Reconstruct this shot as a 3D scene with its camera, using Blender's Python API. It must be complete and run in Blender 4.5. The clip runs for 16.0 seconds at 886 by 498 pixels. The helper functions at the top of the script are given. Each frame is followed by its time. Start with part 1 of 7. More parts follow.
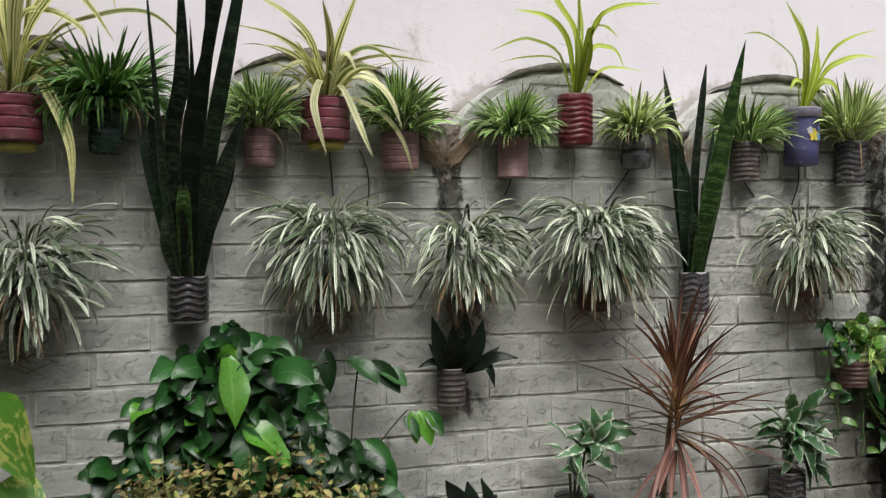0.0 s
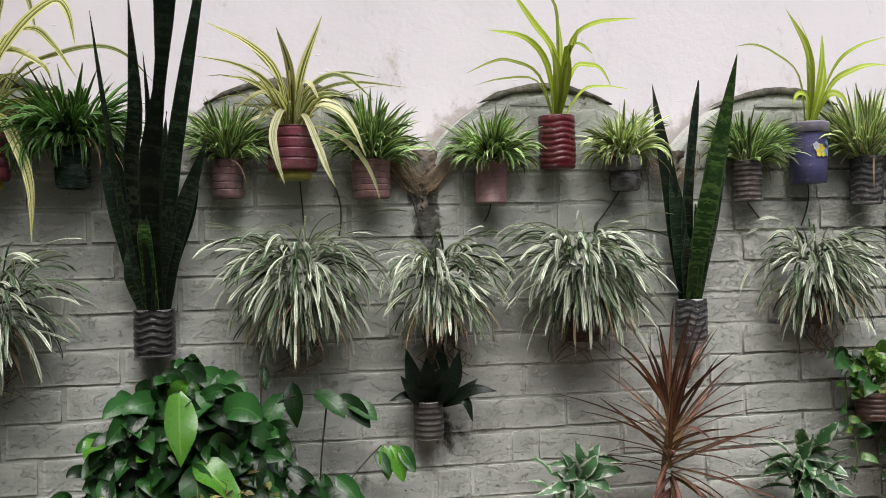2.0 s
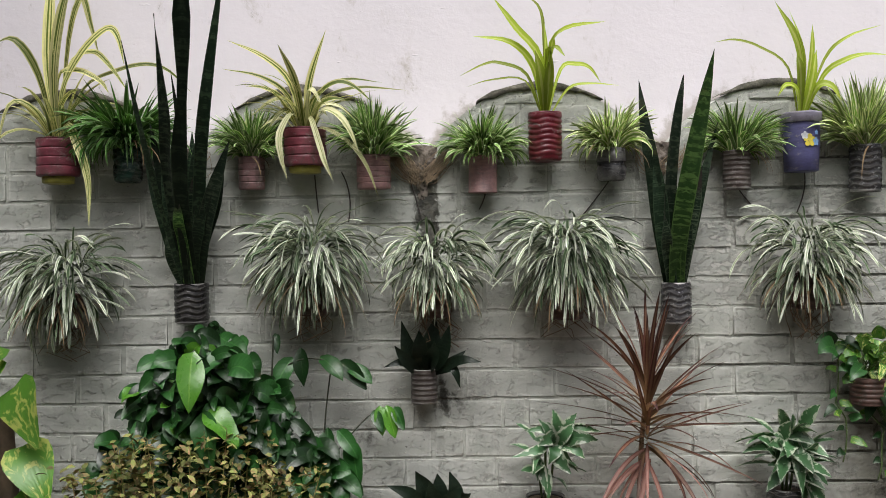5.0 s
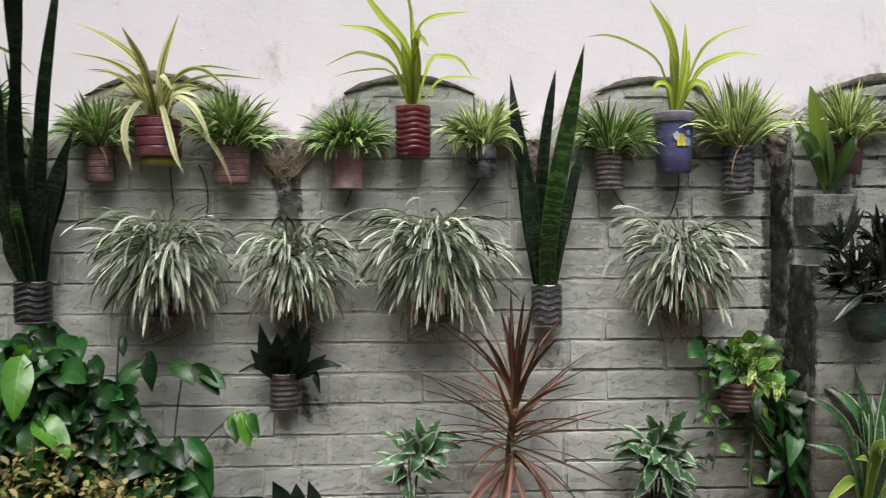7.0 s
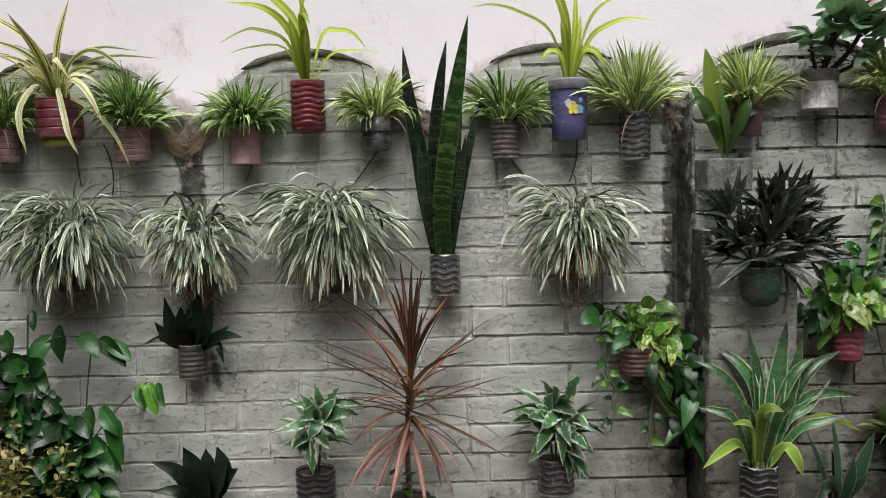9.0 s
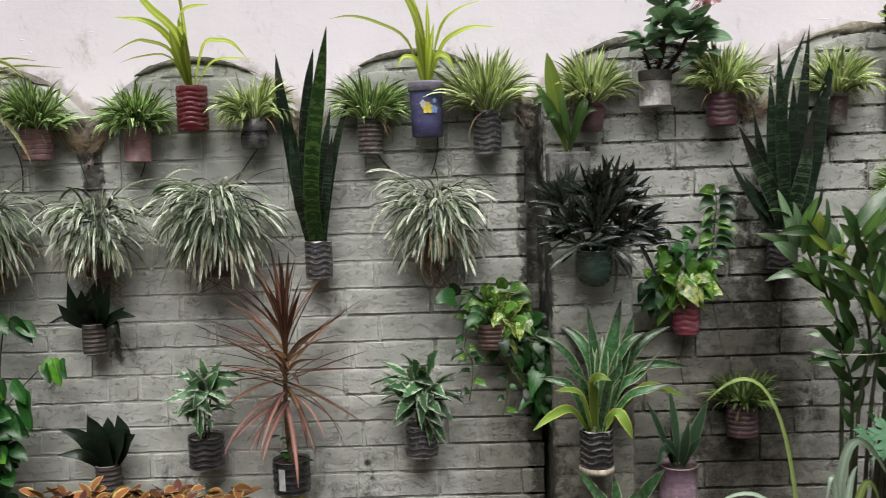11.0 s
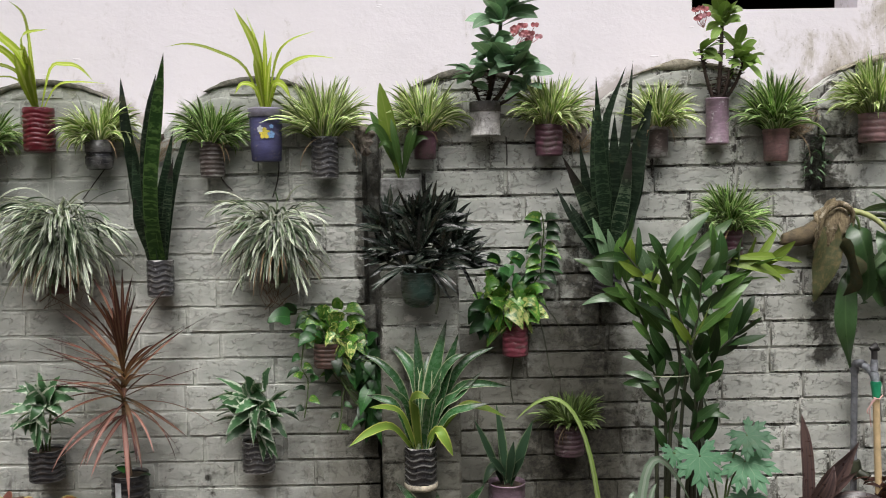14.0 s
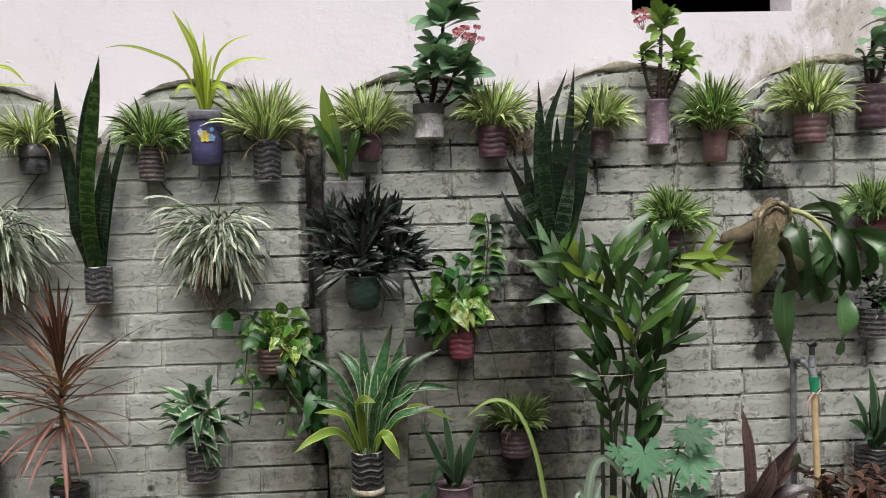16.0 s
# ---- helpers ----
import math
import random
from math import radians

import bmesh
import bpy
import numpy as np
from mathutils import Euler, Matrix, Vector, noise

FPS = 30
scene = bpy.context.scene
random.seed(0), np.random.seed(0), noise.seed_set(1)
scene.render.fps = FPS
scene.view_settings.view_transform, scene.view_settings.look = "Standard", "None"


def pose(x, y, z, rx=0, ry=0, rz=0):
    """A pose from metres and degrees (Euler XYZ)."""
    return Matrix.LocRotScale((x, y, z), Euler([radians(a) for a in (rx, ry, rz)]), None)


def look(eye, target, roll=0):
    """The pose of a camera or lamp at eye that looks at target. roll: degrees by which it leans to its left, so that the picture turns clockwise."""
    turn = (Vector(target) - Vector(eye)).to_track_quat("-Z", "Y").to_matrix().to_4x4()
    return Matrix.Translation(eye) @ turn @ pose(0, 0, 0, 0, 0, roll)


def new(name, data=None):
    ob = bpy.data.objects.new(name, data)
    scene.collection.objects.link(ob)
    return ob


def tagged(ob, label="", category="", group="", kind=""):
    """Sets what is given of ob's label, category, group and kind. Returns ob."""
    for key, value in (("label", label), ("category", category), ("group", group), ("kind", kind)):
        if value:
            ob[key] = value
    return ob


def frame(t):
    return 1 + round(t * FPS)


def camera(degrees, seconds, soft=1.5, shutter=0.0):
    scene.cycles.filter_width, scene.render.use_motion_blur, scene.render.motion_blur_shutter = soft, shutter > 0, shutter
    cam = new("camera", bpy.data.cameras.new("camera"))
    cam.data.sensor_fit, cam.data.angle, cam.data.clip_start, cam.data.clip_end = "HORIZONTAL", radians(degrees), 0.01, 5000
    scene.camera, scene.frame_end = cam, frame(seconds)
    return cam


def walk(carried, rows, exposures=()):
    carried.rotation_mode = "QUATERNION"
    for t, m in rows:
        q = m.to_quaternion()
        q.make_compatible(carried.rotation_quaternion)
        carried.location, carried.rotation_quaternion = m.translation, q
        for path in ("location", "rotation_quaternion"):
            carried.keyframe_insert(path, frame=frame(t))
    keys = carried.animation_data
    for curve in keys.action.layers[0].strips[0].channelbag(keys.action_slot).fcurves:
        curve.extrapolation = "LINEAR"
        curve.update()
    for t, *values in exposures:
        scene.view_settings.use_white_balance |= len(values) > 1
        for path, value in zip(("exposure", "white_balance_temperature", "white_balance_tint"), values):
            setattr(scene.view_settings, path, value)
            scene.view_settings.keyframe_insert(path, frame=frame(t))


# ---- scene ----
cam = camera(52.9, 16.0, soft=0.8, shutter=0.5)
PATH = [
    (0, (0.003, -2.489, 1.239), (0.561, -0.568, 1.215), -0.4),
    (0.5, (0.055, -2.467, 1.247), (0.635, -0.553, 1.278), -0.8),
    (1, (0.139, -2.435, 1.247), (0.695, -0.515, 1.315), -0.7),
    (1.5, (0.208, -2.431, 1.252), (0.676, -0.488, 1.316), -1.7),
    (2, (0.324, -2.489, 1.266), (0.695, -0.524, 1.284), -1.2),
    (2.5, (0.435, -2.554, 1.256), (0.741, -0.578, 1.272), -1.2),
    (3, (0.478, -2.581, 1.254), (0.754, -0.601, 1.289), -1.8),
    (3.5, (0.541, -2.646, 1.254), (0.753, -0.657, 1.274), -1.7),
    (3.7, (0.574, -2.678, 1.239), (0.751, -0.686, 1.261), -1.9),
    (5.8, (0.942, -2.858, 1.291), (0.86, -0.86, 1.244), 0.0),
    (6, (0.948, -2.85, 1.283), (0.889, -0.851, 1.244), -0.4),
    (6.5, (0.999, -2.779, 1.27), (1.026, -0.779, 1.233), -0.2),
    (7, (1.073, -2.714, 1.268), (1.176, -0.716, 1.244), -0.1),
    (7.5, (1.147, -2.697, 1.273), (1.255, -0.7, 1.268), -1.6),
    (8, (1.27, -2.686, 1.306), (1.361, -0.689, 1.248), -2.2),
    (8.2, (1.32, -2.686, 1.338), (1.405, -0.69, 1.245), -1.7),
    (10.3, (1.835, -2.995, 1.335), (1.739, -1.004, 1.175), -2.8),
    (10.5, (1.885, -3.01, 1.336), (1.804, -1.019, 1.172), -2.5),
    (11, (2.023, -3.055, 1.339), (1.973, -1.063, 1.172), -1.9),
    (11.5, (2.116, -3.1, 1.32), (2.047, -1.107, 1.177), -2.2),
    (12, (2.185, -3.126, 1.31), (2.103, -1.131, 1.197), -2.7),
    (12.5, (2.282, -3.186, 1.304), (2.217, -1.192, 1.159), -1.6),
    (13, (2.362, -3.217, 1.316), (2.316, -1.224, 1.165), -1.2),
    (13.5, (2.474, -3.184, 1.317), (2.435, -1.189, 1.187), -0.4),
    (14, (2.519, -3.156, 1.317), (2.516, -1.159, 1.21), -0.9),
    (14.5, (2.541, -3.146, 1.315), (2.552, -1.148, 1.214), -1.6),
    (15, (2.536, -3.142, 1.316), (2.577, -1.145, 1.209), -2.1),
    (15.5, (2.534, -3.147, 1.319), (2.605, -1.152, 1.206), -1.7),
    (16, (2.54, -3.148, 1.314), (2.647, -1.153, 1.212), -1.4),
]
walk(cam, [(t, look(eye, target, roll)) for t, eye, target, roll in PATH])

# ---------------------------------------------------------------- world, sun, exposure
world = bpy.data.worlds.new("overcast_sky")
scene.world = world
world.use_nodes = True
wn = world.node_tree
sky = wn.nodes.new("ShaderNodeTexSky")
sky.sky_type = "NISHITA"
sky.sun_disc = False
sky.sun_elevation, sky.sun_rotation = radians(58), radians(200)
sky.air_density, sky.dust_density = 1.0, 4.0
grey = wn.nodes.new("ShaderNodeHueSaturation")
grey.inputs["Saturation"].default_value = 0.30
wn.links.new(sky.outputs[0], grey.inputs["Color"])
wn.links.new(grey.outputs[0], wn.nodes["Background"].inputs["Color"])
wn.nodes["Background"].inputs["Strength"].default_value = 0.13

sun = new("sun", bpy.data.lights.new("sun", "SUN"))
sun.data.energy, sun.data.angle, sun.data.color = 2.35, radians(38), (1.0, 0.97, 0.95)
sun.matrix_world = look((0.6, -3.2, 6.2), (0.2, 0.0, 0.6))
scene.view_settings.exposure = 0.37


# ---------------------------------------------------------------- node helpers
class Nodes:
    """A small wrapper that wires shader nodes."""

    def __init__(self, name):
        self.m = bpy.data.materials.new(name)
        self.m.use_nodes = True
        self.t = self.m.node_tree
        self.b = self.t.nodes["Principled BSDF"]

    def add(self, kind, **ins):
        n = self.t.nodes.new(kind)
        for k, v in ins.items():
            self.put(n.inputs[k], v)
        return n

    def put(self, socket, v):
        if hasattr(v, "is_output"):
            self.t.links.new(v, socket)
        else:
            socket.default_value = v

    def math(self, op, a, b=0.0, clamp=False):
        n = self.t.nodes.new("ShaderNodeMath")
        n.operation, n.use_clamp = op, clamp
        self.put(n.inputs[0], a)
        self.put(n.inputs[1], b)
        return n.outputs[0]

    def mix(self, f, a, b, mode="MIX"):
        n = self.t.nodes.new("ShaderNodeMix")
        n.data_type, n.blend_type = "RGBA", mode
        self.put(n.inputs[0], f)
        for s, v in ((n.inputs[6], a), (n.inputs[7], b)):
            self.put(s, (*v, 1.0) if isinstance(v, tuple) and len(v) == 3 else v)
        return n.outputs[2]

    def noise(self, scale, detail=4.0, rough=0.55, vec=None, dist=0.0):
        n = self.add("ShaderNodeTexNoise", Scale=scale, Detail=detail, Roughness=rough, Distortion=dist)
        if vec is not None:
            self.put(n.inputs["Vector"], vec)
        return n.outputs["Fac"]

    def ramp(self, f, lo, hi, a=0.0, b=1.0):
        n = self.t.nodes.new("ShaderNodeMapRange")
        n.interpolation_type = "SMOOTHSTEP"
        for i, v in enumerate((f, lo, hi, a, b)):
            self.put(n.inputs[i], v)
        return n.outputs[0]

    def place(self):
        return self.add("ShaderNodeNewGeometry").outputs["Position"]

    def scaled(self, vec, s):
        n = self.t.nodes.new("ShaderNodeMapping")
        self.put(n.inputs["Vector"], vec)
        n.inputs["Scale"].default_value = s
        return n.outputs[0]

    def split(self, vec):
        return self.add("ShaderNodeSeparateXYZ", Vector=vec).outputs

    def bump(self, h, strength=0.3, dist=0.002, base=None):
        n = self.add("ShaderNodeBump", Strength=strength, Distance=dist, Height=h)
        if base is not None:
            self.put(n.inputs["Normal"], base)
        return n.outputs[0]

    def done(self, color=None, rough=None, normal=None, metal=None):
        for k, v in (("Base Color", color), ("Roughness", rough), ("Normal", normal), ("Metallic", metal)):
            if v is not None:
                self.put(self.b.inputs[k], (*v, 1.0) if isinstance(v, tuple) and len(v) == 3 else v)
        return self.m


def grime_and_shade(k):
    """Soot-black mould that runs down the old wall, thicker towards its damp end, plus painted-in shade."""
    p = k.place()
    x, y, z = k.split(p)
    streak = k.noise(1.0, 6.0, 0.7, k.scaled(p, (9.0, 9.0, 2.4)), 0.8)
    patch = k.noise(4.5, 7.0, 0.75, p, 0.6)
    crumb = k.noise(40.0, 5.0, 0.75, p, 0.4)
    both = k.math("ADD", k.math("ADD", k.math("MULTIPLY", streak, 0.40), k.math("MULTIPLY", patch, 0.42)), k.math("MULTIPLY", crumb, 0.18))
    damp = k.ramp(x, 1.7, 2.9, 0.0, 0.010)
    low = k.ramp(z, 0.75, 0.3, 0.0, 0.03)
    f = k.math("ADD", both, k.math("ADD", damp, low))
    broken = k.ramp(k.noise(13.0, 6.0, 0.7, p, 0.5), 0.40, 0.60, 0.35, 1.35)
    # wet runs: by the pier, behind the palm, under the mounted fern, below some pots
    # shade of the pier groove, wall gaps and palm is painted with the runs
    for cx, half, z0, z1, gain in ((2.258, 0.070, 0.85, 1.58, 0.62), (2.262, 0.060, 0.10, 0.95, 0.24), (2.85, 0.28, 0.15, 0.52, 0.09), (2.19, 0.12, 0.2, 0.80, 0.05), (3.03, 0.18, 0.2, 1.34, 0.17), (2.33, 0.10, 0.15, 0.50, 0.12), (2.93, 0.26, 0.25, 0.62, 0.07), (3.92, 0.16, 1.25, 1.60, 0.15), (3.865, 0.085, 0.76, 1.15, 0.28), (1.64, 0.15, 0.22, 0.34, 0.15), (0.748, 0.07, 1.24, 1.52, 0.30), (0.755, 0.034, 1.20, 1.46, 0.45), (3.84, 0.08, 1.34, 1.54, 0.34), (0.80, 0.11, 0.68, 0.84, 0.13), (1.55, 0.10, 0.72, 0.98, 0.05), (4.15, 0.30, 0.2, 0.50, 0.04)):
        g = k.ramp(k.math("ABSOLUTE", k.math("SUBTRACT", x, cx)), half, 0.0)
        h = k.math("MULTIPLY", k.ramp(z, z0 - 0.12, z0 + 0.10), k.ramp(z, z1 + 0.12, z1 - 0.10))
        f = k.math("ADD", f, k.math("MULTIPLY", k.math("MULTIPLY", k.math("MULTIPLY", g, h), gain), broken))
    return k.math("MULTIPLY", k.ramp(f, 0.55, 0.68), k.ramp(k.noise(22.0, 7.0, 0.8, p, 0.5), 0.34, 0.56, 0.72, 1.0))


def brick_paint(name, tint, joined=False, flat=False):
    k = Nodes(name)
    p = k.place()
    rnd = k.add("ShaderNodeNewGeometry").outputs["Random Per Island"] if joined else k.add("ShaderNodeObjectInfo").outputs["Random"]
    base = k.mix(rnd, tuple(c * 0.88 for c in tint), tuple(c * 1.10 for c in tint))
    cloud = k.noise(9.0, 5.0, 0.6, p)
    base = k.mix(k.ramp(cloud, 0.35, 0.72, 0.0, 0.50), base, (tint[0] * 0.68, tint[1] * 0.71, tint[2] * 0.66))
    wide = k.noise(2.6, 4.0, 0.6, p)
    base = k.mix(k.ramp(wide, 0.45, 0.68, 0.0, 0.25), base, (tint[0] * 0.62, tint[1] * 0.68, tint[2] * 0.58))
    smear = k.noise(1.0, 5.0, 0.65, k.scaled(p, (6.0, 6.0, 20.0)), 0.5)
    base = k.mix(k.ramp(smear, 0.50, 0.72, 0.0, 0.45), base, tuple(min(0.8, c * 1.28) for c in tint))
    fine = k.noise(130.0, 3.0, 0.6, p)
    base = k.mix(k.ramp(fine, 0.58, 0.74, 0.0, 0.25), base, (0.50, 0.50, 0.46))
    chip = k.noise(38.0, 5.0, 0.75, p, 0.5)
    x = k.split(p)[0]
    bare = k.math("MULTIPLY", k.ramp(chip, 0.585, 0.605), k.ramp(x, 1.2, 2.6, 0.15, 1.0))
    base = k.mix(k.math("MULTIPLY", k.ramp(chip, 0.580, 0.610), k.ramp(x, 1.6, 3.2, 0.10, 0.75)), base, (0.15, 0.128, 0.105))
    base = k.mix(k.ramp(x, 2.5, 3.5, 0.0, 0.55), base, (0.57, 0.575, 0.53))
    # older pale coat laid bare in torn flakes beside the second row
    x2, _, z2 = k.split(p)
    flake = k.math("ADD", k.noise(30.0, 8.0, 0.75, k.scaled(p, (0.7, 0.7, 1.4)), 0.6), k.math("MULTIPLY", k.math("MULTIPLY", k.ramp(k.math("ABSOLUTE", k.math("SUBTRACT", x2, 1.93)), 0.42, 0.10), k.ramp(k.math("ABSOLUTE", k.math("SUBTRACT", z2, 1.24)), 0.24, 0.06)), 0.12))
    base = k.mix(k.ramp(flake, 0.565, 0.585, 0.0, 0.75), base, (0.66, 0.655, 0.61))
    # dirt and chipped paint along each piece's own edges, worst at the damp end
    uvm = k.split(k.add("ShaderNodeTexCoord").outputs["UV"])
    rim = k.math("MAXIMUM", k.math("ABSOLUTE", k.math("SUBTRACT", uvm[0], 0.5)), k.math("SUBTRACT", k.math("ABSOLUTE", k.math("SUBTRACT", uvm[1], 0.5)), 0.02))
    torn = k.math("ADD", rim, k.math("MULTIPLY", k.math("SUBTRACT", k.noise(30.0, 9.0, 0.80, p, 0.6), 0.5), 0.85))
    amount = k.ramp(x, 1.5, 3.0, 0.08, 0.70)
    near_u = k.math("MULTIPLY", k.math("SUBTRACT", 0.5, k.math("ABSOLUTE", k.math("SUBTRACT", uvm[0], 0.5))), 0.28)
    near_v = k.math("MULTIPLY", k.math("SUBTRACT", 0.5, k.math("ABSOLUTE", k.math("SUBTRACT", uvm[1], 0.5))), 0.085)
    inward = k.math("ADD", k.math("MINIMUM", near_u, near_v), k.math("MULTIPLY", k.math("SUBTRACT", k.noise(22.0, 5.0, 0.7, p), 0.5), 0.030))
    if not flat:
        base = k.mix(k.ramp(inward, 0.012, 0.030, 0.0, 0.30), base, tuple(c * 0.66 for c in tint))
        # pale rim: built-up paint, and the lit-edge highlight put into the colour
        base = k.mix(k.ramp(inward, 0.009, 0.001, 0.0, 0.55), base, tuple(min(0.8, c * 1.42) for c in tint))
        pit = k.ramp(k.noise(85.0, 3.0, 0.6, k.scaled(p, (0.6, 0.6, 1.2))), 0.69, 0.73)
        base = k.mix(k.math("MULTIPLY", pit, 0.8), base, (0.05, 0.045, 0.04))
    if not flat:
        base = k.mix(k.math("MULTIPLY", k.ramp(torn, 0.470, 0.490), amount), base, (0.075, 0.075, 0.060))
        base = k.mix(k.math("MULTIPLY", k.ramp(torn, 0.540, 0.555), amount), base, (0.58, 0.57, 0.53))
    if flat:
        base = k.mix(k.math("MULTIPLY", k.ramp(k.noise(11.0, 6.0, 0.75, p), 0.49, 0.56), k.ramp(x, 1.4, 2.7, 0.15, 0.92)), base, (0.04, 0.036, 0.03))
    # low damp film; plant shadow left of the palm is coloured in with it
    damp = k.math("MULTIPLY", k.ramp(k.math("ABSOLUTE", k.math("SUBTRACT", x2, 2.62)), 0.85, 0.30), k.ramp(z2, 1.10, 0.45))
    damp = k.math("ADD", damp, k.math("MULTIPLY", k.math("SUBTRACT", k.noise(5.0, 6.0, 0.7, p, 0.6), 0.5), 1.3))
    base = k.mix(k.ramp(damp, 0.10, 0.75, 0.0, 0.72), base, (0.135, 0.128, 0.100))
    # darker core behind the palm: stain plus the palm's shadow, put into the colour
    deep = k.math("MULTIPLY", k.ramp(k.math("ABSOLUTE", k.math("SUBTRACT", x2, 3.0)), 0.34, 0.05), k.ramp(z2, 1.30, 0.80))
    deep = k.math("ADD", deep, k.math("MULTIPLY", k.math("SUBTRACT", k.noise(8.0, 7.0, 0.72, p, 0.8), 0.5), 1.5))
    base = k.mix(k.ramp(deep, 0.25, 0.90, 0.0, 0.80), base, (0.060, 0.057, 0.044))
    g = grime_and_shade(k)
    base = k.mix(k.math("MULTIPLY", g, 0.93), base, k.mix(k.ramp(chip, 0.40, 0.62), (0.026, 0.025, 0.021), (0.075, 0.070, 0.055)))
    h = k.math("ADD", k.math("MULTIPLY", k.noise(34.0, 7.0, 0.66, p, 0.4), 0.9), k.math("MULTIPLY", k.noise(14.0, 3.0, 0.6, k.scaled(p, (1.0, 1.0, 2.2))), 0.5))
    h = k.math("ADD", k.math("SUBTRACT", h, k.math("MULTIPLY", bare, 0.30)), k.ramp(flake, 0.555, 0.600, 0.0, 0.45))
    k.b.inputs["Specular IOR Level"].default_value = 0.2
    return k.done(base, k.ramp(cloud, 0.3, 0.7, 0.62, 0.85), k.bump(h, 0.85, 0.007))


def plaster(name, tint):
    k = Nodes(name)
    p = k.place()
    x, y, z = k.split(p)
    cloud = k.noise(2.2, 6.0, 0.6, p)
    base = k.mix(k.ramp(cloud, 0.35, 0.7), tint, tuple(c * 0.93 for c in tint))
    old = k.noise(7.0, 8.0, 0.78, k.scaled(p, (1.4, 1.4, 0.7)), 0.4)
    spread = k.ramp(x, 3.60, 4.20, 0.0, 0.17)
    under = k.ramp(z, 2.05, 1.75, 0.0, 0.08)
    f = k.math("ADD", old, k.math("ADD", k.math("MULTIPLY", spread, k.ramp(z, 2.55, 1.95)), k.math("MULTIPLY", under, k.ramp(x, 3.2, 3.7))))
    base = k.mix(k.ramp(f, 0.56, 0.80, 0.0, 0.75), base, (0.36, 0.315, 0.245))
    damp = k.math("ADD", k.noise(9.0, 6.0, 0.65, p), k.ramp(z, 1.78, 1.50, -0.12, 0.22))
    base = k.mix(k.ramp(damp, 0.55, 0.75, 0.0, 0.7), base, (0.30, 0.255, 0.22))
    u = k.math("MULTIPLY", k.math("PINGPONG", k.math("SUBTRACT", x, 1.112), 0.37775), 2.647)
    edge = k.math("ADD", k.math("MULTIPLY", k.math("SQRT", k.math("MAXIMUM", k.math("SUBTRACT", 1.0, k.math("MULTIPLY", u, u)), 0.0)), 0.265), 1.505)
    above = k.math("ADD", k.math("SUBTRACT", z, edge), k.math("MULTIPLY", k.math("SUBTRACT", k.noise(14.0, 6.0, 0.7, p), 0.5), 0.22))
    base = k.mix(k.ramp(k.math("SUBTRACT", above, k.ramp(x, 2.1, 2.9, 0.0, 0.045)), 0.025, -0.03, 0.0, 0.65), base, (0.33, 0.285, 0.24))
    fleck = k.noise(75.0, 5.0, 0.75, k.scaled(p, (1.0, 1.0, 0.6)))
    base = k.mix(k.math("MULTIPLY", k.ramp(fleck, 0.58, 0.66), k.ramp(f, 0.56, 0.74)), base, (0.13, 0.11, 0.085))
    h = k.math("ADD", k.math("MULTIPLY", k.noise(1.0, 6.0, 0.6, k.scaled(p, (12.0, 12.0, 20.0)), 0.4), 0.7), k.math("MULTIPLY", k.noise(60.0, 4.0, 0.6, p), 0.35))
    nicks = k.ramp(k.noise(1.0, 2.0, 0.5, k.scaled(p, (16.0, 16.0, 60.0))), 0.74, 0.80)
    return k.done(base, 0.8, k.bump(k.math("ADD", h, nicks), 0.38, 0.006))


def rubble(name, a, b):
    k = Nodes(name)
    p = k.place()
    n = k.noise(26.0, 6.0, 0.7, p)
    base = k.mix(k.ramp(n, 0.38, 0.66), a, b)
    moss = k.noise(7.0, 5.0, 0.65, p)
    base = k.mix(k.ramp(moss, 0.52, 0.70, 0.0, 0.7), base, (0.035, 0.036, 0.024))
    return k.done(base, 0.9, k.bump(k.noise(70.0, 6.0, 0.7, p), 0.9, 0.008))


def soil(name, a, b, scale=40.0):
    k = Nodes(name)
    p = k.place()
    n = k.noise(scale, 7.0, 0.7, p)
    base = k.mix(k.ramp(n, 0.35, 0.65), a, b)
    base = k.mix(k.ramp(k.noise(scale * 0.2, 4.0, 0.6, p), 0.5, 0.7, 0.0, 0.6), base, tuple(c * 0.5 for c in a))
    return k.done(base, 0.95, k.bump(n, 0.9, 0.01))


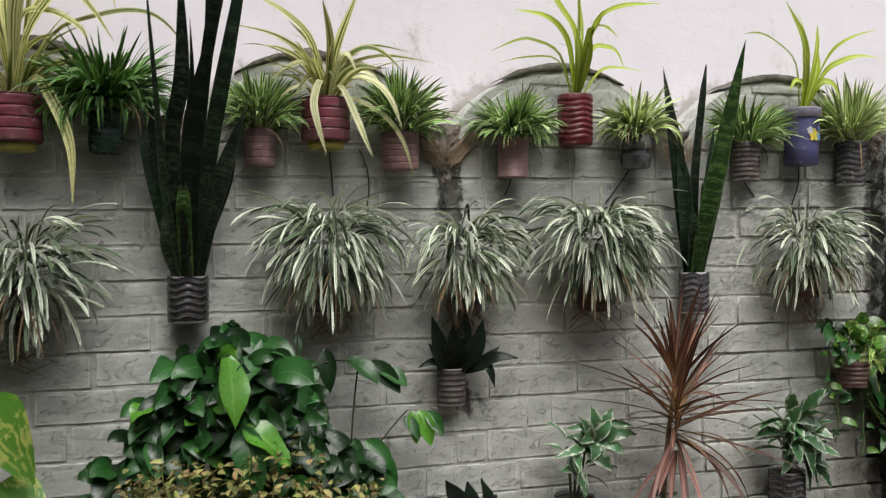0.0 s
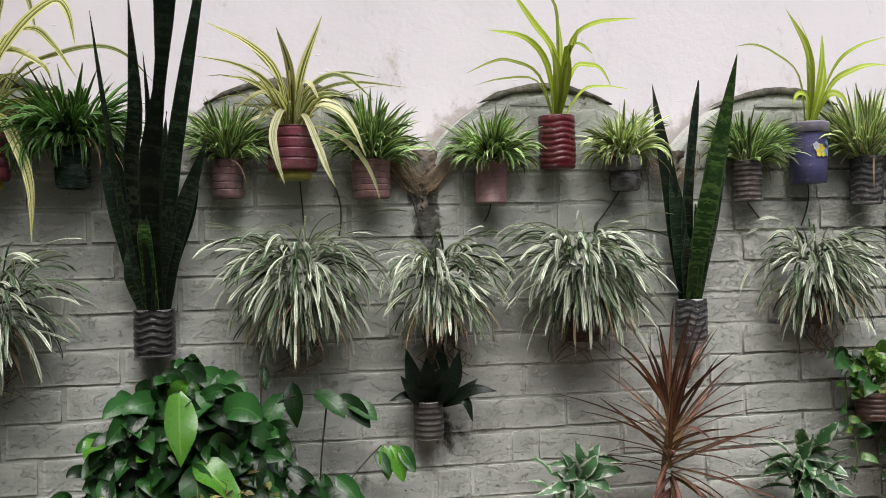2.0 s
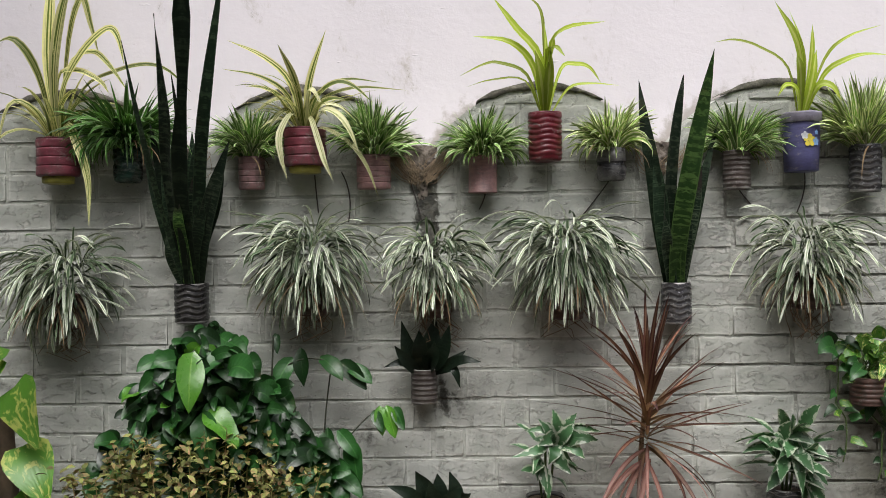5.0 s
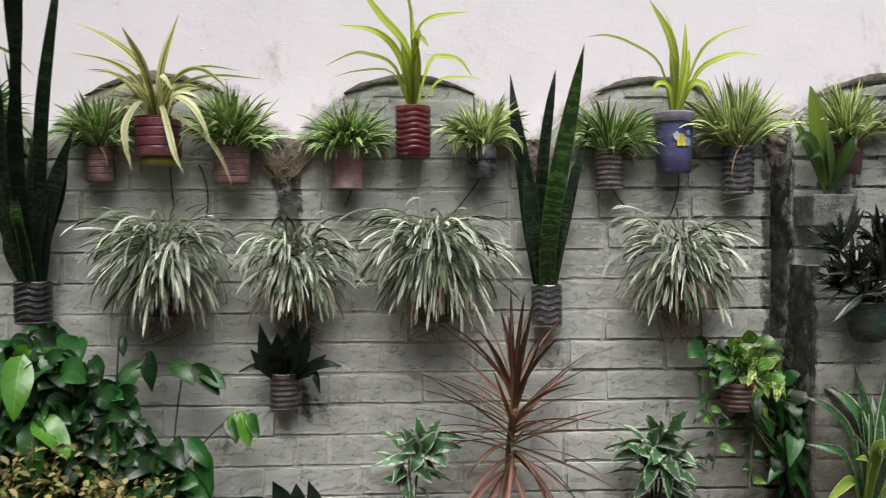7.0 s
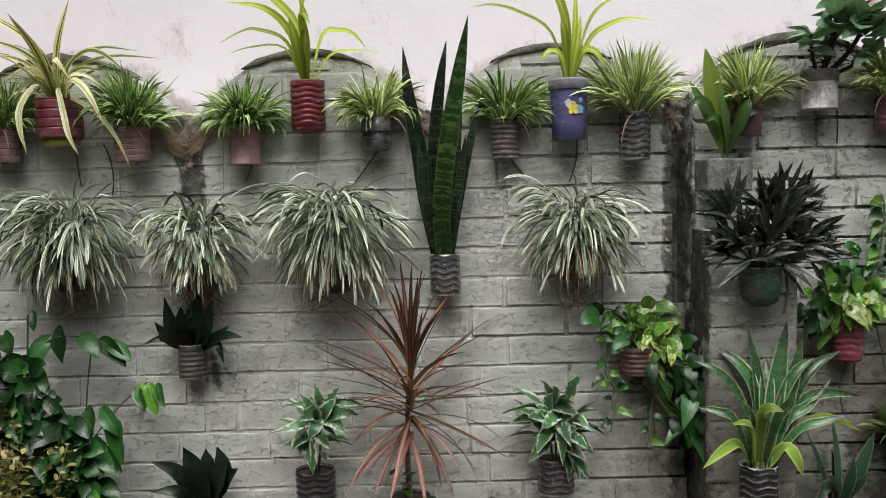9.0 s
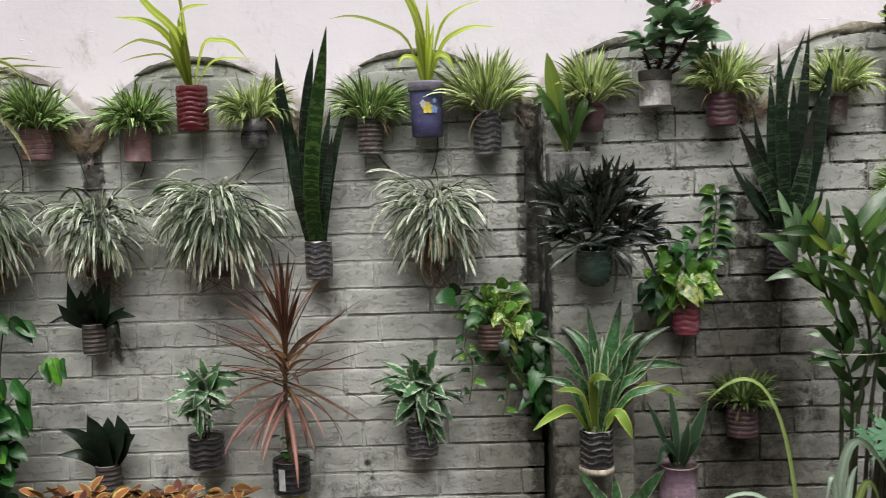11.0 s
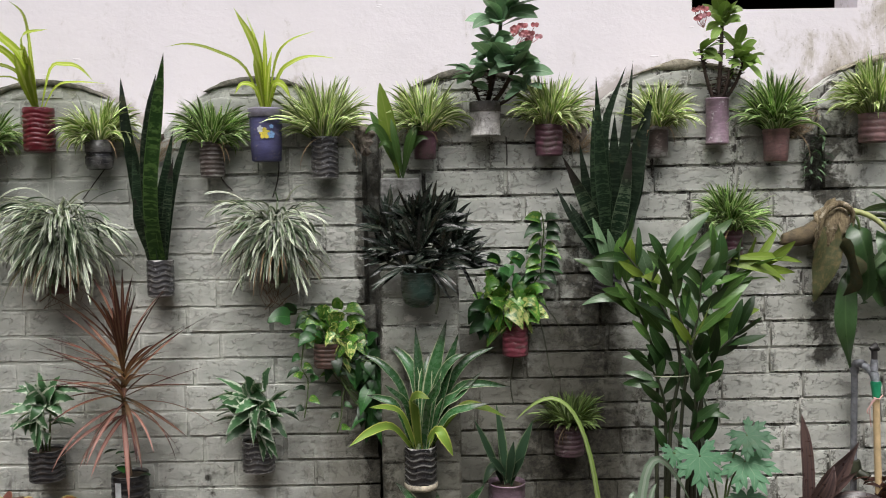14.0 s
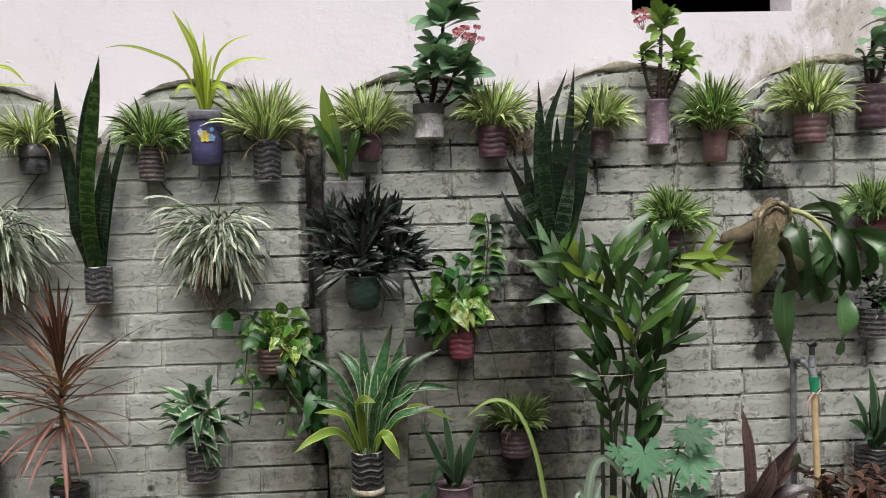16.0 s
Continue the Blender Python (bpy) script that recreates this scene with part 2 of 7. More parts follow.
def pot_paint(name, tint, worn=(0.24, 0.20, 0.18), wear=0.35, rough=0.45, dirt=0.5, pale_ridges=0.0):
    """Hand-painted plastic or tin: brushy tone, chips down to the plastic, soil splash."""
    k = Nodes(name)
    o = k.add("ShaderNodeTexCoord").outputs["Object"]
    tint = tuple(c * 0.78 for c in tint)
    brush = k.noise(30.0, 4.0, 0.6, k.scaled(o, (1.0, 1.0, 3.5)))
    base = k.mix(k.ramp(brush, 0.3, 0.7), tuple(c * 0.78 for c in tint), tuple(min(1.0, c * 1.18) for c in tint))
    chip = k.noise(48.0, 6.0, 0.75, o, 0.4)
    base = k.mix(k.ramp(chip, 0.66 - 0.16 * wear, 0.72 - 0.12 * wear, 0.0, 0.8 * min(1.0, wear * 1.8)), base, worn)
    pale = k.noise(26.0, 6.0, 0.75, k.scaled(o, (1.0, 1.0, 2.0)), 0.6)
    base = k.mix(k.ramp(pale, 0.55, 0.66, 0.0, 0.48 if sum(tint) > 0.12 else 0.15), base, (0.34, 0.32, 0.30))
    mud = k.noise(20.0, 6.0, 0.75, k.scaled(o, (1.0, 1.0, 0.5)))
    base = k.mix(k.ramp(mud, 0.42, 0.66, 0.0, min(0.9, dirt * 1.5)), base, (0.06, 0.05, 0.04))
    # pale ribs; on the black bottles their glossy highlight is put into the colour
    if pale_ridges:
        ridge = k.add("ShaderNodeNewGeometry").outputs["Pointiness"]
        base = k.mix(k.math("MULTIPLY", k.ramp(ridge, 0.525, 0.565), k.ramp(pale, 0.36, 0.56, 0.1, pale_ridges)), base, (0.50, 0.49, 0.47))
    return k.done(base, k.ramp(brush, 0.3, 0.7, rough * 0.8, min(1.0, rough * 1.3)), k.bump(k.noise(80.0, 4.0, 0.6, o), 0.25, 0.003))


def leaf_paint(name, inner, outer, mode="plain", edge=0.6, rough=0.42, vary=0.3, glow=0.15, joined=False, tip=None, ragged=0.35, gloss=0.3, base=None):
    """A leaf: inner and outer colour by the blade's own u (across) and v (along), with light passing through it."""
    inner, outer = (tuple(c * 0.80 for c in q) for q in (inner, outer))
    k = Nodes(name)
    uv = k.add("ShaderNodeTexCoord").outputs["UV"]
    u, v, _ = k.split(uv)
    a = k.math("MULTIPLY", k.math("ABSOLUTE", k.math("SUBTRACT", u, 0.5)), 2.0)
    rnd = k.add("ShaderNodeNewGeometry").outputs["Random Per Island"] if joined else k.add("ShaderNodeObjectInfo").outputs["Random"]
    o = k.add("ShaderNodeTexCoord").outputs["Object"]
    grain = k.noise(60.0, 4.0, 0.6, o)
    wob = k.math("ADD", a, k.math("MULTIPLY", k.math("SUBTRACT", grain, 0.5), ragged))
    if mode == "edge":
        f = k.ramp(wob, edge - 0.10, edge + 0.10)
    elif mode == "centre":
        f = k.ramp(wob, edge + 0.10, edge - 0.10)
    elif mode == "bands":
        w = k.noise(1.0, 2.0, 0.6, k.add("ShaderNodeCombineXYZ", X=k.math("MULTIPLY", a, 0.7), Y=k.math("MULTIPLY", v, 105.0 if edge < 1 else edge), Z=k.math("MULTIPLY", rnd, 40.0)).outputs[0], 0.5)
        f = k.math("MAXIMUM", k.ramp(w, 0.47, 0.62, 0.0, 0.85), k.ramp(a, 0.86, 0.97, 0.0, 0.9))
    elif mode == "stripes":
        w = k.noise(1.0, 2.0, 0.6, k.add("ShaderNodeCombineXYZ", X=k.math("MULTIPLY", u, 7.0), Y=k.math("MULTIPLY", v, 0.5), Z=k.math("MULTIPLY", rnd, 60.0)).outputs[0])
        f = k.math("MAXIMUM", k.ramp(w, edge - 0.04, edge + 0.05), k.ramp(a, 0.62, 0.80))
    elif mode == "blotch":
        w = k.noise(1.0, 4.0, 0.6, k.add("ShaderNodeCombineXYZ", X=k.math("MULTIPLY", a, 3.0), Y=k.math("MULTIPLY", v, 5.0), Z=k.math("MULTIPLY", rnd, 60.0)).outputs[0], 0.6)
        f = k.ramp(w, edge - 0.05, edge + 0.07)
    elif mode == "vein":
        side = k.math("SINE", k.math("MULTIPLY", k.math("SUBTRACT", v, k.math("MULTIPLY", a, 0.16)), 55.0))
        f = k.math("MAXIMUM", k.ramp(a, 0.10, 0.03), k.ramp(side, 0.80, 1.0, 0.0, 0.25))
    else:
        f = k.ramp(grain, 0.4, 0.7)
    col = k.mix(f, inner, outer)
    if base:
        col = k.mix(k.ramp(v, 0.45, 0.05, 0.0, 0.85), col, base)
    if tip:
        col = k.mix(k.ramp(k.math("ADD", v, k.math("MULTIPLY", k.math("SUBTRACT", rnd, 0.5), 0.3)), 0.78, 0.95, 0.0, 0.95), col, tip)
    tone = k.ramp(rnd, 0.0, 1.0, 1.0 - vary, 1.0 + vary)
    hsv = k.add("ShaderNodeHueSaturation", Value=tone, Color=col)
    hsv.inputs["Hue"].default_value = 0.5
    col = hsv.outputs[0]
    fibre = k.noise(1.0, 3.0, 0.6, k.add("ShaderNodeCombineXYZ", X=k.math("MULTIPLY", u, 14.0), Y=k.math("MULTIPLY", v, 2.0), Z=k.math("MULTIPLY", rnd, 30.0)).outputs[0])
    col = k.mix(k.ramp(fibre, 0.35, 0.7, 0.0, 0.08 if mode in ("vein", "blotch") else 0.35), col, k.mix(1.0, col, (0.55, 0.60, 0.50), "MULTIPLY"))
    spots = k.noise(11.0, 5.0, 0.7, o)
    col = k.mix(k.ramp(spots, 0.60, 0.78, 0.0, 0.45), col, (0.10, 0.085, 0.03))
    ribs = k.math("SINE", k.math("MULTIPLY", k.math("SUBTRACT", v, k.math("MULTIPLY", a, 0.16)), 55.0)) if mode == "vein" else k.math("SINE", k.math("MULTIPLY", u, 60.0))
    h = k.math("ADD", k.math("MULTIPLY", ribs, 0.15), k.math("ADD", grain, k.ramp(a, 0.0, 0.12, 0.0, 0.6)))
    k.done(col, k.ramp(grain, 0.3, 0.7, rough * 0.85, rough * 1.25), k.bump(h, 0.25, 0.002))
    k.b.inputs["Specular IOR Level"].default_value = gloss
    through_light = k.add("ShaderNodeBsdfTranslucent", Color=k.mix(0.5, col, k.mix(1.0, col, (1.0, 1.0, 0.45), "MULTIPLY")))
    out = k.t.nodes["Material Output"]
    m = k.t.nodes.new("ShaderNodeMixShader")
    m.inputs[0].default_value = glow
    k.t.links.new(k.b.outputs[0], m.inputs[1])
    k.t.links.new(through_light.outputs[0], m.inputs[2])
    k.t.links.new(m.outputs[0], out.inputs["Surface"])
    return k.m


def plain(name, tint, rough=0.6, metal=0.0, vary=0.25, scale=25.0, bump=0.3):
    k = Nodes(name)
    o = k.add("ShaderNodeTexCoord").outputs["Object"]
    n = k.noise(scale, 5.0, 0.65, o)
    base = k.mix(k.ramp(n, 0.3, 0.7), tuple(c * (1 - vary) for c in tint), tuple(min(1.0, c * (1 + vary)) for c in tint))
    return k.done(base, k.ramp(n, 0.3, 0.7, rough * 0.85, min(1.0, rough * 1.2)), k.bump(k.noise(scale * 3, 4.0, 0.6, o), bump, 0.003), metal)


# ---------------------------------------------------------------- materials
BRICK_TINT = (0.508, 0.518, 0.483)
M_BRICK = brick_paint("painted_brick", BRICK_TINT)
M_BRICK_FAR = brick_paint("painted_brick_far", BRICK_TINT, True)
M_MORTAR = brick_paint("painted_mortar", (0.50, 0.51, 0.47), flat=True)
M_PLASTER = plaster("pale_pink_plaster", (0.788, 0.745, 0.785))
M_COPING = rubble("mossy_cement", (0.075, 0.072, 0.058), (0.21, 0.195, 0.155))
M_COPING_PALE = rubble("sandy_cement", (0.17, 0.15, 0.11), (0.44, 0.40, 0.31))
M_ROOT = rubble("crumbled_plaster", (0.10, 0.080, 0.065), (0.32, 0.275, 0.235))
M_PIER = brick_paint("painted_render", (0.36, 0.37, 0.335), flat=True)
M_PIER_BLOCK = brick_paint("painted_pier_block", (0.38, 0.39, 0.352))
M_LEDGE = rubble("dark_cement", (0.10, 0.10, 0.095), (0.19, 0.19, 0.175))
M_SOIL = soil("dark_soil", (0.060, 0.043, 0.030), (0.11, 0.08, 0.055))
M_GROUND = soil("garden_earth", (0.065, 0.052, 0.040), (0.115, 0.092, 0.070), 14.0)
M_DARK = plain("dark_room", (0.012, 0.012, 0.013), 0.9)

L_SPIDER = leaf_paint("spider_leaf", (0.17, 0.36, 0.06), (0.84, 0.93, 0.54), "edge", 0.66, vary=0.6, joined=True, gloss=0.6)
L_SPIDER_Y = leaf_paint("spider_leaf_lime", (0.28, 0.47, 0.075), (0.95, 0.98, 0.60), "edge", 0.52, vary=0.5, joined=True, gloss=0.6)
L_SPIDER_D = leaf_paint("spider_leaf_deep", (0.085, 0.24, 0.035), (0.50, 0.66, 0.34), "edge", 0.82, vary=0.6, joined=True, gloss=0.6)
L_WHITE = leaf_paint("striped_lily_turf", (0.36, 0.45, 0.29), (0.88, 0.92, 0.79), "edge", 0.36, vary=0.5, joined=True, ragged=0.9)
L_SNAKE = leaf_paint("snake_leaf", (0.008, 0.018, 0.009), (0.036, 0.060, 0.032), "bands", 70.0, rough=0.33, glow=0.04, vary=0.45)
L_SNAKE_G = leaf_paint("snake_leaf_fresh", (0.026, 0.070, 0.016), (0.125, 0.225, 0.060), "bands", 58.0, rough=0.33, glow=0.08, tip=(0.02, 0.016, 0.014))
L_YELLOW = leaf_paint("yellow_striped_leaf", (0.15, 0.22, 0.03), (0.90, 0.86, 0.42), "stripes", 0.52, vary=0.35, ragged=0.7, glow=0.3)
L_CREAM = leaf_paint("cream_striped_leaf", (0.28, 0.34, 0.07), (0.92, 0.90, 0.55), "stripes", 0.46, vary=0.2, ragged=0.7, glow=0.25)
L_LIME = leaf_paint("lime_leaf", (0.46, 0.60, 0.06), (0.68, 0.76, 0.20), "centre", 0.25, vary=0.35, glow=0.35)
L_SHRUB = leaf_paint("glossy_leaf", (0.020, 0.090, 0.017), (0.045, 0.145, 0.032), "vein", rough=0.38, vary=0.65, gloss=0.6)
L_SHRUB_L = leaf_paint("glossy_leaf_young", (0.085, 0.26, 0.022), (0.16, 0.34, 0.05), "vein", rough=0.3, vary=0.3, gloss=0.6)
L_POTHOS = leaf_paint("pothos_leaf", (0.085, 0.24, 0.032), (0.4, 0.5, 0.1), "blotch", 0.58, rough=0.3, vary=0.35, gloss=0.6)
L_GOLD = leaf_paint("golden_pothos_leaf", (0.12, 0.32, 0.035), (0.55, 0.62, 0.15), "blotch", 0.55, rough=0.35, vary=0.3, gloss=0.5)
L_AGAVE = leaf_paint("agave_leaf", (0.050, 0.145, 0.050), (0.66, 0.70, 0.46), "edge", 0.90, rough=0.26, vary=0.45, glow=0.1, gloss=0.8, ragged=0.10, tip=(0.04, 0.05, 0.035))
L_AGAVE_Y = leaf_paint("agave_leaf_old", (0.20, 0.32, 0.05), (0.52, 0.56, 0.14), "edge", 0.80, rough=0.4, vary=0.35, glow=0.15, ragged=0.4)
L_ALOE = leaf_paint("aloe_leaf", (0.04, 0.085, 0.045), (0.20, 0.26, 0.15), "edge", 0.84, rough=0.4, glow=0.05)
L_DARKAG = leaf_paint("dwarf_snake_leaf", (0.008, 0.018, 0.010), (0.022, 0.036, 0.022), "bands", rough=0.35, glow=0.03)
L_RHOEO = leaf_paint("rhoeo_leaf", (0.018, 0.030, 0.022), (0.040, 0.042, 0.038), "centre", 0.35, rough=0.24, vary=0.6, glow=0.06, gloss=0.9)
L_CORD = leaf_paint("red_dracaena_leaf", (0.34, 0.19, 0.125), (0.19, 0.075, 0.06), "edge", 0.40, vary=0.55, glow=0.18, tip=(0.055, 0.026, 0.028), base=(0.40, 0.27, 0.15))
L_CORD_P = leaf_paint("red_dracaena_leaf_old", (0.58, 0.32, 0.27), (0.40, 0.19, 0.16), "edge", 0.5, vary=0.3, glow=0.2)
L_PURPLE = leaf_paint("purple_ti_leaf", (0.050, 0.032, 0.034), (0.115, 0.072, 0.066), "stripes", 0.52, rough=0.3, glow=0.12, gloss=0.7)
L_PALM = leaf_paint("palm_leaflet", (0.085, 0.185, 0.038), (0.15, 0.26, 0.075), "vein", rough=0.33, vary=0.55, gloss=0.6)
L_PALM_Y = leaf_paint("palm_leaflet_young", (0.24, 0.36, 0.05), (0.30, 0.40, 0.09), "vein", rough=0.4, vary=0.25)
L_PALM_S = leaf_paint("palm_leaflet_silvery", (0.16, 0.27, 0.14), (0.27, 0.38, 0.24), "vein", rough=0.3, vary=0.3, gloss=0.7)
L_ZEBRA = leaf_paint("marbled_leaf", (0.075, 0.19, 0.075), (0.56, 0.63, 0.50), "edge", 0.70, rough=0.36, vary=0.35, ragged=2.4, gloss=0.6)
L_PAPAYA = leaf_paint("papaya_leaf", (0.13, 0.30, 0.165), (0.22, 0.38, 0.23), "vein", rough=0.5, vary=0.35, glow=0.3)
L_COLEUS = leaf_paint("coleus_leaf", (0.30, 0.115, 0.045), (0.52, 0.42, 0.13), "edge", 0.74, rough=0.5, vary=0.45)
L_COLEUS_R = leaf_paint("coleus_leaf_red", (0.13, 0.045, 0.035), (0.25, 0.13, 0.07), "edge", 0.80, rough=0.5, vary=0.35)
L_RUST = leaf_paint("curled_rust_leaf", (0.085, 0.036, 0.028), (0.17, 0.09, 0.055), "edge", 0.75, rough=0.55, vary=0.5)
L_SMALL = leaf_paint("small_russet_leaf", (0.29, 0.34, 0.1), (0.41, 0.23, 0.13), "plain", rough=0.5, vary=0.6, joined=True)
L_EUPH = leaf_paint("crown_of_thorns_leaf", (0.20, 0.35, 0.20), (0.33, 0.46, 0.31), "vein", rough=0.42, vary=0.35)
L_EUPH_Y = leaf_paint("crown_of_thorns_leaf_pale", (0.27, 0.42, 0.1), (0.36, 0.48, 0.17), "vein", rough=0.42, vary=0.3)
L_STRAP = leaf_paint("staghorn_frond", (0.070, 0.155, 0.050), (0.115, 0.215, 0.080), "vein", rough=0.32, vary=0.5, gloss=0.75)
L_DRY = leaf_paint("dry_leaf", (0.17, 0.115, 0.065), (0.27, 0.185, 0.105), "plain", rough=0.8, vary=0.5, joined=True)
L_BLADE = leaf_paint("reed_blade", (0.22, 0.32, 0.075), (0.34, 0.42, 0.18), "centre", 0.3, rough=0.4, vary=0.2)
L_BLADE_P = leaf_paint("reed_blade_silvery", (0.36, 0.50, 0.36), (0.56, 0.66, 0.54), "centre", 0.3, rough=0.35, vary=0.2)
M_STEM = plain("green_stem", (0.07, 0.11, 0.03), 0.5)
M_BARK = plain("thorny_bark", (0.055, 0.036, 0.028), 0.85, bump=0.7)
M_CANE = plain("dark_cane", (0.035, 0.040, 0.022), 0.5)
M_ROOTS = plain("dry_roots", (0.16, 0.10, 0.06), 0.9)
M_PETAL = plain("rose_petal", (0.40, 0.12, 0.13), 0.5, vary=0.4)
M_PETAL_P = plain("pale_petal", (0.55, 0.25, 0.28), 0.5)
M_STRAW = plain("dry_straw", (0.30, 0.23, 0.155), 0.9, vary=0.5)
L_SNAKE_M = leaf_paint("snake_leaf_grey", (0.010, 0.024, 0.012), (0.085, 0.115, 0.070), "bands", 62.0, rough=0.36, glow=0.05, vary=0.45, tip=(0.02, 0.016, 0.014))
L_POTHOS_V = leaf_paint("pothos_leaf_variegated", (0.10, 0.26, 0.035), (0.62, 0.66, 0.22), "blotch", 0.50, rough=0.3, vary=0.3, gloss=0.6)
# dark copy for deep green leaflets; low and inner ones get their shade through it
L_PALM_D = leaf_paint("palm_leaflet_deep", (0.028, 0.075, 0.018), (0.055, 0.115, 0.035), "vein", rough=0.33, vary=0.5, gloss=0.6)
L_STRAP_P = leaf_paint("staghorn_frond_pale", (0.14, 0.22, 0.11), (0.24, 0.32, 0.18), "vein", rough=0.45, vary=0.25, gloss=0.4)
# darker copy of L_WHITE; the shade inside the domes is in its colour
L_TURF_SHADED = leaf_paint("shaded_lily_turf", (0.075, 0.125, 0.06), (0.34, 0.41, 0.28), "edge", 0.70, vary=0.6, joined=True)
L_TUFT = leaf_paint("olive_tuft_leaf", (0.11, 0.18, 0.05), (0.22, 0.28, 0.1), "edge", 0.6, vary=0.5, joined=True)
L_RHOEO_P = leaf_paint("rhoeo_leaf_green", (0.040, 0.062, 0.044), (0.12, 0.125, 0.105), "centre", 0.35, rough=0.24, vary=0.5, glow=0.06, gloss=1.0)


# ---------------------------------------------------------------- mesh helpers
R = random.Random(7)


class Acc:
    """Collects vertices, faces and uvs for one mesh."""

    def __init__(self):
        self.v, self.f, self.uv = [], [], []

    def grid(self, rows, uvs, closed=False):
        """Quads between rows of points of equal length."""
        b, n = len(self.v), len(rows[0])
        for r in rows:
            self.v.extend(tuple(p) for p in r)
        for i in range(len(rows) - 1):
            for j in range(n if closed else n - 1):
                jj = (j + 1) % n
                ids = (b + i * n + j, b + i * n + jj, b + (i + 1) * n + jj, b + (i + 1) * n + j)
                self.f.append(ids)
                u1 = j + 1
                self.uv.extend((uvs(i, j), uvs(i, u1), uvs(i + 1, u1), uvs(i + 1, j)))

    def fan(self, ring, centre, flip=False):
        b = len(self.v)
        self.v.extend(tuple(p) for p in ring)
        self.v.append(tuple(centre))
        n = len(ring)
        for j in range(n):
            t = (b + j, b + (j + 1) % n, b + n)
            self.f.append(t[::-1] if flip else t)
            self.uv.extend(((0.5, 0.5),) * 3)

    def mesh(self, name, mat, smooth=True):
        me = bpy.data.meshes.new(name)
        me.from_pydata(self.v, [], self.f)
        lay = me.uv_layers.new(name="UVMap")
        lay.data.foreach_set("uv", np.array(self.uv, dtype=np.float32).ravel())
        if smooth:
            me.polygons.foreach_set("use_smooth", [True] * len(me.polygons))
        me.materials.append(mat)
        me.update()
        return me


def thing(name, at, label, category, group="", kind=""):
    ob = new(name)
    ob.location = at
    ob.empty_display_size = 0.03
    return tagged(ob, label, category, group, kind)


def part(name, acc, mat, parent, label="", smooth=True, at=None):
    """One mesh under a thing; acc holds world places unless at is given."""
    if isinstance(acc, Acc):
        if at is None:
            base = parent.location if parent.parent is None else parent.parent.location + parent.location
            acc.v = [(p[0] - base[0], p[1] - base[1], p[2] - base[2]) for p in acc.v]
        me = acc.mesh(name, mat, smooth)
    else:
        me = acc
    ob = new(name, me)
    ob.parent = parent
    if at is not None:
        ob.location = at
    if label:
        ob["label"] = label
    return ob


def solid(name, acc, mat, label, category, kind="structure", smooth=False, group=""):
    ob = new(name, acc.mesh(name, mat, smooth))
    return tagged(ob, label, category, group, kind)


def box(acc, x0, x1, y0, y1, z0, z1):
    b = len(acc.v)
    acc.v.extend([(x, y, z) for z in (z0, z1) for y in (y0, y1) for x in (x0, x1)])
    for q in ((0, 2, 3, 1), (4, 5, 7, 6), (0, 1, 5, 4), (2, 6, 7, 3), (0, 4, 6, 2), (1, 3, 7, 5)):
        acc.f.append(tuple(b + i for i in q))
        acc.uv.extend(((0, 0), (1, 0), (1, 1), (0, 1)))
    return acc


def tube(acc, pts, radii, seg=7):
    pts = [Vector(p) for p in pts]
    rows = []
    for i, p in enumerate(pts):
        t = (pts[min(i + 1, len(pts) - 1)] - pts[max(i - 1, 0)]).normalized()
        a = t.cross(Vector((0.31, 0.95, 0.1)))
        a = a.normalized() if a.length > 1e-4 else Vector((1, 0, 0))
        b = t.cross(a)
        r = radii[i] if isinstance(radii, (list, tuple)) else radii
        rows.append([p + r * (math.cos(q) * a + math.sin(q) * b) for q in [2 * math.pi * j / seg for j in range(seg)]])
    acc.grid(rows, lambda i, j: (j / seg, i / max(1, len(rows) - 1)), True)
    acc.fan(rows[0], pts[0], True)
    acc.fan(rows[-1], pts[-1])
    return acc


def bezier(a, c, b, n):
    a, b, c = Vector(a), Vector(b), Vector(c)
    return [(1 - t) ** 2 * a + 2 * t * (1 - t) * c + t * t * b for t in [i / n for i in range(n + 1)]]


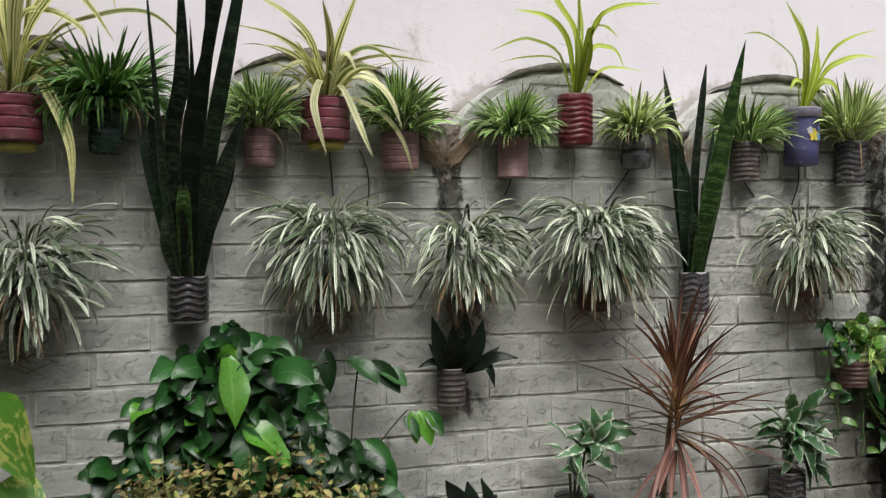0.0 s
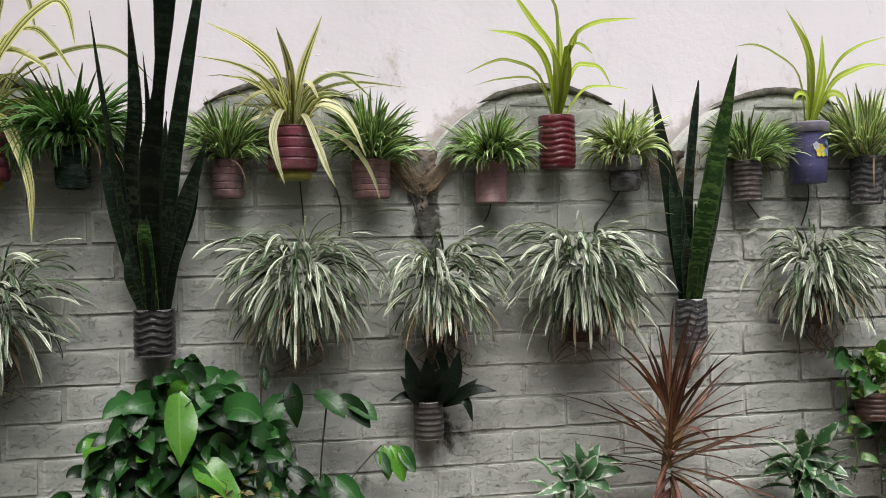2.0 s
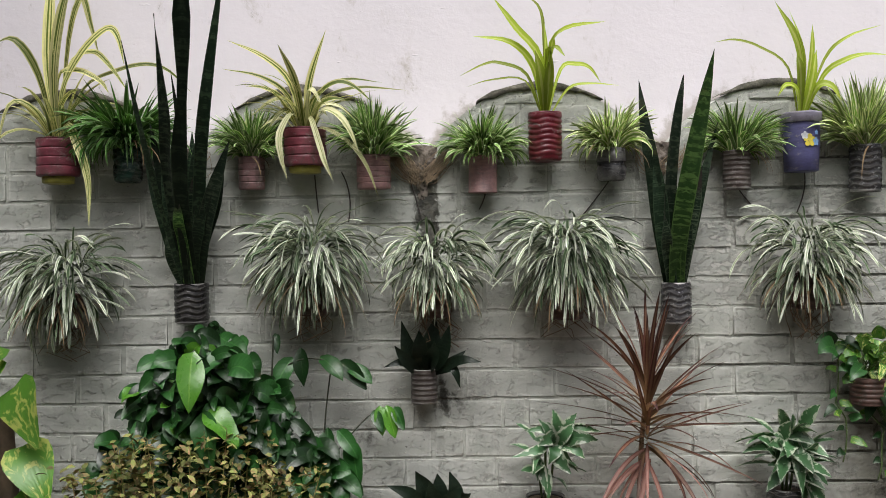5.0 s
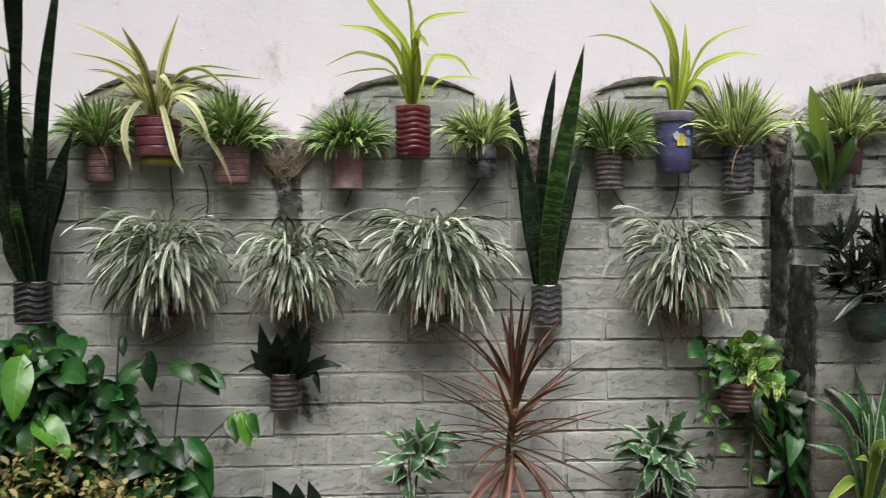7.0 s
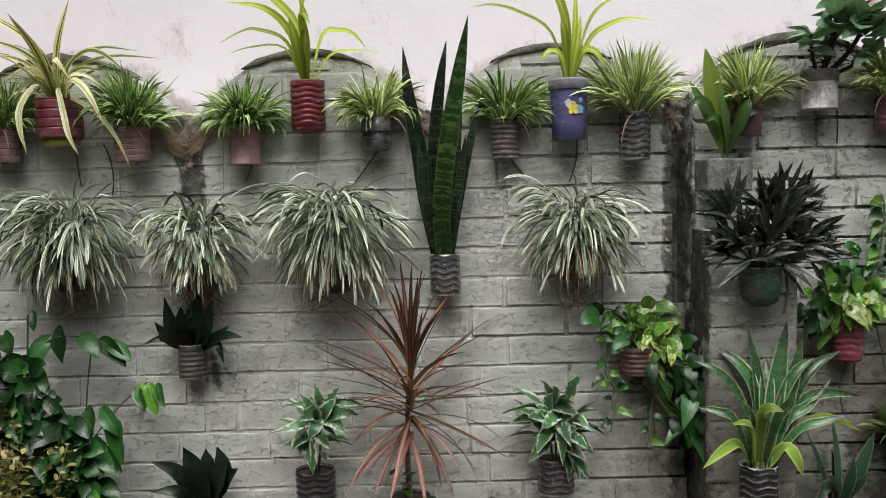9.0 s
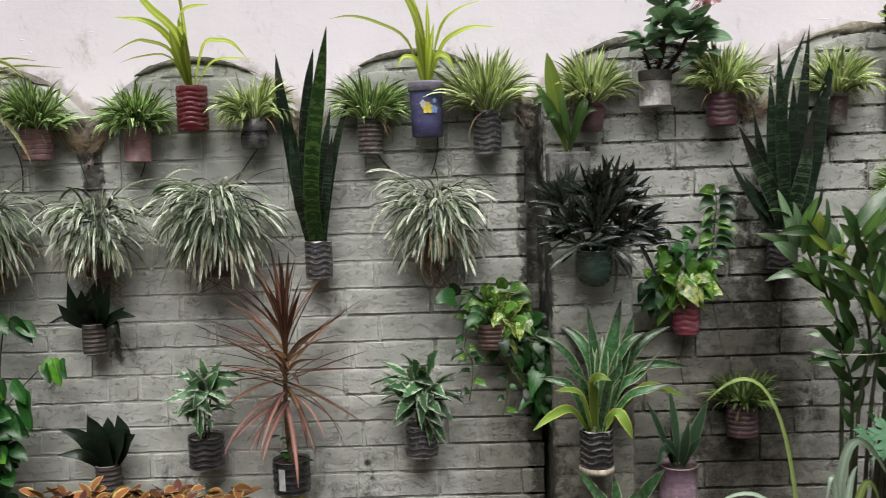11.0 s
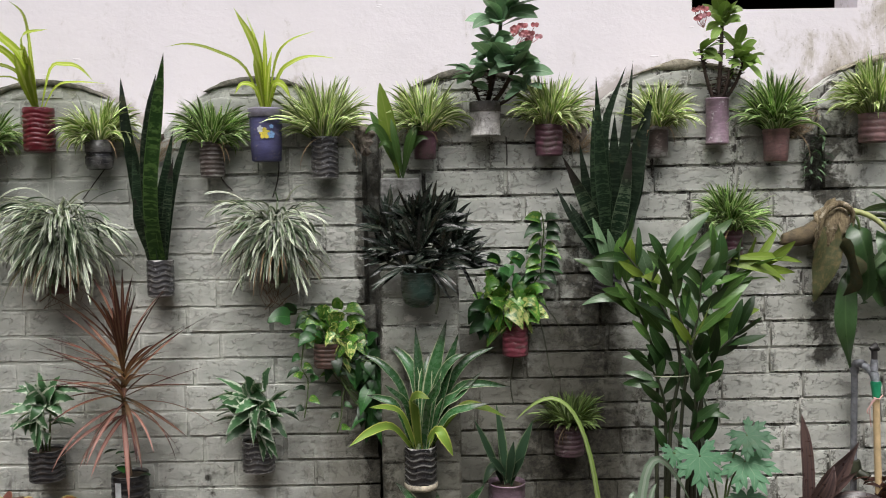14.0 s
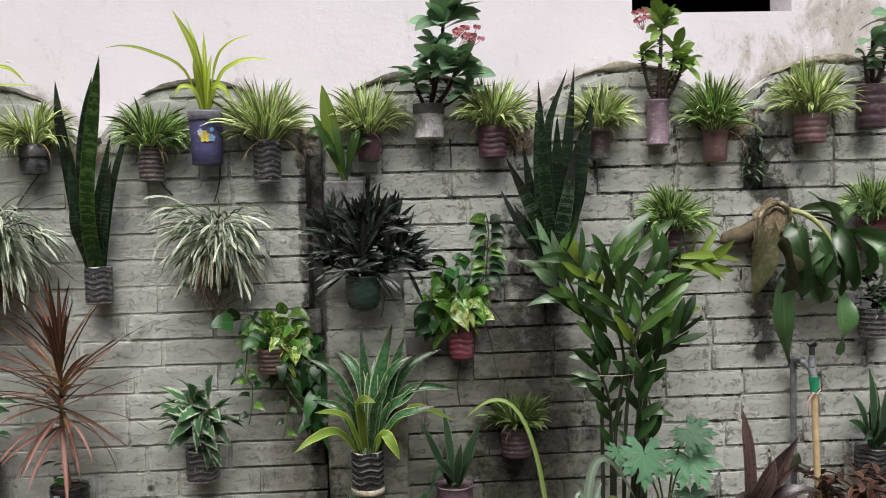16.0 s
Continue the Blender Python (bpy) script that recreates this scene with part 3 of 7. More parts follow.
PROFILE = {
    "arching": lambda s: (0.30 + 1.75 * s if s < 0.4 else 1.0 if s < 0.55 else max(0.02, 1 - ((s - 0.55) / 0.45) ** 1.7)),
    "strap": lambda s: min(1.0, 0.55 + 1.6 * s) * (1.0 if s < 0.86 else max(0.05, 1 - ((s - 0.86) / 0.14) ** 2.2)),
    "blade": lambda s: min(1.0, 0.55 + 2.2 * s) * max(0.02, 1 - s ** 2.6) ** 0.75,
    "sword": lambda s: min(1.0, 0.62 + 0.7 * s) * (1.0 if s < 0.62 else max(0.03, 1 - ((s - 0.62) / 0.38) ** 1.7)),
    "snake": lambda s: (0.50 + 1.0 * min(s, 0.50)) * (1.0 if s < 0.50 else max(0.015, 1 - ((s - 0.50) / 0.50) ** 1.75)),
    "column": lambda s: 0.88 + 0.24 * s if s < 0.5 else max(0.015, 1 - ((s - 0.5) / 0.5) ** 1.9),
    "oval": lambda s: max(0.03, math.sin(math.pi * min(1.0, s ** 0.86))) ** 0.72,
    "lance": lambda s: max(0.03, math.sin(math.pi * min(1.0, s ** 0.80))) ** 0.9,
    "heart": lambda s: max(0.03, math.sin(math.pi * min(1.0, (0.06 + 0.94 * s) ** 0.55))) ** 0.8,
    "agave": lambda s: (0.62 + 0.75 * s if s < 0.5 else max(0.02, 0.995 * (1 - ((s - 0.5) / 0.5) ** 1.9))),
    "neck": lambda s: (0.72 + 0.25 * min(s, 0.4) / 0.4 if s < 0.4 else 0.97 - 0.57 * max(0.0, 1 - abs(s - 0.62) / 0.20) if s < 0.84 else max(0.03, 0.97 * (1 - ((s - 0.84) / 0.16) ** 1.8))),
    "spoon": lambda s: max(0.03, math.sin(math.pi * min(1.0, s ** 1.25))) ** 0.8,
}


def ribbon(acc, pts, width, face, fold=0.18, shape="blade", wave=0.0, curl=0.0, front=-0.008):
    """A leaf along pts, broad side to face, folded along its midrib."""
    n = len(pts) - 1
    face = Vector(face)
    rows = []
    ph = R.random() * 6
    for i, p in enumerate(pts):
        s = i / n
        t = (pts[min(i + 1, n)] - pts[max(i - 1, 0)]).normalized()
        side = t.cross(face)
        side = side.normalized() if side.length > 1e-3 else Vector((1, 0, 0))
        nor = side.cross(t)
        if curl:
            side = (Matrix.Rotation(curl * s, 3, t) @ side)
            nor = side.cross(t)
        w = 0.5 * width * PROFILE[shape](s)
        wl = wave * width * math.sin(9 * s + ph)
        row = [p - w * side + (fold * w + wl) * nor, Vector(p), p + w * side + (fold * w - wl) * nor]
        for q in row:
            if q.y > front:
                q.y = front - 0.0016 * ph - 0.15 * (q.y - front)
        rows.append(row)
    acc.grid(rows, lambda i, j: (j / 2, i / n))


def arc(root, az, el, length, bend, n=6, power=1.0):
    """A stalk that starts at heading az, slope el (degrees) and bends down by bend degrees."""
    p, pts = Vector(root), [Vector(root)]
    h = Vector((math.cos(radians(az)), math.sin(radians(az)), 0))
    for i in range(n):
        e = radians(el - bend * ((i + 0.5) / n) ** power)
        p = p + (length / n) * (math.cos(e) * h + math.sin(e) * Vector((0, 0, 1)))
        pts.append(p.copy())
    return pts, h


def free_leaf(acc, root, az, el, length, width, bend, shape="blade", n=6, fold=0.2, roll=0.0, wave=0.0, power=1.0, front=-0.008):
    pts, h = arc(root, az, el, length, bend, n, power)
    t0 = (pts[1] - pts[0]).normalized()
    side = Vector((-h.y, h.x, 0))
    face = side.cross(t0) * -1
    if face.z < 0:
        face = -face
    face = Matrix.Rotation(radians(roll), 3, t0) @ face + Vector((0, 0, 0.001))
    m = len(pts) // 2
    t1 = (pts[min(m + 1, len(pts) - 1)] - pts[m - 1]).normalized()
    if abs(t1.dot(face.normalized())) > 0.94:
        face = face + h * 0.6
    ribbon(acc, pts, width, face, fold, shape, wave, 0.0, front)


def leaf_part(parent, mat, root, tip, width, rise=0.0, out=0.0, shape="blade", face=(0, -1, 0.25), n=8, fold=0.16, wave=0.0, curl=0.0, name="leaf", label="", front=-0.008):
    """One leaf from root to tip; rise and out push its middle up and off the wall."""
    a, b = Vector(root), Vector(tip)
    c = (a + b) / 2 + Vector((0, -out, rise))
    acc = Acc()
    ribbon(acc, bezier(a, c, b, n), width, face, fold, shape, wave, curl, front)
    return part(name, acc, mat, parent, label)


def through_leaf(parent, mat, root, mid, tip, width, shape="lance", face=(0, -1, 0.3), fold=0.25, wave=0.03, curl=0.0, y=(-0.1, -0.14, -0.1), n=11, name="leaf", label=""):
    """A leaf whose midrib passes through three places given as (x, z), at depths y."""
    a, m, b = (Vector((q[0], d, q[1])) for q, d in zip((root, mid, tip), y))
    acc = Acc()
    ribbon(acc, bezier(a, 2 * m - (a + b) / 2, b, n), width, face, fold, shape, wave, curl)
    return part(name, acc, mat, parent, label)


def smooth(pts, n):
    """A curve through all the given places."""
    out = []
    q = [2 * pts[0] - pts[1]] + pts + [2 * pts[-1] - pts[-2]]
    for i in range(1, len(q) - 2):
        for k in range(n):
            u = k / n
            out.append(0.5 * (2 * q[i] + (q[i + 1] - q[i - 1]) * u + (2 * q[i - 1] - 5 * q[i] + 4 * q[i + 1] - q[i + 2]) * u * u + (3 * q[i] - q[i - 1] - 3 * q[i + 1] + q[i + 2]) * u ** 3))
    return out + [pts[-1]]


def path_leaf(parent, mat, c, r, row, shape="blade", face=(0, -1, 0.35), fold=0.28, wave=0.02, curl=0.0, bulge=0.02, spread=0.3, name="leaf"):
    """A leaf that grows at the pot's mouth c; row: width, depth of the tip, then places (x, z) up to the tip."""
    w, tip, *xz = row
    m = len(xz) // 2
    pts = [Vector((c.x + max(-0.55 * r, min(0.55 * r, spread * (xz[0] - c.x))), c.y, c.z - 0.012))]
    for i in range(1, m + 1):
        pts.append(Vector((xz[2 * i - 2], c.y + (tip - c.y) * i / m - bulge * math.sin(math.pi * i / m), xz[2 * i - 1])))
    acc = Acc()
    ribbon(acc, smooth(pts, max(4, 14 // m)), w, face, fold, shape, wave, curl)
    return part(name, acc, mat, parent)


def free_part(parent, mat, *a, name="leaf", **kw):
    acc = Acc()
    free_leaf(acc, *a, **kw)
    return part(name, acc, mat, parent)


def facing(parent, mat, at, ang, length, width, shape="oval", lean=0.35, bend=0.3, fold=0.16, wave=0.03, name="leaf"):
    """A leaf whose face turns outward from the wall; ang is its heading up the wall, in degrees from the x axis."""
    d = Vector((math.cos(radians(ang)), -lean * R.uniform(0.3, 1.3), math.sin(radians(ang)))).normalized()
    a = Vector(at)
    b = a + d * length + Vector((0, 0, -bend * length * R.uniform(0.4, 1.2)))
    c = a + d * length * 0.55 + Vector((0, -0.12 * length, 0.10 * length))
    acc = Acc()
    ribbon(acc, bezier(a, c, b, 7), width, (R.uniform(-0.5, 0.5), -1, R.uniform(0.1, 0.9)), fold, shape, wave, R.uniform(-0.25, 0.25))
    return part(name, acc, mat, parent)


# ---------------------------------------------------------------- pots
def lathe(profile, seg=30, rib=0.0, wave=0.0, waves=4, flat=0.0, squash=1.0):
    """A turned wall: rows of (radius, height), with optional wavy rib rings."""
    acc = Acc()
    rows = []
    for r, z, k in profile:
        row = []
        for j in range(seg):
            q = 2 * math.pi * j / seg
            dz = wave * math.sin(waves * q) * k
            rr = r * (1 + flat * math.cos(5 * q) * (1 if k == 0 else 0) + 0.022 * noise.noise(Vector((math.cos(q) * 1.3, math.sin(q) * 1.3, z * 22 + r * 900))))
            row.append((rr * math.cos(q), rr * math.sin(q) * squash, z + dz))
        rows.append(row)
    acc.grid(rows, lambda i, j: (j / seg, i / (len(rows) - 1)), True)
    acc.fan(rows[0], (0, 0, profile[0][1]), True)
    return acc


def pot_profile(kind, r, h, ribs=5):
    """Outer wall up to the cut rim, then down the inside."""
    p = []
    if kind == "rib":
        p += [(r * 0.80, 0, 0), (r * 0.93, h * 0.02, 0), (r * 0.98, h * 0.06, 0)]
        z0, z1 = h * 0.10, h * 0.97
        for i in range(ribs):
            a, d = z0 + (z1 - z0) * i / ribs, (z1 - z0) / ribs
            p += [(r * 0.935, a, 1), (r * 0.985, a + d * 0.20, 1), (r, a + d * 0.5, 1), (r * 0.985, a + d * 0.80, 1)]
        p += [(r * 0.96, z1, 1), (r * 0.975, h, 0)]
    elif kind == "band":
        p += [(r * 0.90, 0, 0), (r * 0.99, h * 0.03, 0)]
        for i in range(ribs):
            a, d = h * (0.05 + 0.93 * i / ribs), h * 0.93 / ribs
            p += [(r * 0.992, a + d * 0.02, 0), (r, a + d * 0.08, 0), (r * 1.002, a + d * 0.16, 0), (r * 1.004, a + d * 0.5, 0), (r * 1.002, a + d * 0.74, 0), (r, a + d * 0.82, 0), (r * 0.990, a + d * 0.87, 0), (r * 0.962, a + d * 0.91, 0), (r * 0.962, a + d * 0.97, 0)]
        p += [(r * 0.99, h * 0.985, 0), (r * 0.985, h, 0)]
    elif kind == "can":
        p += [(r * 0.93, 0, 0), (r * 1.0, h * 0.015, 0), (r * 1.0, h * 0.04, 0), (r * 0.965, h * 0.05, 0), (r * 0.965, h * 0.5, 0), (r * 0.965, h * 0.95, 0), (r, h * 0.965, 0), (r, h, 0)]
    elif kind == "taper":
        p += [(r * 0.80, 0, 0), (r * 0.86, h * 0.015, 0), (r * 0.89, h * 0.3, 0), (r * 0.94, h * 0.75, 0), (r * 0.95, h * 0.86, 0), (r * 1.0, h * 0.875, 0), (r * 1.0, h * 0.98, 0), (r * 0.985, h, 0)]
    elif kind == "bottle":
        p += [(r * 0.45, h * 0.05, 0), (r * 0.78, 0, 0.0), (r * 0.93, h * 0.06, 0), (r, h * 0.22, 0), (r, h * 0.45, 0), (r * 0.94, h * 0.5, 0), (r * 0.94, h * 0.55, 0), (r * 0.99, h * 0.6, 0), (r * 0.97, h, 0)]
    elif kind == "bowl":
        p += [(r * 0.25, 0, 0), (r * 0.55, h * 0.02, 0), (r * 0.80, h * 0.14, 0), (r * 0.94, h * 0.36, 0), (r, h * 0.62, 0), (r * 0.985, h * 0.92, 0), (r * 1.03, h * 0.95, 0), (r * 1.02, h, 0)]
    t = 0.0022
    p += [(p[-1][0] - t, h, 0), (p[-1][0] - t * 1.5, h * 0.86, 0)]
    return p


def make_pot(parent, x, z0, z1, r, kind, mat, ribs=5, wave=0.0, waves=4, label="", tilt=0.0, gap=0.001, stand=None):
    """A pot fixed to the wall, with its soil. Returns the middle of its mouth."""
    y, h = -(r + gap), z1 - z0
    if stand is not None:
        y = stand
    acc = lathe(pot_profile(kind, r, h, ribs), wave=wave, waves=waves, flat=0.03 if kind == "bottle" else 0.0)
    ob = part("pot", acc, mat, parent, label, at=(x - parent.location.x, y - parent.location.y, z0 - parent.location.z))
    ob.rotation_euler = (0, radians(tilt), R.uniform(0, 6))
    s = Acc()
    ring = [(0.95 * r * math.cos(q), 0.95 * r * math.sin(q), h * 0.88) for q in [2 * math.pi * j / 16 for j in range(16)]]
    s.fan(ring, (0, 0, h * 0.93))
    part("soil", s, M_SOIL, ob, at=(0, 0, 0))
    return Vector((x, y, z1 - 0.06 * h))


# pot paints
P_MAROON = pot_paint("maroon_paint", (0.25, 0.052, 0.078), wear=0.2)
P_RED = pot_paint("crimson_paint", (0.15, 0.012, 0.022), wear=0.0, dirt=0.25, rough=0.35)
P_PINK = pot_paint("dusty_pink_paint", (0.36, 0.20, 0.195), wear=0.25, dirt=0.3)
P_ROSE = pot_paint("faded_rose_paint", (0.28, 0.155, 0.155), wear=0.35)
P_PLUM = pot_paint("plum_paint", (0.18, 0.072, 0.105), wear=0.45)
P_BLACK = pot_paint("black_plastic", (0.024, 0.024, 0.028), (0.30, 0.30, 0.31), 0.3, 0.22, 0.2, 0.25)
P_JET = pot_paint("glossy_black_plastic", (0.018, 0.018, 0.020), (0.50, 0.50, 0.50), 0.3, 0.16, 0.15, 0.95)
P_PITCH = pot_paint("dull_black_plastic", (0.016, 0.016, 0.018), (0.26, 0.26, 0.27), 0.25, 0.2, 0.2, 0.40)
P_SILVER = pot_paint("grey_metallic_paint", (0.062, 0.061, 0.066), (0.36, 0.36, 0.38), 0.6, 0.22, 0.3, 0.6)
P_BROWN = pot_paint("weathered_brown_paint", (0.098, 0.070, 0.062), wear=0.5, pale_ridges=0.7)
P_SOOT = pot_paint("sooty_brown_paint", (0.058, 0.044, 0.040), wear=0.3, pale_ridges=0.55)
P_BLUE = pot_paint("violet_blue_paint", (0.105, 0.105, 0.245), wear=0.15, dirt=0.15)
P_WHITE = pot_paint("white_tin_paint", (0.66, 0.64, 0.62), (0.07, 0.06, 0.06), 0.65, 0.5, 0.5)
P_MAUVE = pot_paint("mauve_paint", (0.33, 0.225, 0.29), (0.72, 0.69, 0.70), 0.5, 0.45, 0.4)
P_GREEN = pot_paint("murky_green_plastic", (0.030, 0.065, 0.052), (0.14, 0.15, 0.14), 0.35, 0.25, 0.4)
P_TEAL = pot_paint("bottle_green_plastic", (0.024, 0.075, 0.056), (0.16, 0.17, 0.16), 0.3, 0.25, 0.45)
# dark copy of P_PLUM; on the grassy tuft's bottle it holds the shade
P_DUSK = pot_paint("dull_plum_paint", (0.085, 0.042, 0.058), wear=0.4)
P_YELLOW = pot_paint("yellow_plastic", (0.52, 0.47, 0.09), wear=0.15, dirt=0.25)
P_TERRA = pot_paint("rusty_terracotta_paint", (0.125, 0.058, 0.046), wear=0.4)


# ---------------------------------------------------------------- brick wall, plaster wall, ground
PITCH, COURSE, TOP_LINE = 0.2893, 0.0932, 1.5105
WALL_X0, WALL_X1 = -1.30, 5.30
PIER = (2.296, 2.566)
SLOT = (3.803, 3.862)


def scallop(x):
    """Height of the wall's scalloped top."""
    k = round((x - 1.112) / 0.7555)
    u = abs(x - 1.112 - 0.7555 * k) / 0.3778
    peak = 1.765 + (0.016 * max(0, k - 1))
    valley = 1.50 + 0.02 * max(0, k - 1)
    return valley + (peak - valley) * max(0.0, 1 - u * u) ** 0.75


def rise(x):
    return 0.005 * (x - 1.2)


core = Acc()
N = 330
xs = [WALL_X0 + (WALL_X1 - WALL_X0) * i / N for i in range(N + 1)]
tops = [scallop(x) - 0.008 for x in xs]
depth = [0.0065 + 0.0018 * max(0.0, min(1.0, (x - 1.7) / 0.9)) for x in xs]
face = [0.115 if 2.236 < x < 2.292 else y for x, y in zip(xs, depth)]
slot = [0.115 if SLOT[0] < x < SLOT[1] else y for x, y in zip(xs, face)]
core.grid([[(x, y, -0.1) for x, y in zip(xs, face)], [(x, y, 0.6) for x, y in zip(xs, face)], [(x, y, 1.305) for x, y in zip(xs, face)], [(x, y, 1.325) for x, y in zip(xs, slot)], [(x, y, t) for x, y, t in zip(xs, slot, tops)],
           [(x, 0.13, t + 0.004) for x, t in zip(xs, tops)], [(x, 0.13, -0.1) for x in xs]], lambda i, j: (j / N, i / 6))
wall_front = solid("wall_front", core, M_MORTAR, "garden wall of grey-green painted bricks with a scalloped top", "wall")

# rough mossy cement crescent at the top of each scallop
for k in range(-3, 6):
    x0 = 1.112 + 0.7555 * k
    if not WALL_X0 < x0 < WALL_X1:
        continue
    wide = 0.20 + 0.04 * noise.noise(Vector((k * 1.7, 3, 0)))
    cop = Acc()
    rows = [[], [], [], [], []]
    for i in range(91):
        s = i / 45 - 1
        x = x0 + wide * s + 0.02 * noise.noise(Vector((k, 9, 0)))
        t = scallop(x)
        crumb = 0.015 * noise.noise(Vector((x * 10, 5, k))) + 0.005 * noise.noise(Vector((x * 38, 8, k)))
        d = max(0.001, 0.024 * (1 - s * s) ** 0.8 + crumb * (1 - s * s))
        for r, (y, z) in enumerate(((0.008, t - d), (0.0005, t - d * 0.9), (-0.0008, t - d * 0.45), (0.001, t + 0.002 + crumb * 0.4), (0.125, t + 0.006))):
            rows[r].append((x, y + 0.002 * noise.noise(Vector((x * 30, r * 1.7, 1))), z + 0.004 * noise.noise(Vector((x * 22, r, 3)))))
    cop.grid(rows, lambda i, j: (j / 90, i / 4))
    tagged(new("trim", cop.mesh("trim", M_COPING if k < 3 else M_COPING_PALE)), "rough mossy cement crescent on the scalloped wall top", "coping", "coping crescents", "structure")

# crumbled plaster that fills the dips between the scallops
for k in range(-2, 5):
    x0 = 1.112 + 0.7555 * (k + 0.5)
    lump = Acc()
    zv = scallop(x0)
    big = k == -1
    rows = []
    for i in range(15):
        z = zv + 0.07 - i * (0.17 if big else 0.11) / 14
        half = (1 + 0.5 * noise.noise(Vector((z * 30, k, 4)))) * (0.060 if big else 0.050) * (1 - 0.80 * (i / 14) ** 0.8)
        row = []
        for j in range(11):
            x = x0 + half * (j / 5 - 1)
            edge = 1 - abs(j / 5 - 1) ** 2
            row.append((x + 0.012 * noise.noise(Vector((i, j, k)) * 0.7), 0.003 - 0.005 * edge + 0.013 * noise.noise(Vector((x * 45, z * 45, k))), z + 0.012 * noise.noise(Vector((j * 0.9, i * 0.7, k + 9)))))
        rows.append(row)
    lump.grid(rows, lambda i, j: (j / 10, i / 14))
    tagged(new("rubble", lump.mesh("rubble", M_ROOT)), "crumbled brown plaster and dry roots in the wall's dip", "rubble", "rubble in the dips", "structure")

# dry rootlets and straw caught in the dips
for k, count, size in ((-2, 60, 0.7), (-1, 190, 1.0), (0, 70, 0.7), (2, 70, 0.7), (3, 70, 0.7)):
    x0 = 1.112 + 0.7555 * (k + 0.5)
    zv = scallop(x0)
    straw = Acc()
    for i in range(count):
        s = R.choice((-1, 1)) * R.uniform(0.0, 1.0) ** 0.7
        top = Vector((x0 + 0.125 * size * s, -R.uniform(0.002, 0.022), zv + (0.10 * abs(s) - 0.01 + R.uniform(-0.03, 0.02)) * size))
        low = Vector((x0 + 0.03 * s * size + R.uniform(-0.015, 0.015), -R.uniform(0.002, 0.014), zv - (0.055 * R.random() + 0.005) * size))
        mid = (top + low) / 2 + Vector((R.uniform(-0.06, 0.06), -R.uniform(0.0, 0.015), R.uniform(-0.05, 0.02)))
        tube(straw, bezier(top, mid, low, 5), R.uniform(0.0005, 0.0011), 4)
    tagged(new("straw_tangle", straw.mesh("straw_tangle", M_STRAW)), "tangle of dry rootlets and straw in the wall's dip", "dry roots", "dry roots in the dips")

# the house wall behind, with one window
house = Acc()
WX0, WX1, WZ0, WZ1 = 3.44, 4.045, 2.002, 2.95
Y0, Y1 = 0.15, 0.34
for a in ((-7.0, WX0, Y0, Y1, -0.1, 4.6), (WX1, 9.0, Y0, Y1, -0.1, 4.6), (WX0, WX1, Y0, Y1, -0.1, WZ0), (WX0, WX1, Y0, Y1, WZ1, 4.6)):
    box(house, *a)
solid("wall_house", house, M_PLASTER, "tall house wall of pale pink plaster with brown stains", "wall")
# room walls painted near black; the unlit darkness is in the colour
room = Acc()
for a in ((2.4, 5.4, 3.0, 3.1, 0.9, 3.4), (2.3, 2.4, Y1 + 0.005, 3.0, 0.9, 3.4), (5.4, 5.5, Y1 + 0.005, 3.0, 0.9, 3.4), (2.3, 5.5, Y1 + 0.005, 3.1, 3.4, 3.5), (2.3, 5.5, Y1 + 0.005, 3.1, 0.8, 0.9)):
    box(room, *a)
solid("wall_room", room, M_DARK, "unlit room behind the window opening", "room")

g = Acc()
gx = [-60, -20, -6] + [-3 + 0.25 * i for i in range(45)] + [12, 25, 60]
gy = [-60, -25, -9] + [-4.5 + 0.25 * i for i in range(19)]
g.grid([[(x, y, 0.012 * noise.noise(Vector((x * 2, y * 2, 0))) if -4 < x < 9 else 0.0) for x in gx] for y in gy], lambda i, j: (j, i))
g.grid([[(x, 0.005, -0.004) for x in gx], [(x, 60, -0.004) for x in gx]], lambda i, j: (j, i))
solid("ground", g, M_GROUND, "bare brown garden earth", "ground", smooth=True)

# unseen wall across the yard, added behind the walk to block low sky light
yard = box(Acc(), -9.0, 11.0, -5.4, -5.2, -0.1, 4.2)
solid("wall_yard", yard, M_LEDGE, "unseen plain cement wall added across the yard to block low light", "wall")

# unseen end wall, added to keep light off the brick wall's left part
side = box(Acc(), -1.33, -1.15, -4.0, -0.001, -0.1, 4.6)
solid("wall_side", side, M_LEDGE, "unseen plain cement wall added to dim the left end", "wall")

# rendered pier in front of the wall
pier = Acc()
NZ = 40
prow = []
for i in range(NZ + 1):
    z = 1.235 * i / NZ - 0.05
    e = 0.004 * noise.noise(Vector((0, 0, z * 14)))
    f = 0.004 * noise.noise(Vector((7, 0, z * 17)))
    prow.append([(PIER[0] + e, 0.006, z), (PIER[0] + e, -0.147, z), (PIER[0] + 0.006 + e, -0.154, z), (PIER[0] + 0.14, -0.155 + f, z), (PIER[1] - 0.006 + f, -0.154, z), (PIER[1] + f, -0.147, z), (PIER[1] + f, 0.006, z)])
pier.grid(prow, lambda i, j: (j / 6, i / NZ))
pier.f.append(tuple(range(len(pier.v) - 7, len(pier.v))))
pier.uv.extend(((0, 0),) * 7)
pier_ob = solid("pier", pier, M_PIER, "square pier of cement-rendered blocks against the wall", "pier")
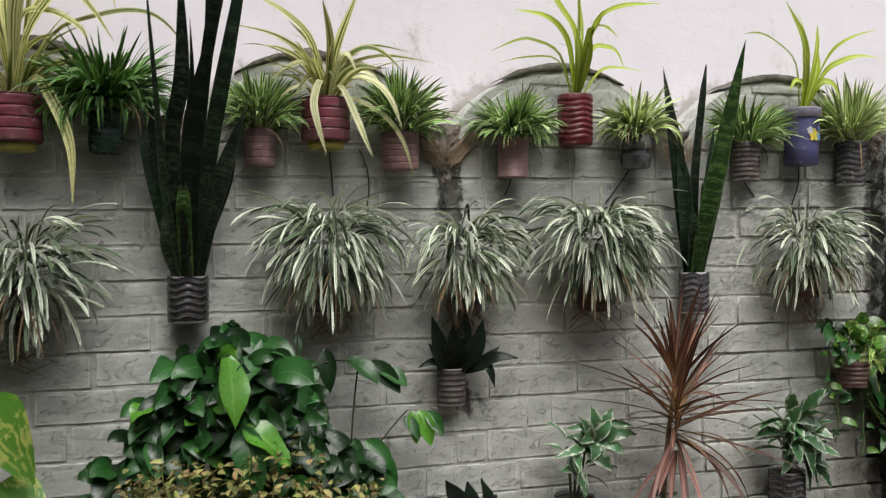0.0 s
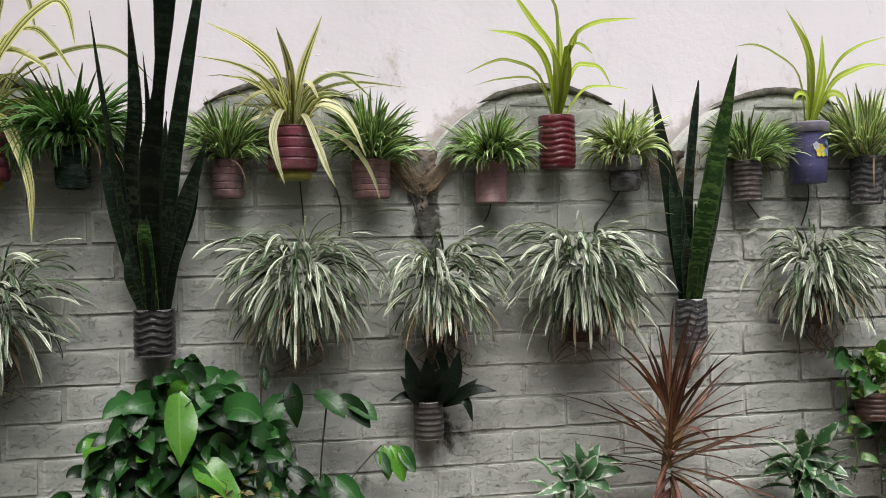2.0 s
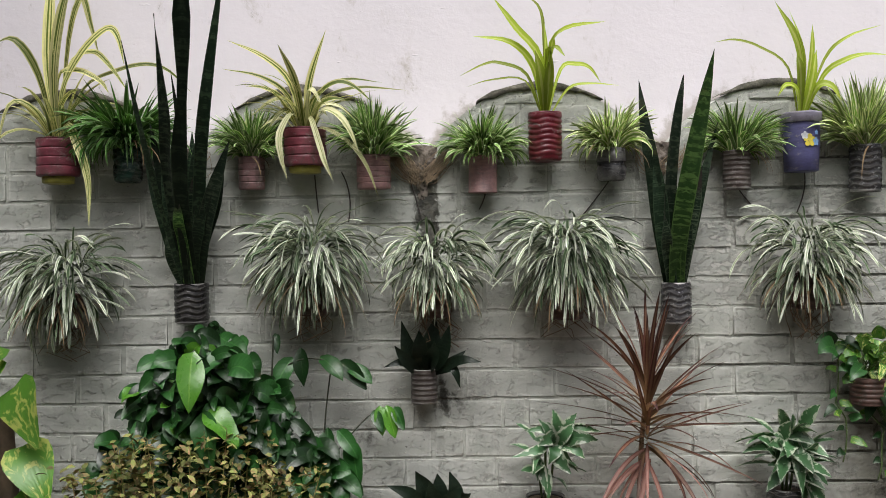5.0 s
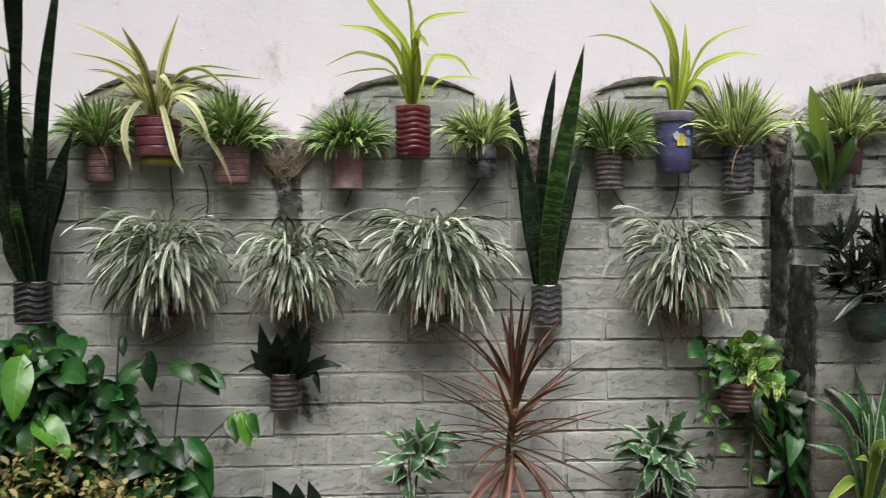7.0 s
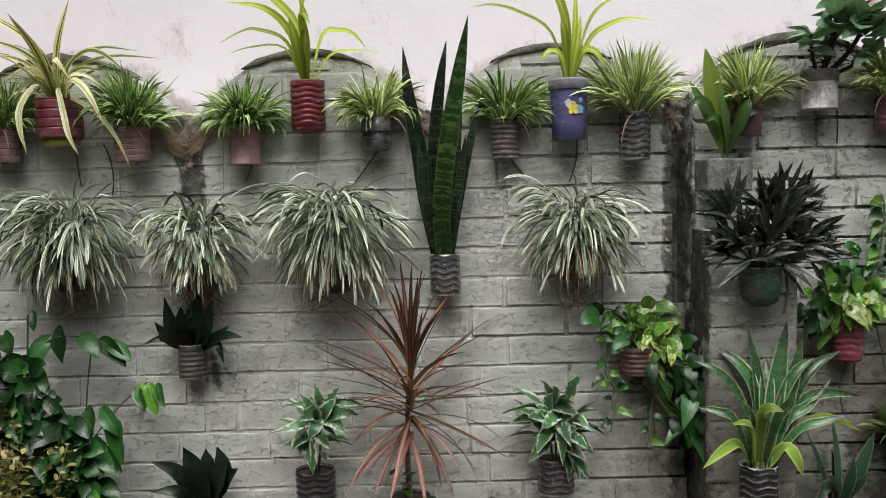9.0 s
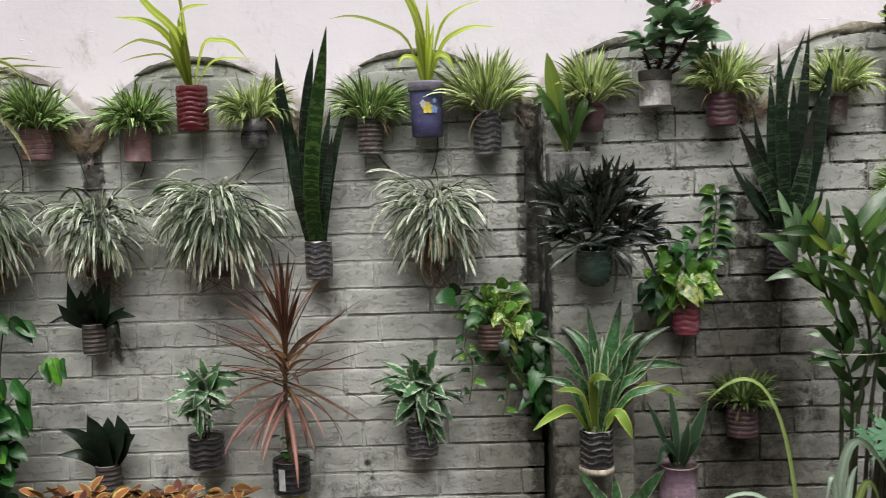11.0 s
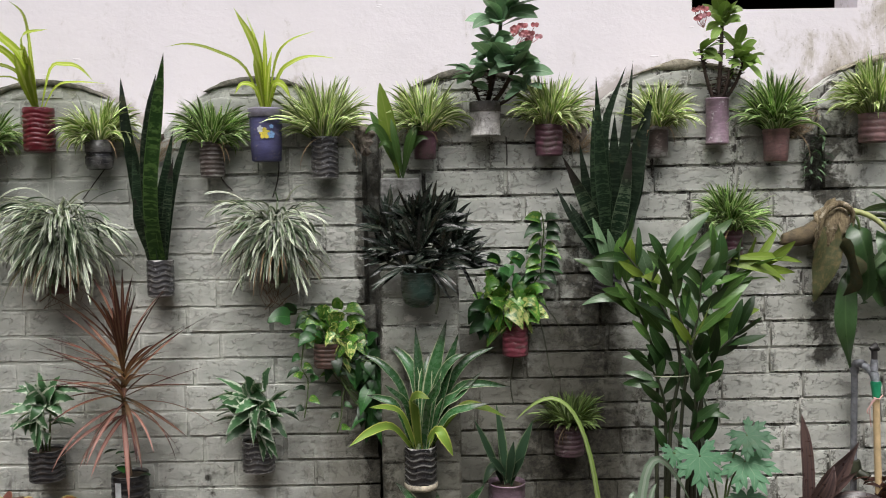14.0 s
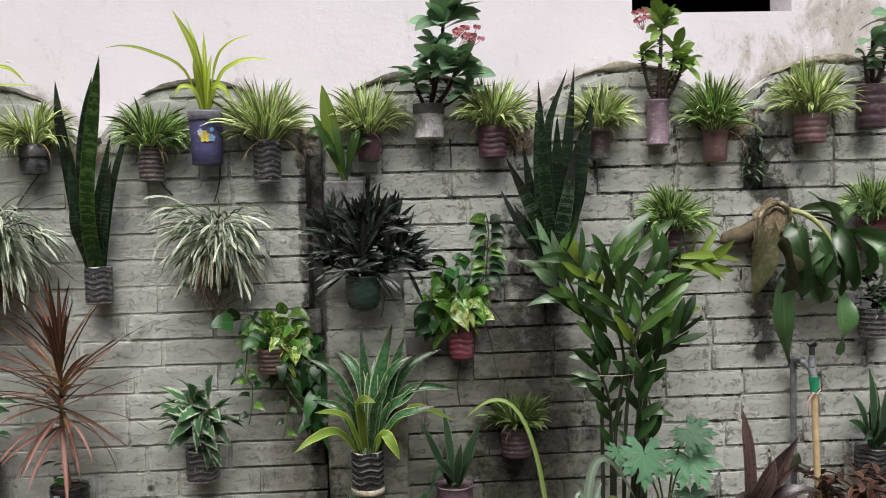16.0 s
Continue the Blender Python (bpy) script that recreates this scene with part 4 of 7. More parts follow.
for c in range(13):
    z0 = 1.182 - (c + 1) * 0.0945
    a = Acc()
    rows = []
    for i in range(5):
        row = []
        for j in range(7):
            u, v = j / 6, i / 4
            e = 0.0025 * noise.noise(Vector((u * 6, v * 3, c * 3.1)))
            row.append((PIER[0] + 0.006 + 0.256 * u + e, -0.1615 + (0.005 if i in (0, 4) or j in (0, 6) else 0.0) + e, z0 + 0.003 + 0.0885 * v + (e if i in (0, 4) else 0)))
        rows.append(row)
    a.grid(rows, lambda i, j: (j / 6, i / 4))
    ob = new("block", a.mesh("block", M_PIER_BLOCK))
    ob.parent = pier_ob
block = Acc()
box(block, 2.305, 2.440, -0.135, 0.004, 1.300, 1.398)
ledge = solid("ledge_block", block, rubble("grey_cement", (0.11, 0.11, 0.105), (0.27, 0.27, 0.26)), "cement block set as a small ledge", "block", "")
bev = ledge.modifiers.new("worn", "BEVEL")
bev.width, bev.segments = 0.006, 2
tagged(ledge, kind="structure")


def spider(acc, c, r, n, length, wide=0.0135, lift=1.0, bend=75, front=-0.01):
    """A dense tuft: upright blades in the middle, arching ones outside, a few that flop over the rim."""
    lean = R.uniform(-10, 10)
    clump = [R.uniform(0, 360) for k in range(9)]
    for i in range(n):
        az = R.uniform(0, 360)
        q = math.sqrt(R.random())
        outer = i % 10 < 5
        az = clump[i % 9] + R.uniform(-26, 26) if i % 3 else az
        el = (R.uniform(44, 80) if outer else R.uniform(64, 96)) * lift + lean * math.cos(radians(az))
        L = length * R.uniform(0.55, 1.12) * (0.90 if outer else 0.98)
        droop = bend * (R.uniform(0.5, 1.75) if outer else R.uniform(0.1, 1.1))
        root = c + Vector((0.7 * r * q * math.cos(radians(az)), 0.7 * r * q * math.sin(radians(az)), -0.012))
        free_leaf(acc, root, az + R.uniform(-40, 40), el, L, wide * R.uniform(0.7, 1.25), droop, "blade", 7, 0.35, R.uniform(-50, 50), power=1.5, front=front)


def spider_pot(x, z0, z1, r, kind, mat, potlabel, label, n=150, length=0.17, leaf=None, ribs=5, wave=0.0, dry=4, lift=1.0, bend=75, waves=4):
    t = thing("potted_spider_plant", (x, -r, z0), label, "potted plant", "spider plants on the wall")
    c = make_pot(t, x, z0, z1, r, kind, mat, ribs, wave, waves, potlabel, tilt=R.uniform(-2, 2))
    acc = Acc()
    spider(acc, c, r, int(n * 2.1), length * 1.06, lift=lift, bend=bend)
    part("foliage", acc, leaf or L_SPIDER, t)
    if dry:
        d = Acc()
        for i in range(dry):
            free_leaf(d, c + Vector((R.uniform(-0.5, 0.5) * r, -0.4 * r, 0)), R.choice((R.uniform(170, 240), R.uniform(-60, 10))), R.uniform(10, 50), length * R.uniform(0.6, 1.0), 0.006, R.uniform(90, 150), "blade", 7)
        part("dry_leaves", d, L_DRY, t, "withered brown blades")
    return t


def lily_turf(x, z, spread, n, pot_z0, pot_mat, label, length=0.27, roots=26, r=0.05):
    """A hanging dome of white-striped blades that hides its pot."""
    t = thing("potted_lily_turf", (x, -r, pot_z0), label, "potted plant", "white-striped grass domes")
    c = make_pot(t, x, pot_z0, pot_z0 + 0.11, r, "rib", pot_mat, 5, 0.0, 4, "")
    c = Vector((x, -r - 0.012, z))
    pale, deep = Acc(), Acc()
    lean = R.uniform(-14, 14)
    for i in range(int(n * 2.1)):
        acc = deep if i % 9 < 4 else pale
        az = R.gauss(270, 52) if R.random() < 0.93 else R.uniform(0, 360)
        q = R.random()
        el = 54 - 88 * q + R.uniform(-20, 20) + lean * math.cos(radians(az))
        flat = abs(math.cos(radians(az)))
        L = length * R.choice((R.uniform(0.42, 0.72), R.uniform(0.5, 0.78), R.uniform(0.70, 0.98))) * (1.0 - 0.20 * q)
        root = c + Vector((0.055 * math.cos(radians(az)) + R.uniform(-0.03, 0.03), 0.03 * math.sin(radians(az)), 0.03 - 0.13 * q + R.uniform(-0.025, 0.025)))
        free_leaf(acc, root, az + R.uniform(-28, 28), el, L * (spread * 0.95 * flat + (1 - flat) * 0.92) * (0.85 if acc is deep else 1.0), 0.0072 * R.uniform(0.7, 1.3), R.uniform(60, 135) * (1.0 - 0.5 * q), "strap", 9, 0.35, R.uniform(-40, 40), power=0.9)
    part("foliage", pale, L_WHITE, t)
    part("inner_foliage", deep, L_TURF_SHADED, t, "shaded green inner blades")
    ro = Acc()
    for i in range(roots):
        a = c + Vector((R.uniform(-0.05, 0.05), R.uniform(-0.03, 0.03), -0.16))
        pts = [a + Vector((R.uniform(-0.012, 0.012) * k, R.uniform(-0.004, 0.004) * k, -0.028 * k)) for k in range(R.randint(3, 6))]
        tube(ro, pts, 0.0011, 4)
    part("root_tuft", ro, M_ROOTS, t, "dry hanging roots")
    d = Acc()
    for i in range(22):
        free_leaf(d, c + Vector((R.uniform(-0.06, 0.06), -0.02, -0.09)), R.uniform(180, 360), R.uniform(-20, 10), length * R.uniform(0.6, 0.95), 0.006, R.uniform(55, 80), "blade", 6)
    part("dry_leaves", d, L_DRY, t, "withered brown blades")
    return t


# ---------------------------------------------------------------- top row: spider plants
TOP = "bushy spider plant in a {} on the wall"
spider_pot(-0.186, 1.463, 1.579, 0.044, "bottle", P_TEAL, "cut dark green drink bottle", TOP.format("cut dark green bottle"), 200, 0.22, L_SPIDER_D, lift=0.72, bend=100)
spider_pot(0.203, 1.435, 1.538, 0.041, "band", P_ROSE, "", TOP.format("faded rose ribbed bottle"), 170, 0.165, L_SPIDER, 5)
spider_pot(0.588, 1.430, 1.537, 0.053, "band", P_PINK, "", TOP.format("dusty pink ribbed bottle"), 190, 0.185, L_SPIDER, 6, 0.0)
spider_pot(0.926, 1.414, 1.531, 0.046, "can", P_PINK, "", TOP.format("dusty pink tin can"), 190, 0.165, L_SPIDER, lift=0.9, bend=85)
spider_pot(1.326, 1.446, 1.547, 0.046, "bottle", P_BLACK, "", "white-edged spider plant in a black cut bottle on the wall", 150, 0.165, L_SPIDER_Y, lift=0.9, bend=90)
spider_pot(1.716, 1.413, 1.535, 0.043, "rib", P_BROWN, "", TOP.format("weathered brown ribbed bottle"), 170, 0.175, L_SPIDER, 7, lift=0.9)
spider_pot(2.109, 1.399, 1.547, 0.048, "rib", P_SILVER, "", "tall lime spider plant in a grey ribbed bottle on the wall", 190, 0.215, L_SPIDER_Y, 7, 0.004, bend=60)
spider_pot(2.457, 1.464, 1.559, 0.043, "taper", P_PLUM, "", "pale spider plant in a small plum pot on the wall", 170, 0.19, L_SPIDER_Y, bend=70)
spider_pot(2.888, 1.468, 1.576, 0.049, "rib", P_PLUM, "", "lime spider plant in a scuffed plum ribbed bottle on the wall", 180, 0.185, L_SPIDER_Y, 5, 0.003)
spider_pot(3.266, 1.458, 1.565, 0.040, "taper", P_BROWN, "", "lime spider plant in a stained brown pot on the wall", 170, 0.17, L_SPIDER_Y)
spider_pot(3.676, 1.438, 1.549, 0.046, "taper", P_PINK, "", "tall spider plant in a worn pink pot on the wall", 190, 0.205, L_SPIDER, bend=65)
spider_pot(4.016, 1.496, 1.597, 0.056, "rib", P_ROSE, "", "lime spider plant in a brown-pink ribbed bottle on the wall", 200, 0.20, L_SPIDER_Y, 4)
spider_pot(3.518, 1.095, 1.205, 0.044, "rib", P_PLUM, "", "pale spider plant in a plum ribbed bottle on the wall", 200, 0.175, L_SPIDER, 5, lift=0.95)
spider_pot(4.245, 1.110, 1.232, 0.056, "rib", P_MAROON, "", "spider plant in a maroon ribbed bottle on the wall", 170, 0.17, L_SPIDER, 4)
spider_pot(2.950, 0.416, 0.533, 0.053, "rib", P_DUSK, "", "low grassy tuft in a plum ribbed bottle on the wall", 230, 0.130, L_TUFT, 6, lift=0.85, bend=60)

# ---------------------------------------------------------------- second row: white-striped domes
LT = "white-striped grass dome drooping over its pot on the wall"
lily_turf(-0.385, 1.205, 1.15, 150, 1.005, P_TERRA, LT, 0.27)
lily_turf(0.385, 1.262, 1.10, 180, 1.040, P_TERRA, LT, 0.285)
lily_turf(0.775, 1.235, 0.95, 140, 1.030, P_TERRA, LT, 0.235)
lily_turf(1.185, 1.262, 1.08, 200, 1.018, P_TERRA, LT, 0.295)
lily_turf(1.930, 1.250, 1.0, 140, 1.042, P_TERRA, LT, 0.265)


# ---------------------------------------------------------------- snake plants
def snake(x, z0, z1, r, rows, pot, potlabel, label, mats, wave=0.004, shape="snake"):
    t = thing("potted_snake_plant", (x, -r, z0), label, "potted plant", "snake plants on the wall")
    c = make_pot(t, x, z0, z1, r, "rib", pot, 6, wave, 5, potlabel)
    for kind, *row in rows:
        path_leaf(t, mats[kind % 3], c, r, row, "neck" if kind == 3 else shape, (R.uniform(-0.35, 0.35), -1, 0.1), 0.34, 0.07, R.uniform(-0.5, 0.5))
    return t


TALL_SNAKE = ((1, 0.0428, -0.33, -0.021, 1.472, 0.004, 1.641, -0.001, 1.919), (3, 0.0566, -0.4, 0.024, 1.469, 0.071, 1.749, 0.103, 2.064), (0, 0.0407, -0.27, 0.069, 1.472, 0.112, 1.707, 0.191, 2.126),
    (1, 0.0499, -0.14, 0.065, 1.302, 0.104, 1.426, 0.159, 1.583), (2, 0.0401, -0.16, 0.005, 1.273, 0.003, 1.335, 0.003, 1.414), (0, 0.0422, -0.11, -0.037, 1.321, -0.059, 1.478, -0.092, 1.635),
    (1, 0.0298, -0.1, -0.039, 1.211, -0.041, 1.258, -0.046, 1.324), (0, 0.0166, -0.26, 0.011, 1.474, 0.024, 1.633, 0.021, 1.776), (0, 0.0539, -0.07, 0.028, 1.336, 0.042, 1.494, 0.053, 1.662),
    (0, 0.0474, -0.07, -0.016, 1.321, -0.023, 1.463, -0.035, 1.608))
TALL_SNAKE_BACK = ((0, 0.0174, -0.38, -0.046, 1.396, -0.061, 1.608, -0.076, 1.837), (0, 0.0414, -0.05, 0.011, 1.32, 0.021, 1.479, 0.019, 1.626), (0, 0.0438, -0.1, -0.048, 1.306, -0.079, 1.432, -0.114, 1.558),
    (0, 0.0439, -0.12, 0.06, 1.271, 0.106, 1.395, 0.136, 1.52), (0, 0.0376, -0.1, -0.025, 1.289, -0.044, 1.415, -0.056, 1.573), (0, 0.0375, -0.12, 0.032, 1.24, 0.058, 1.334, 0.082, 1.443),
    (1, 0.0344, -0.12, 0.018, 1.257, 0.03, 1.366, 0.04, 1.475))
BANDED_SNAKE = ((2, 0.0559, -0.2, 1.519, 1.254, 1.536, 1.419, 1.575, 1.644, 1.606, 1.82), (1, 0.0419, -0.09, 1.5, 1.305, 1.501, 1.472, 1.52, 1.639, 1.543, 1.765), (0, 0.0455, -0.06, 1.469, 1.305, 1.449, 1.473, 1.427, 1.616, 1.412, 1.758),
    (0, 0.0471, -0.07, 1.481, 1.271, 1.468, 1.406, 1.456, 1.532), (1, 0.0365, -0.13, 1.485, 1.221, 1.476, 1.279, 1.469, 1.347), (1, 0.0285, -0.09, 1.56, 1.262, 1.579, 1.38, 1.595, 1.489),
    (0, 0.0405, -0.06, 1.533, 1.271, 1.558, 1.406, 1.587, 1.576), (2, 0.0332, -0.12, 1.514, 1.237, 1.513, 1.304, 1.509, 1.403), (1, 0.037, -0.08, 1.544, 1.22, 1.55, 1.279, 1.56, 1.352), (0, 0.036, -0.06, 1.562, 1.262, 1.597, 1.42, 1.655, 1.625))
DENSE_SNAKE = ((1, 0.0477, -0.18, 3.07, 1.229, 3.047, 1.44, 3.03, 1.721), (0, 0.0368, -0.1, 3.087, 1.227, 3.07, 1.539, 3.145, 1.764), (1, 0.0473, -0.03, 3.115, 1.226, 3.149, 1.482, 3.185, 1.798),
    (0, 0.078, -0.09, 3.131, 1.226, 3.175, 1.421, 3.242, 1.695), (2, 0.0544, -0.1, 3.06, 1.189, 3.001, 1.318, 2.928, 1.464), (1, 0.0295, -0.05, 3.023, 1.15, 2.956, 1.26, 2.911, 1.359),
    (0, 0.0527, -0.08, 3.072, 1.208, 3.046, 1.404, 3.038, 1.628), (1, 0.0603, -0.1, 3.094, 1.208, 3.101, 1.383, 3.107, 1.605), (2, 0.0522, -0.13, 3.108, 1.188, 3.133, 1.324, 3.157, 1.492),
    (1, 0.0293, -0.1, 3.129, 1.148, 3.159, 1.226, 3.194, 1.346))
DENSE_SNAKE_BACK = ((0, 0.0433, -0.04, 3.054, 1.188, 3.018, 1.347, 2.995, 1.515), (0, 0.055, -0.05, 3.104, 1.227, 3.087, 1.404, 3.079, 1.562), (1, 0.0393, -0.05, 3.043, 1.169, 2.995, 1.229, 2.955, 1.309),
    (0, 0.047, -0.08, 3.137, 1.206, 3.181, 1.343, 3.219, 1.479))
snake(0.011, 1.020, 1.145, 0.054, TALL_SNAKE_BACK + TALL_SNAKE, P_PITCH, "dark cut bottle with zigzag ribs", "tall dark snake plant in a black zigzag-ribbed bottle on the wall", (L_SNAKE, L_SNAKE_M, L_SNAKE_G), shape="column")
snake(1.524, 0.999, 1.129, 0.047, BANDED_SNAKE, P_SILVER, "grey bottle with wavy ribs", "banded snake plant in a grey wavy-ribbed bottle on the wall", (L_SNAKE, L_SNAKE_M, L_SNAKE_G), shape="column")
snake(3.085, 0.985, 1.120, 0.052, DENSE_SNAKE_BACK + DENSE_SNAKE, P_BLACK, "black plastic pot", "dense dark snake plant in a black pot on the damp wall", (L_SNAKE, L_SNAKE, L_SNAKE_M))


# ---------------------------------------------------------------- long-leaved plants of the top row
def long_leaved(name, x, z0, z1, r, pot, leaves, leafmat, label, bulge, base=None, potlabel="", ribs=5, wave=0.0, kind="rib"):
    t = thing(name, (x, -r, z0), label, "potted plant")
    c = make_pot(t, x, z0, z1, r, kind, pot, ribs, wave, 4, potlabel)
    if base:
        b = lathe([(r * 0.62, -0.022, 0), (r * 0.74, -0.020, 0), (r * 0.76, -0.002, 0), (r * 0.70, 0.001, 0)], 24)
        part("base", b, base, t, "yellow plastic foot", at=(0, -0.001, 0))
    for row in leaves:
        path_leaf(t, leafmat, c, r, row, "arching", (R.uniform(-0.3, 0.3), -1, 0.5), 0.35, 0.02, R.uniform(-0.4, 0.4), bulge, 0.12)
    return t


YL = "arching yellow-striped plant in a maroon pot with yellow foot"
STRIPED_OLD = ((0.0463, -0.1, -0.386, 1.795, -0.35, 1.993, -0.318, 2.106), (0.0402, -0.08, -0.406, 1.812, -0.396, 1.997, -0.392, 2.144), (0.0276, -0.15, -0.365, 1.741, -0.29, 1.854, -0.208, 1.92, -0.172, 1.897, -0.154, 1.811),
    (0.0203, -0.06, -0.348, 1.908, -0.303, 2.031, -0.282, 1.955, -0.265, 1.857), (0.0201, -0.1, -0.347, 1.812, -0.268, 1.86, -0.214, 1.819, -0.16, 1.736), (0.0185, -0.1, -0.38, 1.781, -0.314, 1.805, -0.243, 1.771, -0.221, 1.735),
    (0.0142, -0.05, -0.309, 1.752, -0.202, 1.806, -0.109, 1.825, -0.045, 1.807, 0.016, 1.745), (0.0273, -0.19, -0.343, 1.637, -0.294, 1.567, -0.257, 1.461, -0.253, 1.322), (0.0244, -0.12, -0.433, 1.794, -0.496, 1.897, -0.572, 1.884),
    (0.0211, -0.15, -0.447, 1.684, -0.507, 1.695, -0.553, 1.53))
STRIPED_UP = ((0.0216, -0.28, 0.371, 1.74, 0.337, 1.838), (0.0222, -0.15, 0.4, 1.753, 0.457, 1.905), (0.0205, -0.14, 0.339, 1.757, 0.265, 1.832, 0.156, 1.883),
    (0.016, -0.08, 0.328, 1.721, 0.243, 1.781, 0.123, 1.808), (0.0143, -0.1, 0.32, 1.704, 0.26, 1.743, 0.194, 1.751), (0.0193, -0.1, 0.415, 1.711, 0.473, 1.757, 0.529, 1.748, 0.594, 1.691),
    (0.013, -0.06, 0.407, 1.713, 0.497, 1.77, 0.626, 1.76), (0.0114, -0.05, 0.414, 1.697, 0.528, 1.746, 0.695, 1.738), (0.0174, -0.12, 0.336, 1.694, 0.291, 1.705, 0.216, 1.651),
    (0.0157, -0.16, 0.349, 1.668, 0.316, 1.664, 0.278, 1.606), (0.0176, -0.12, 0.415, 1.677, 0.464, 1.706, 0.527, 1.696), (0.016, -0.08, 0.362, 1.696, 0.337, 1.761, 0.275, 1.827))
STRIPED_DROOP = ((0.026, -0.24, 0.352, 1.657, 0.325, 1.592, 0.332, 1.523, 0.352, 1.452), (0.0232, -0.2, 0.404, 1.647, 0.439, 1.557, 0.457, 1.501, 0.481, 1.448), (0.0218, -0.16, 0.4, 1.709, 0.42, 1.722, 0.449, 1.67),
    (0.0248, -0.2, 0.44, 1.667, 0.493, 1.649, 0.53, 1.6, 0.559, 1.528), (0.0173, -0.13, 0.438, 1.617, 0.521, 1.569, 0.575, 1.496, 0.608, 1.401), (0.0158, -0.1, 0.432, 1.681, 0.495, 1.678, 0.541, 1.635),
    (0.0141, -0.1, 0.322, 1.642, 0.276, 1.634, 0.232, 1.6))
LILY_LEAVES = ((0.0275, -0.16, 1.102, 1.816, 1.028, 1.905, 0.959, 1.994), (0.0228, -0.13, 1.084, 1.793, 1.013, 1.865, 0.9, 1.884), (0.0149, -0.05, 1.067, 1.775, 0.985, 1.812, 0.935, 1.811, 0.861, 1.78),
    (0.0083, -0.05, 1.061, 1.757, 0.957, 1.762, 0.877, 1.744), (0.0099, -0.1, 1.119, 1.837, 1.108, 1.965, 1.056, 2.019), (0.0188, -0.3, 1.129, 1.829, 1.166, 1.878, 1.272, 1.881),
    (0.0222, -0.25, 1.124, 1.817, 1.139, 1.832, 1.163, 1.794), (0.0151, -0.02, 1.171, 1.792, 1.219, 1.809, 1.264, 1.8, 1.303, 1.755), (0.0101, -0.05, 1.193, 1.731, 1.262, 1.746, 1.354, 1.742),
    (0.0132, -0.1, 1.123, 1.818, 1.119, 1.928), (0.0327, -0.14, 1.106, 1.748, 1.086, 1.837), (0.0295, -0.14, 1.128, 1.747, 1.135, 1.827))
BLUE_LILY_LEAVES = ((0.0272, -0.1, 1.893, 1.829, 1.818, 1.983), (0.0102, -0.1, 1.902, 1.821, 1.859, 1.962), (0.0153, -0.12, 1.923, 1.801, 1.924, 1.904),
    (0.0133, -0.18, 1.854, 1.778, 1.757, 1.834, 1.677, 1.852, 1.607, 1.842), (0.01, -0.18, 1.958, 1.798, 2.012, 1.857, 2.1, 1.885), (0.0187, -0.14, 1.964, 1.753, 2.014, 1.792, 2.077, 1.809, 2.163, 1.802),
    (0.0238, -0.1, 1.895, 1.761, 1.884, 1.822), (0.0221, -0.1, 1.93, 1.744, 1.943, 1.832), (0.0237, -0.12, 1.943, 1.718, 1.98, 1.719, 2.009, 1.671),
    (0.0169, -0.12, 1.884, 1.711, 1.843, 1.724, 1.818, 1.69))
long_leaved("potted_striped_dracaena", -0.398, 1.483, 1.602, 0.064, P_MAROON, STRIPED_OLD, L_YELLOW, YL, 0.03, P_YELLOW, ribs=4, kind="band")
old_striped = bpy.context.scene.objects["potted_striped_dracaena"]
striped = long_leaved("potted_striped_dracaena", 0.376, 1.504, 1.621, 0.066, P_MAROON, STRIPED_UP, L_YELLOW, YL, 0.01, P_YELLOW, ribs=4, kind="band")
for row in STRIPED_DROOP:
    path_leaf(striped, L_CREAM, Vector((0.376, -0.066, 1.613)), 0.066, (row[0] * 0.78, *row[1:]), "arching", (R.uniform(-0.2, 0.2), -1, 0.6), 0.30, 0.02, R.uniform(-0.3, 0.3), 0.05)
for home, x, z, r in ((old_striped, -0.398, 1.592, 0.064), (striped, 0.376, 1.613, 0.066)):
    for k in range(22):
        free_part(home, L_YELLOW, Vector((x + R.uniform(-0.4, 0.4) * r, -r + R.uniform(-0.3, 0.3) * r, z - 0.01)), R.uniform(150, 390), R.uniform(40, 80), R.uniform(0.15, 0.30), R.uniform(0.010, 0.017), R.uniform(40, 110), "blade", 8, 0.35, R.uniform(-30, 30), power=1.4)
long_leaved("potted_lily", 1.122, 1.509, 1.660, 0.053, P_RED, LILY_LEAVES, L_LIME, "lime-green lily with arching leaves in a crimson wavy bottle", 0.02, ribs=8, wave=0.003)
blue = long_leaved("potted_lily", 1.909, 1.465, 1.645, 0.059, P_BLUE, BLUE_LILY_LEAVES, L_LIME, "lime-green lily in a violet-blue pot with painted flowers", 0.02, kind="taper")


rim = lathe([(0.0585, 0.150, 0), (0.0605, 0.152, 0), (0.0612, 0.176, 0), (0.0605, 0.181, 0), (0.0570, 0.181, 0), (0.0570, 0.150, 0)], 30)
part("rim", rim, pot_paint("dusty_lavender_paint", (0.30, 0.28, 0.36), wear=0.3, dirt=0.2), blue, "dusty faded lavender rim", at=(0, -0.001, 0))


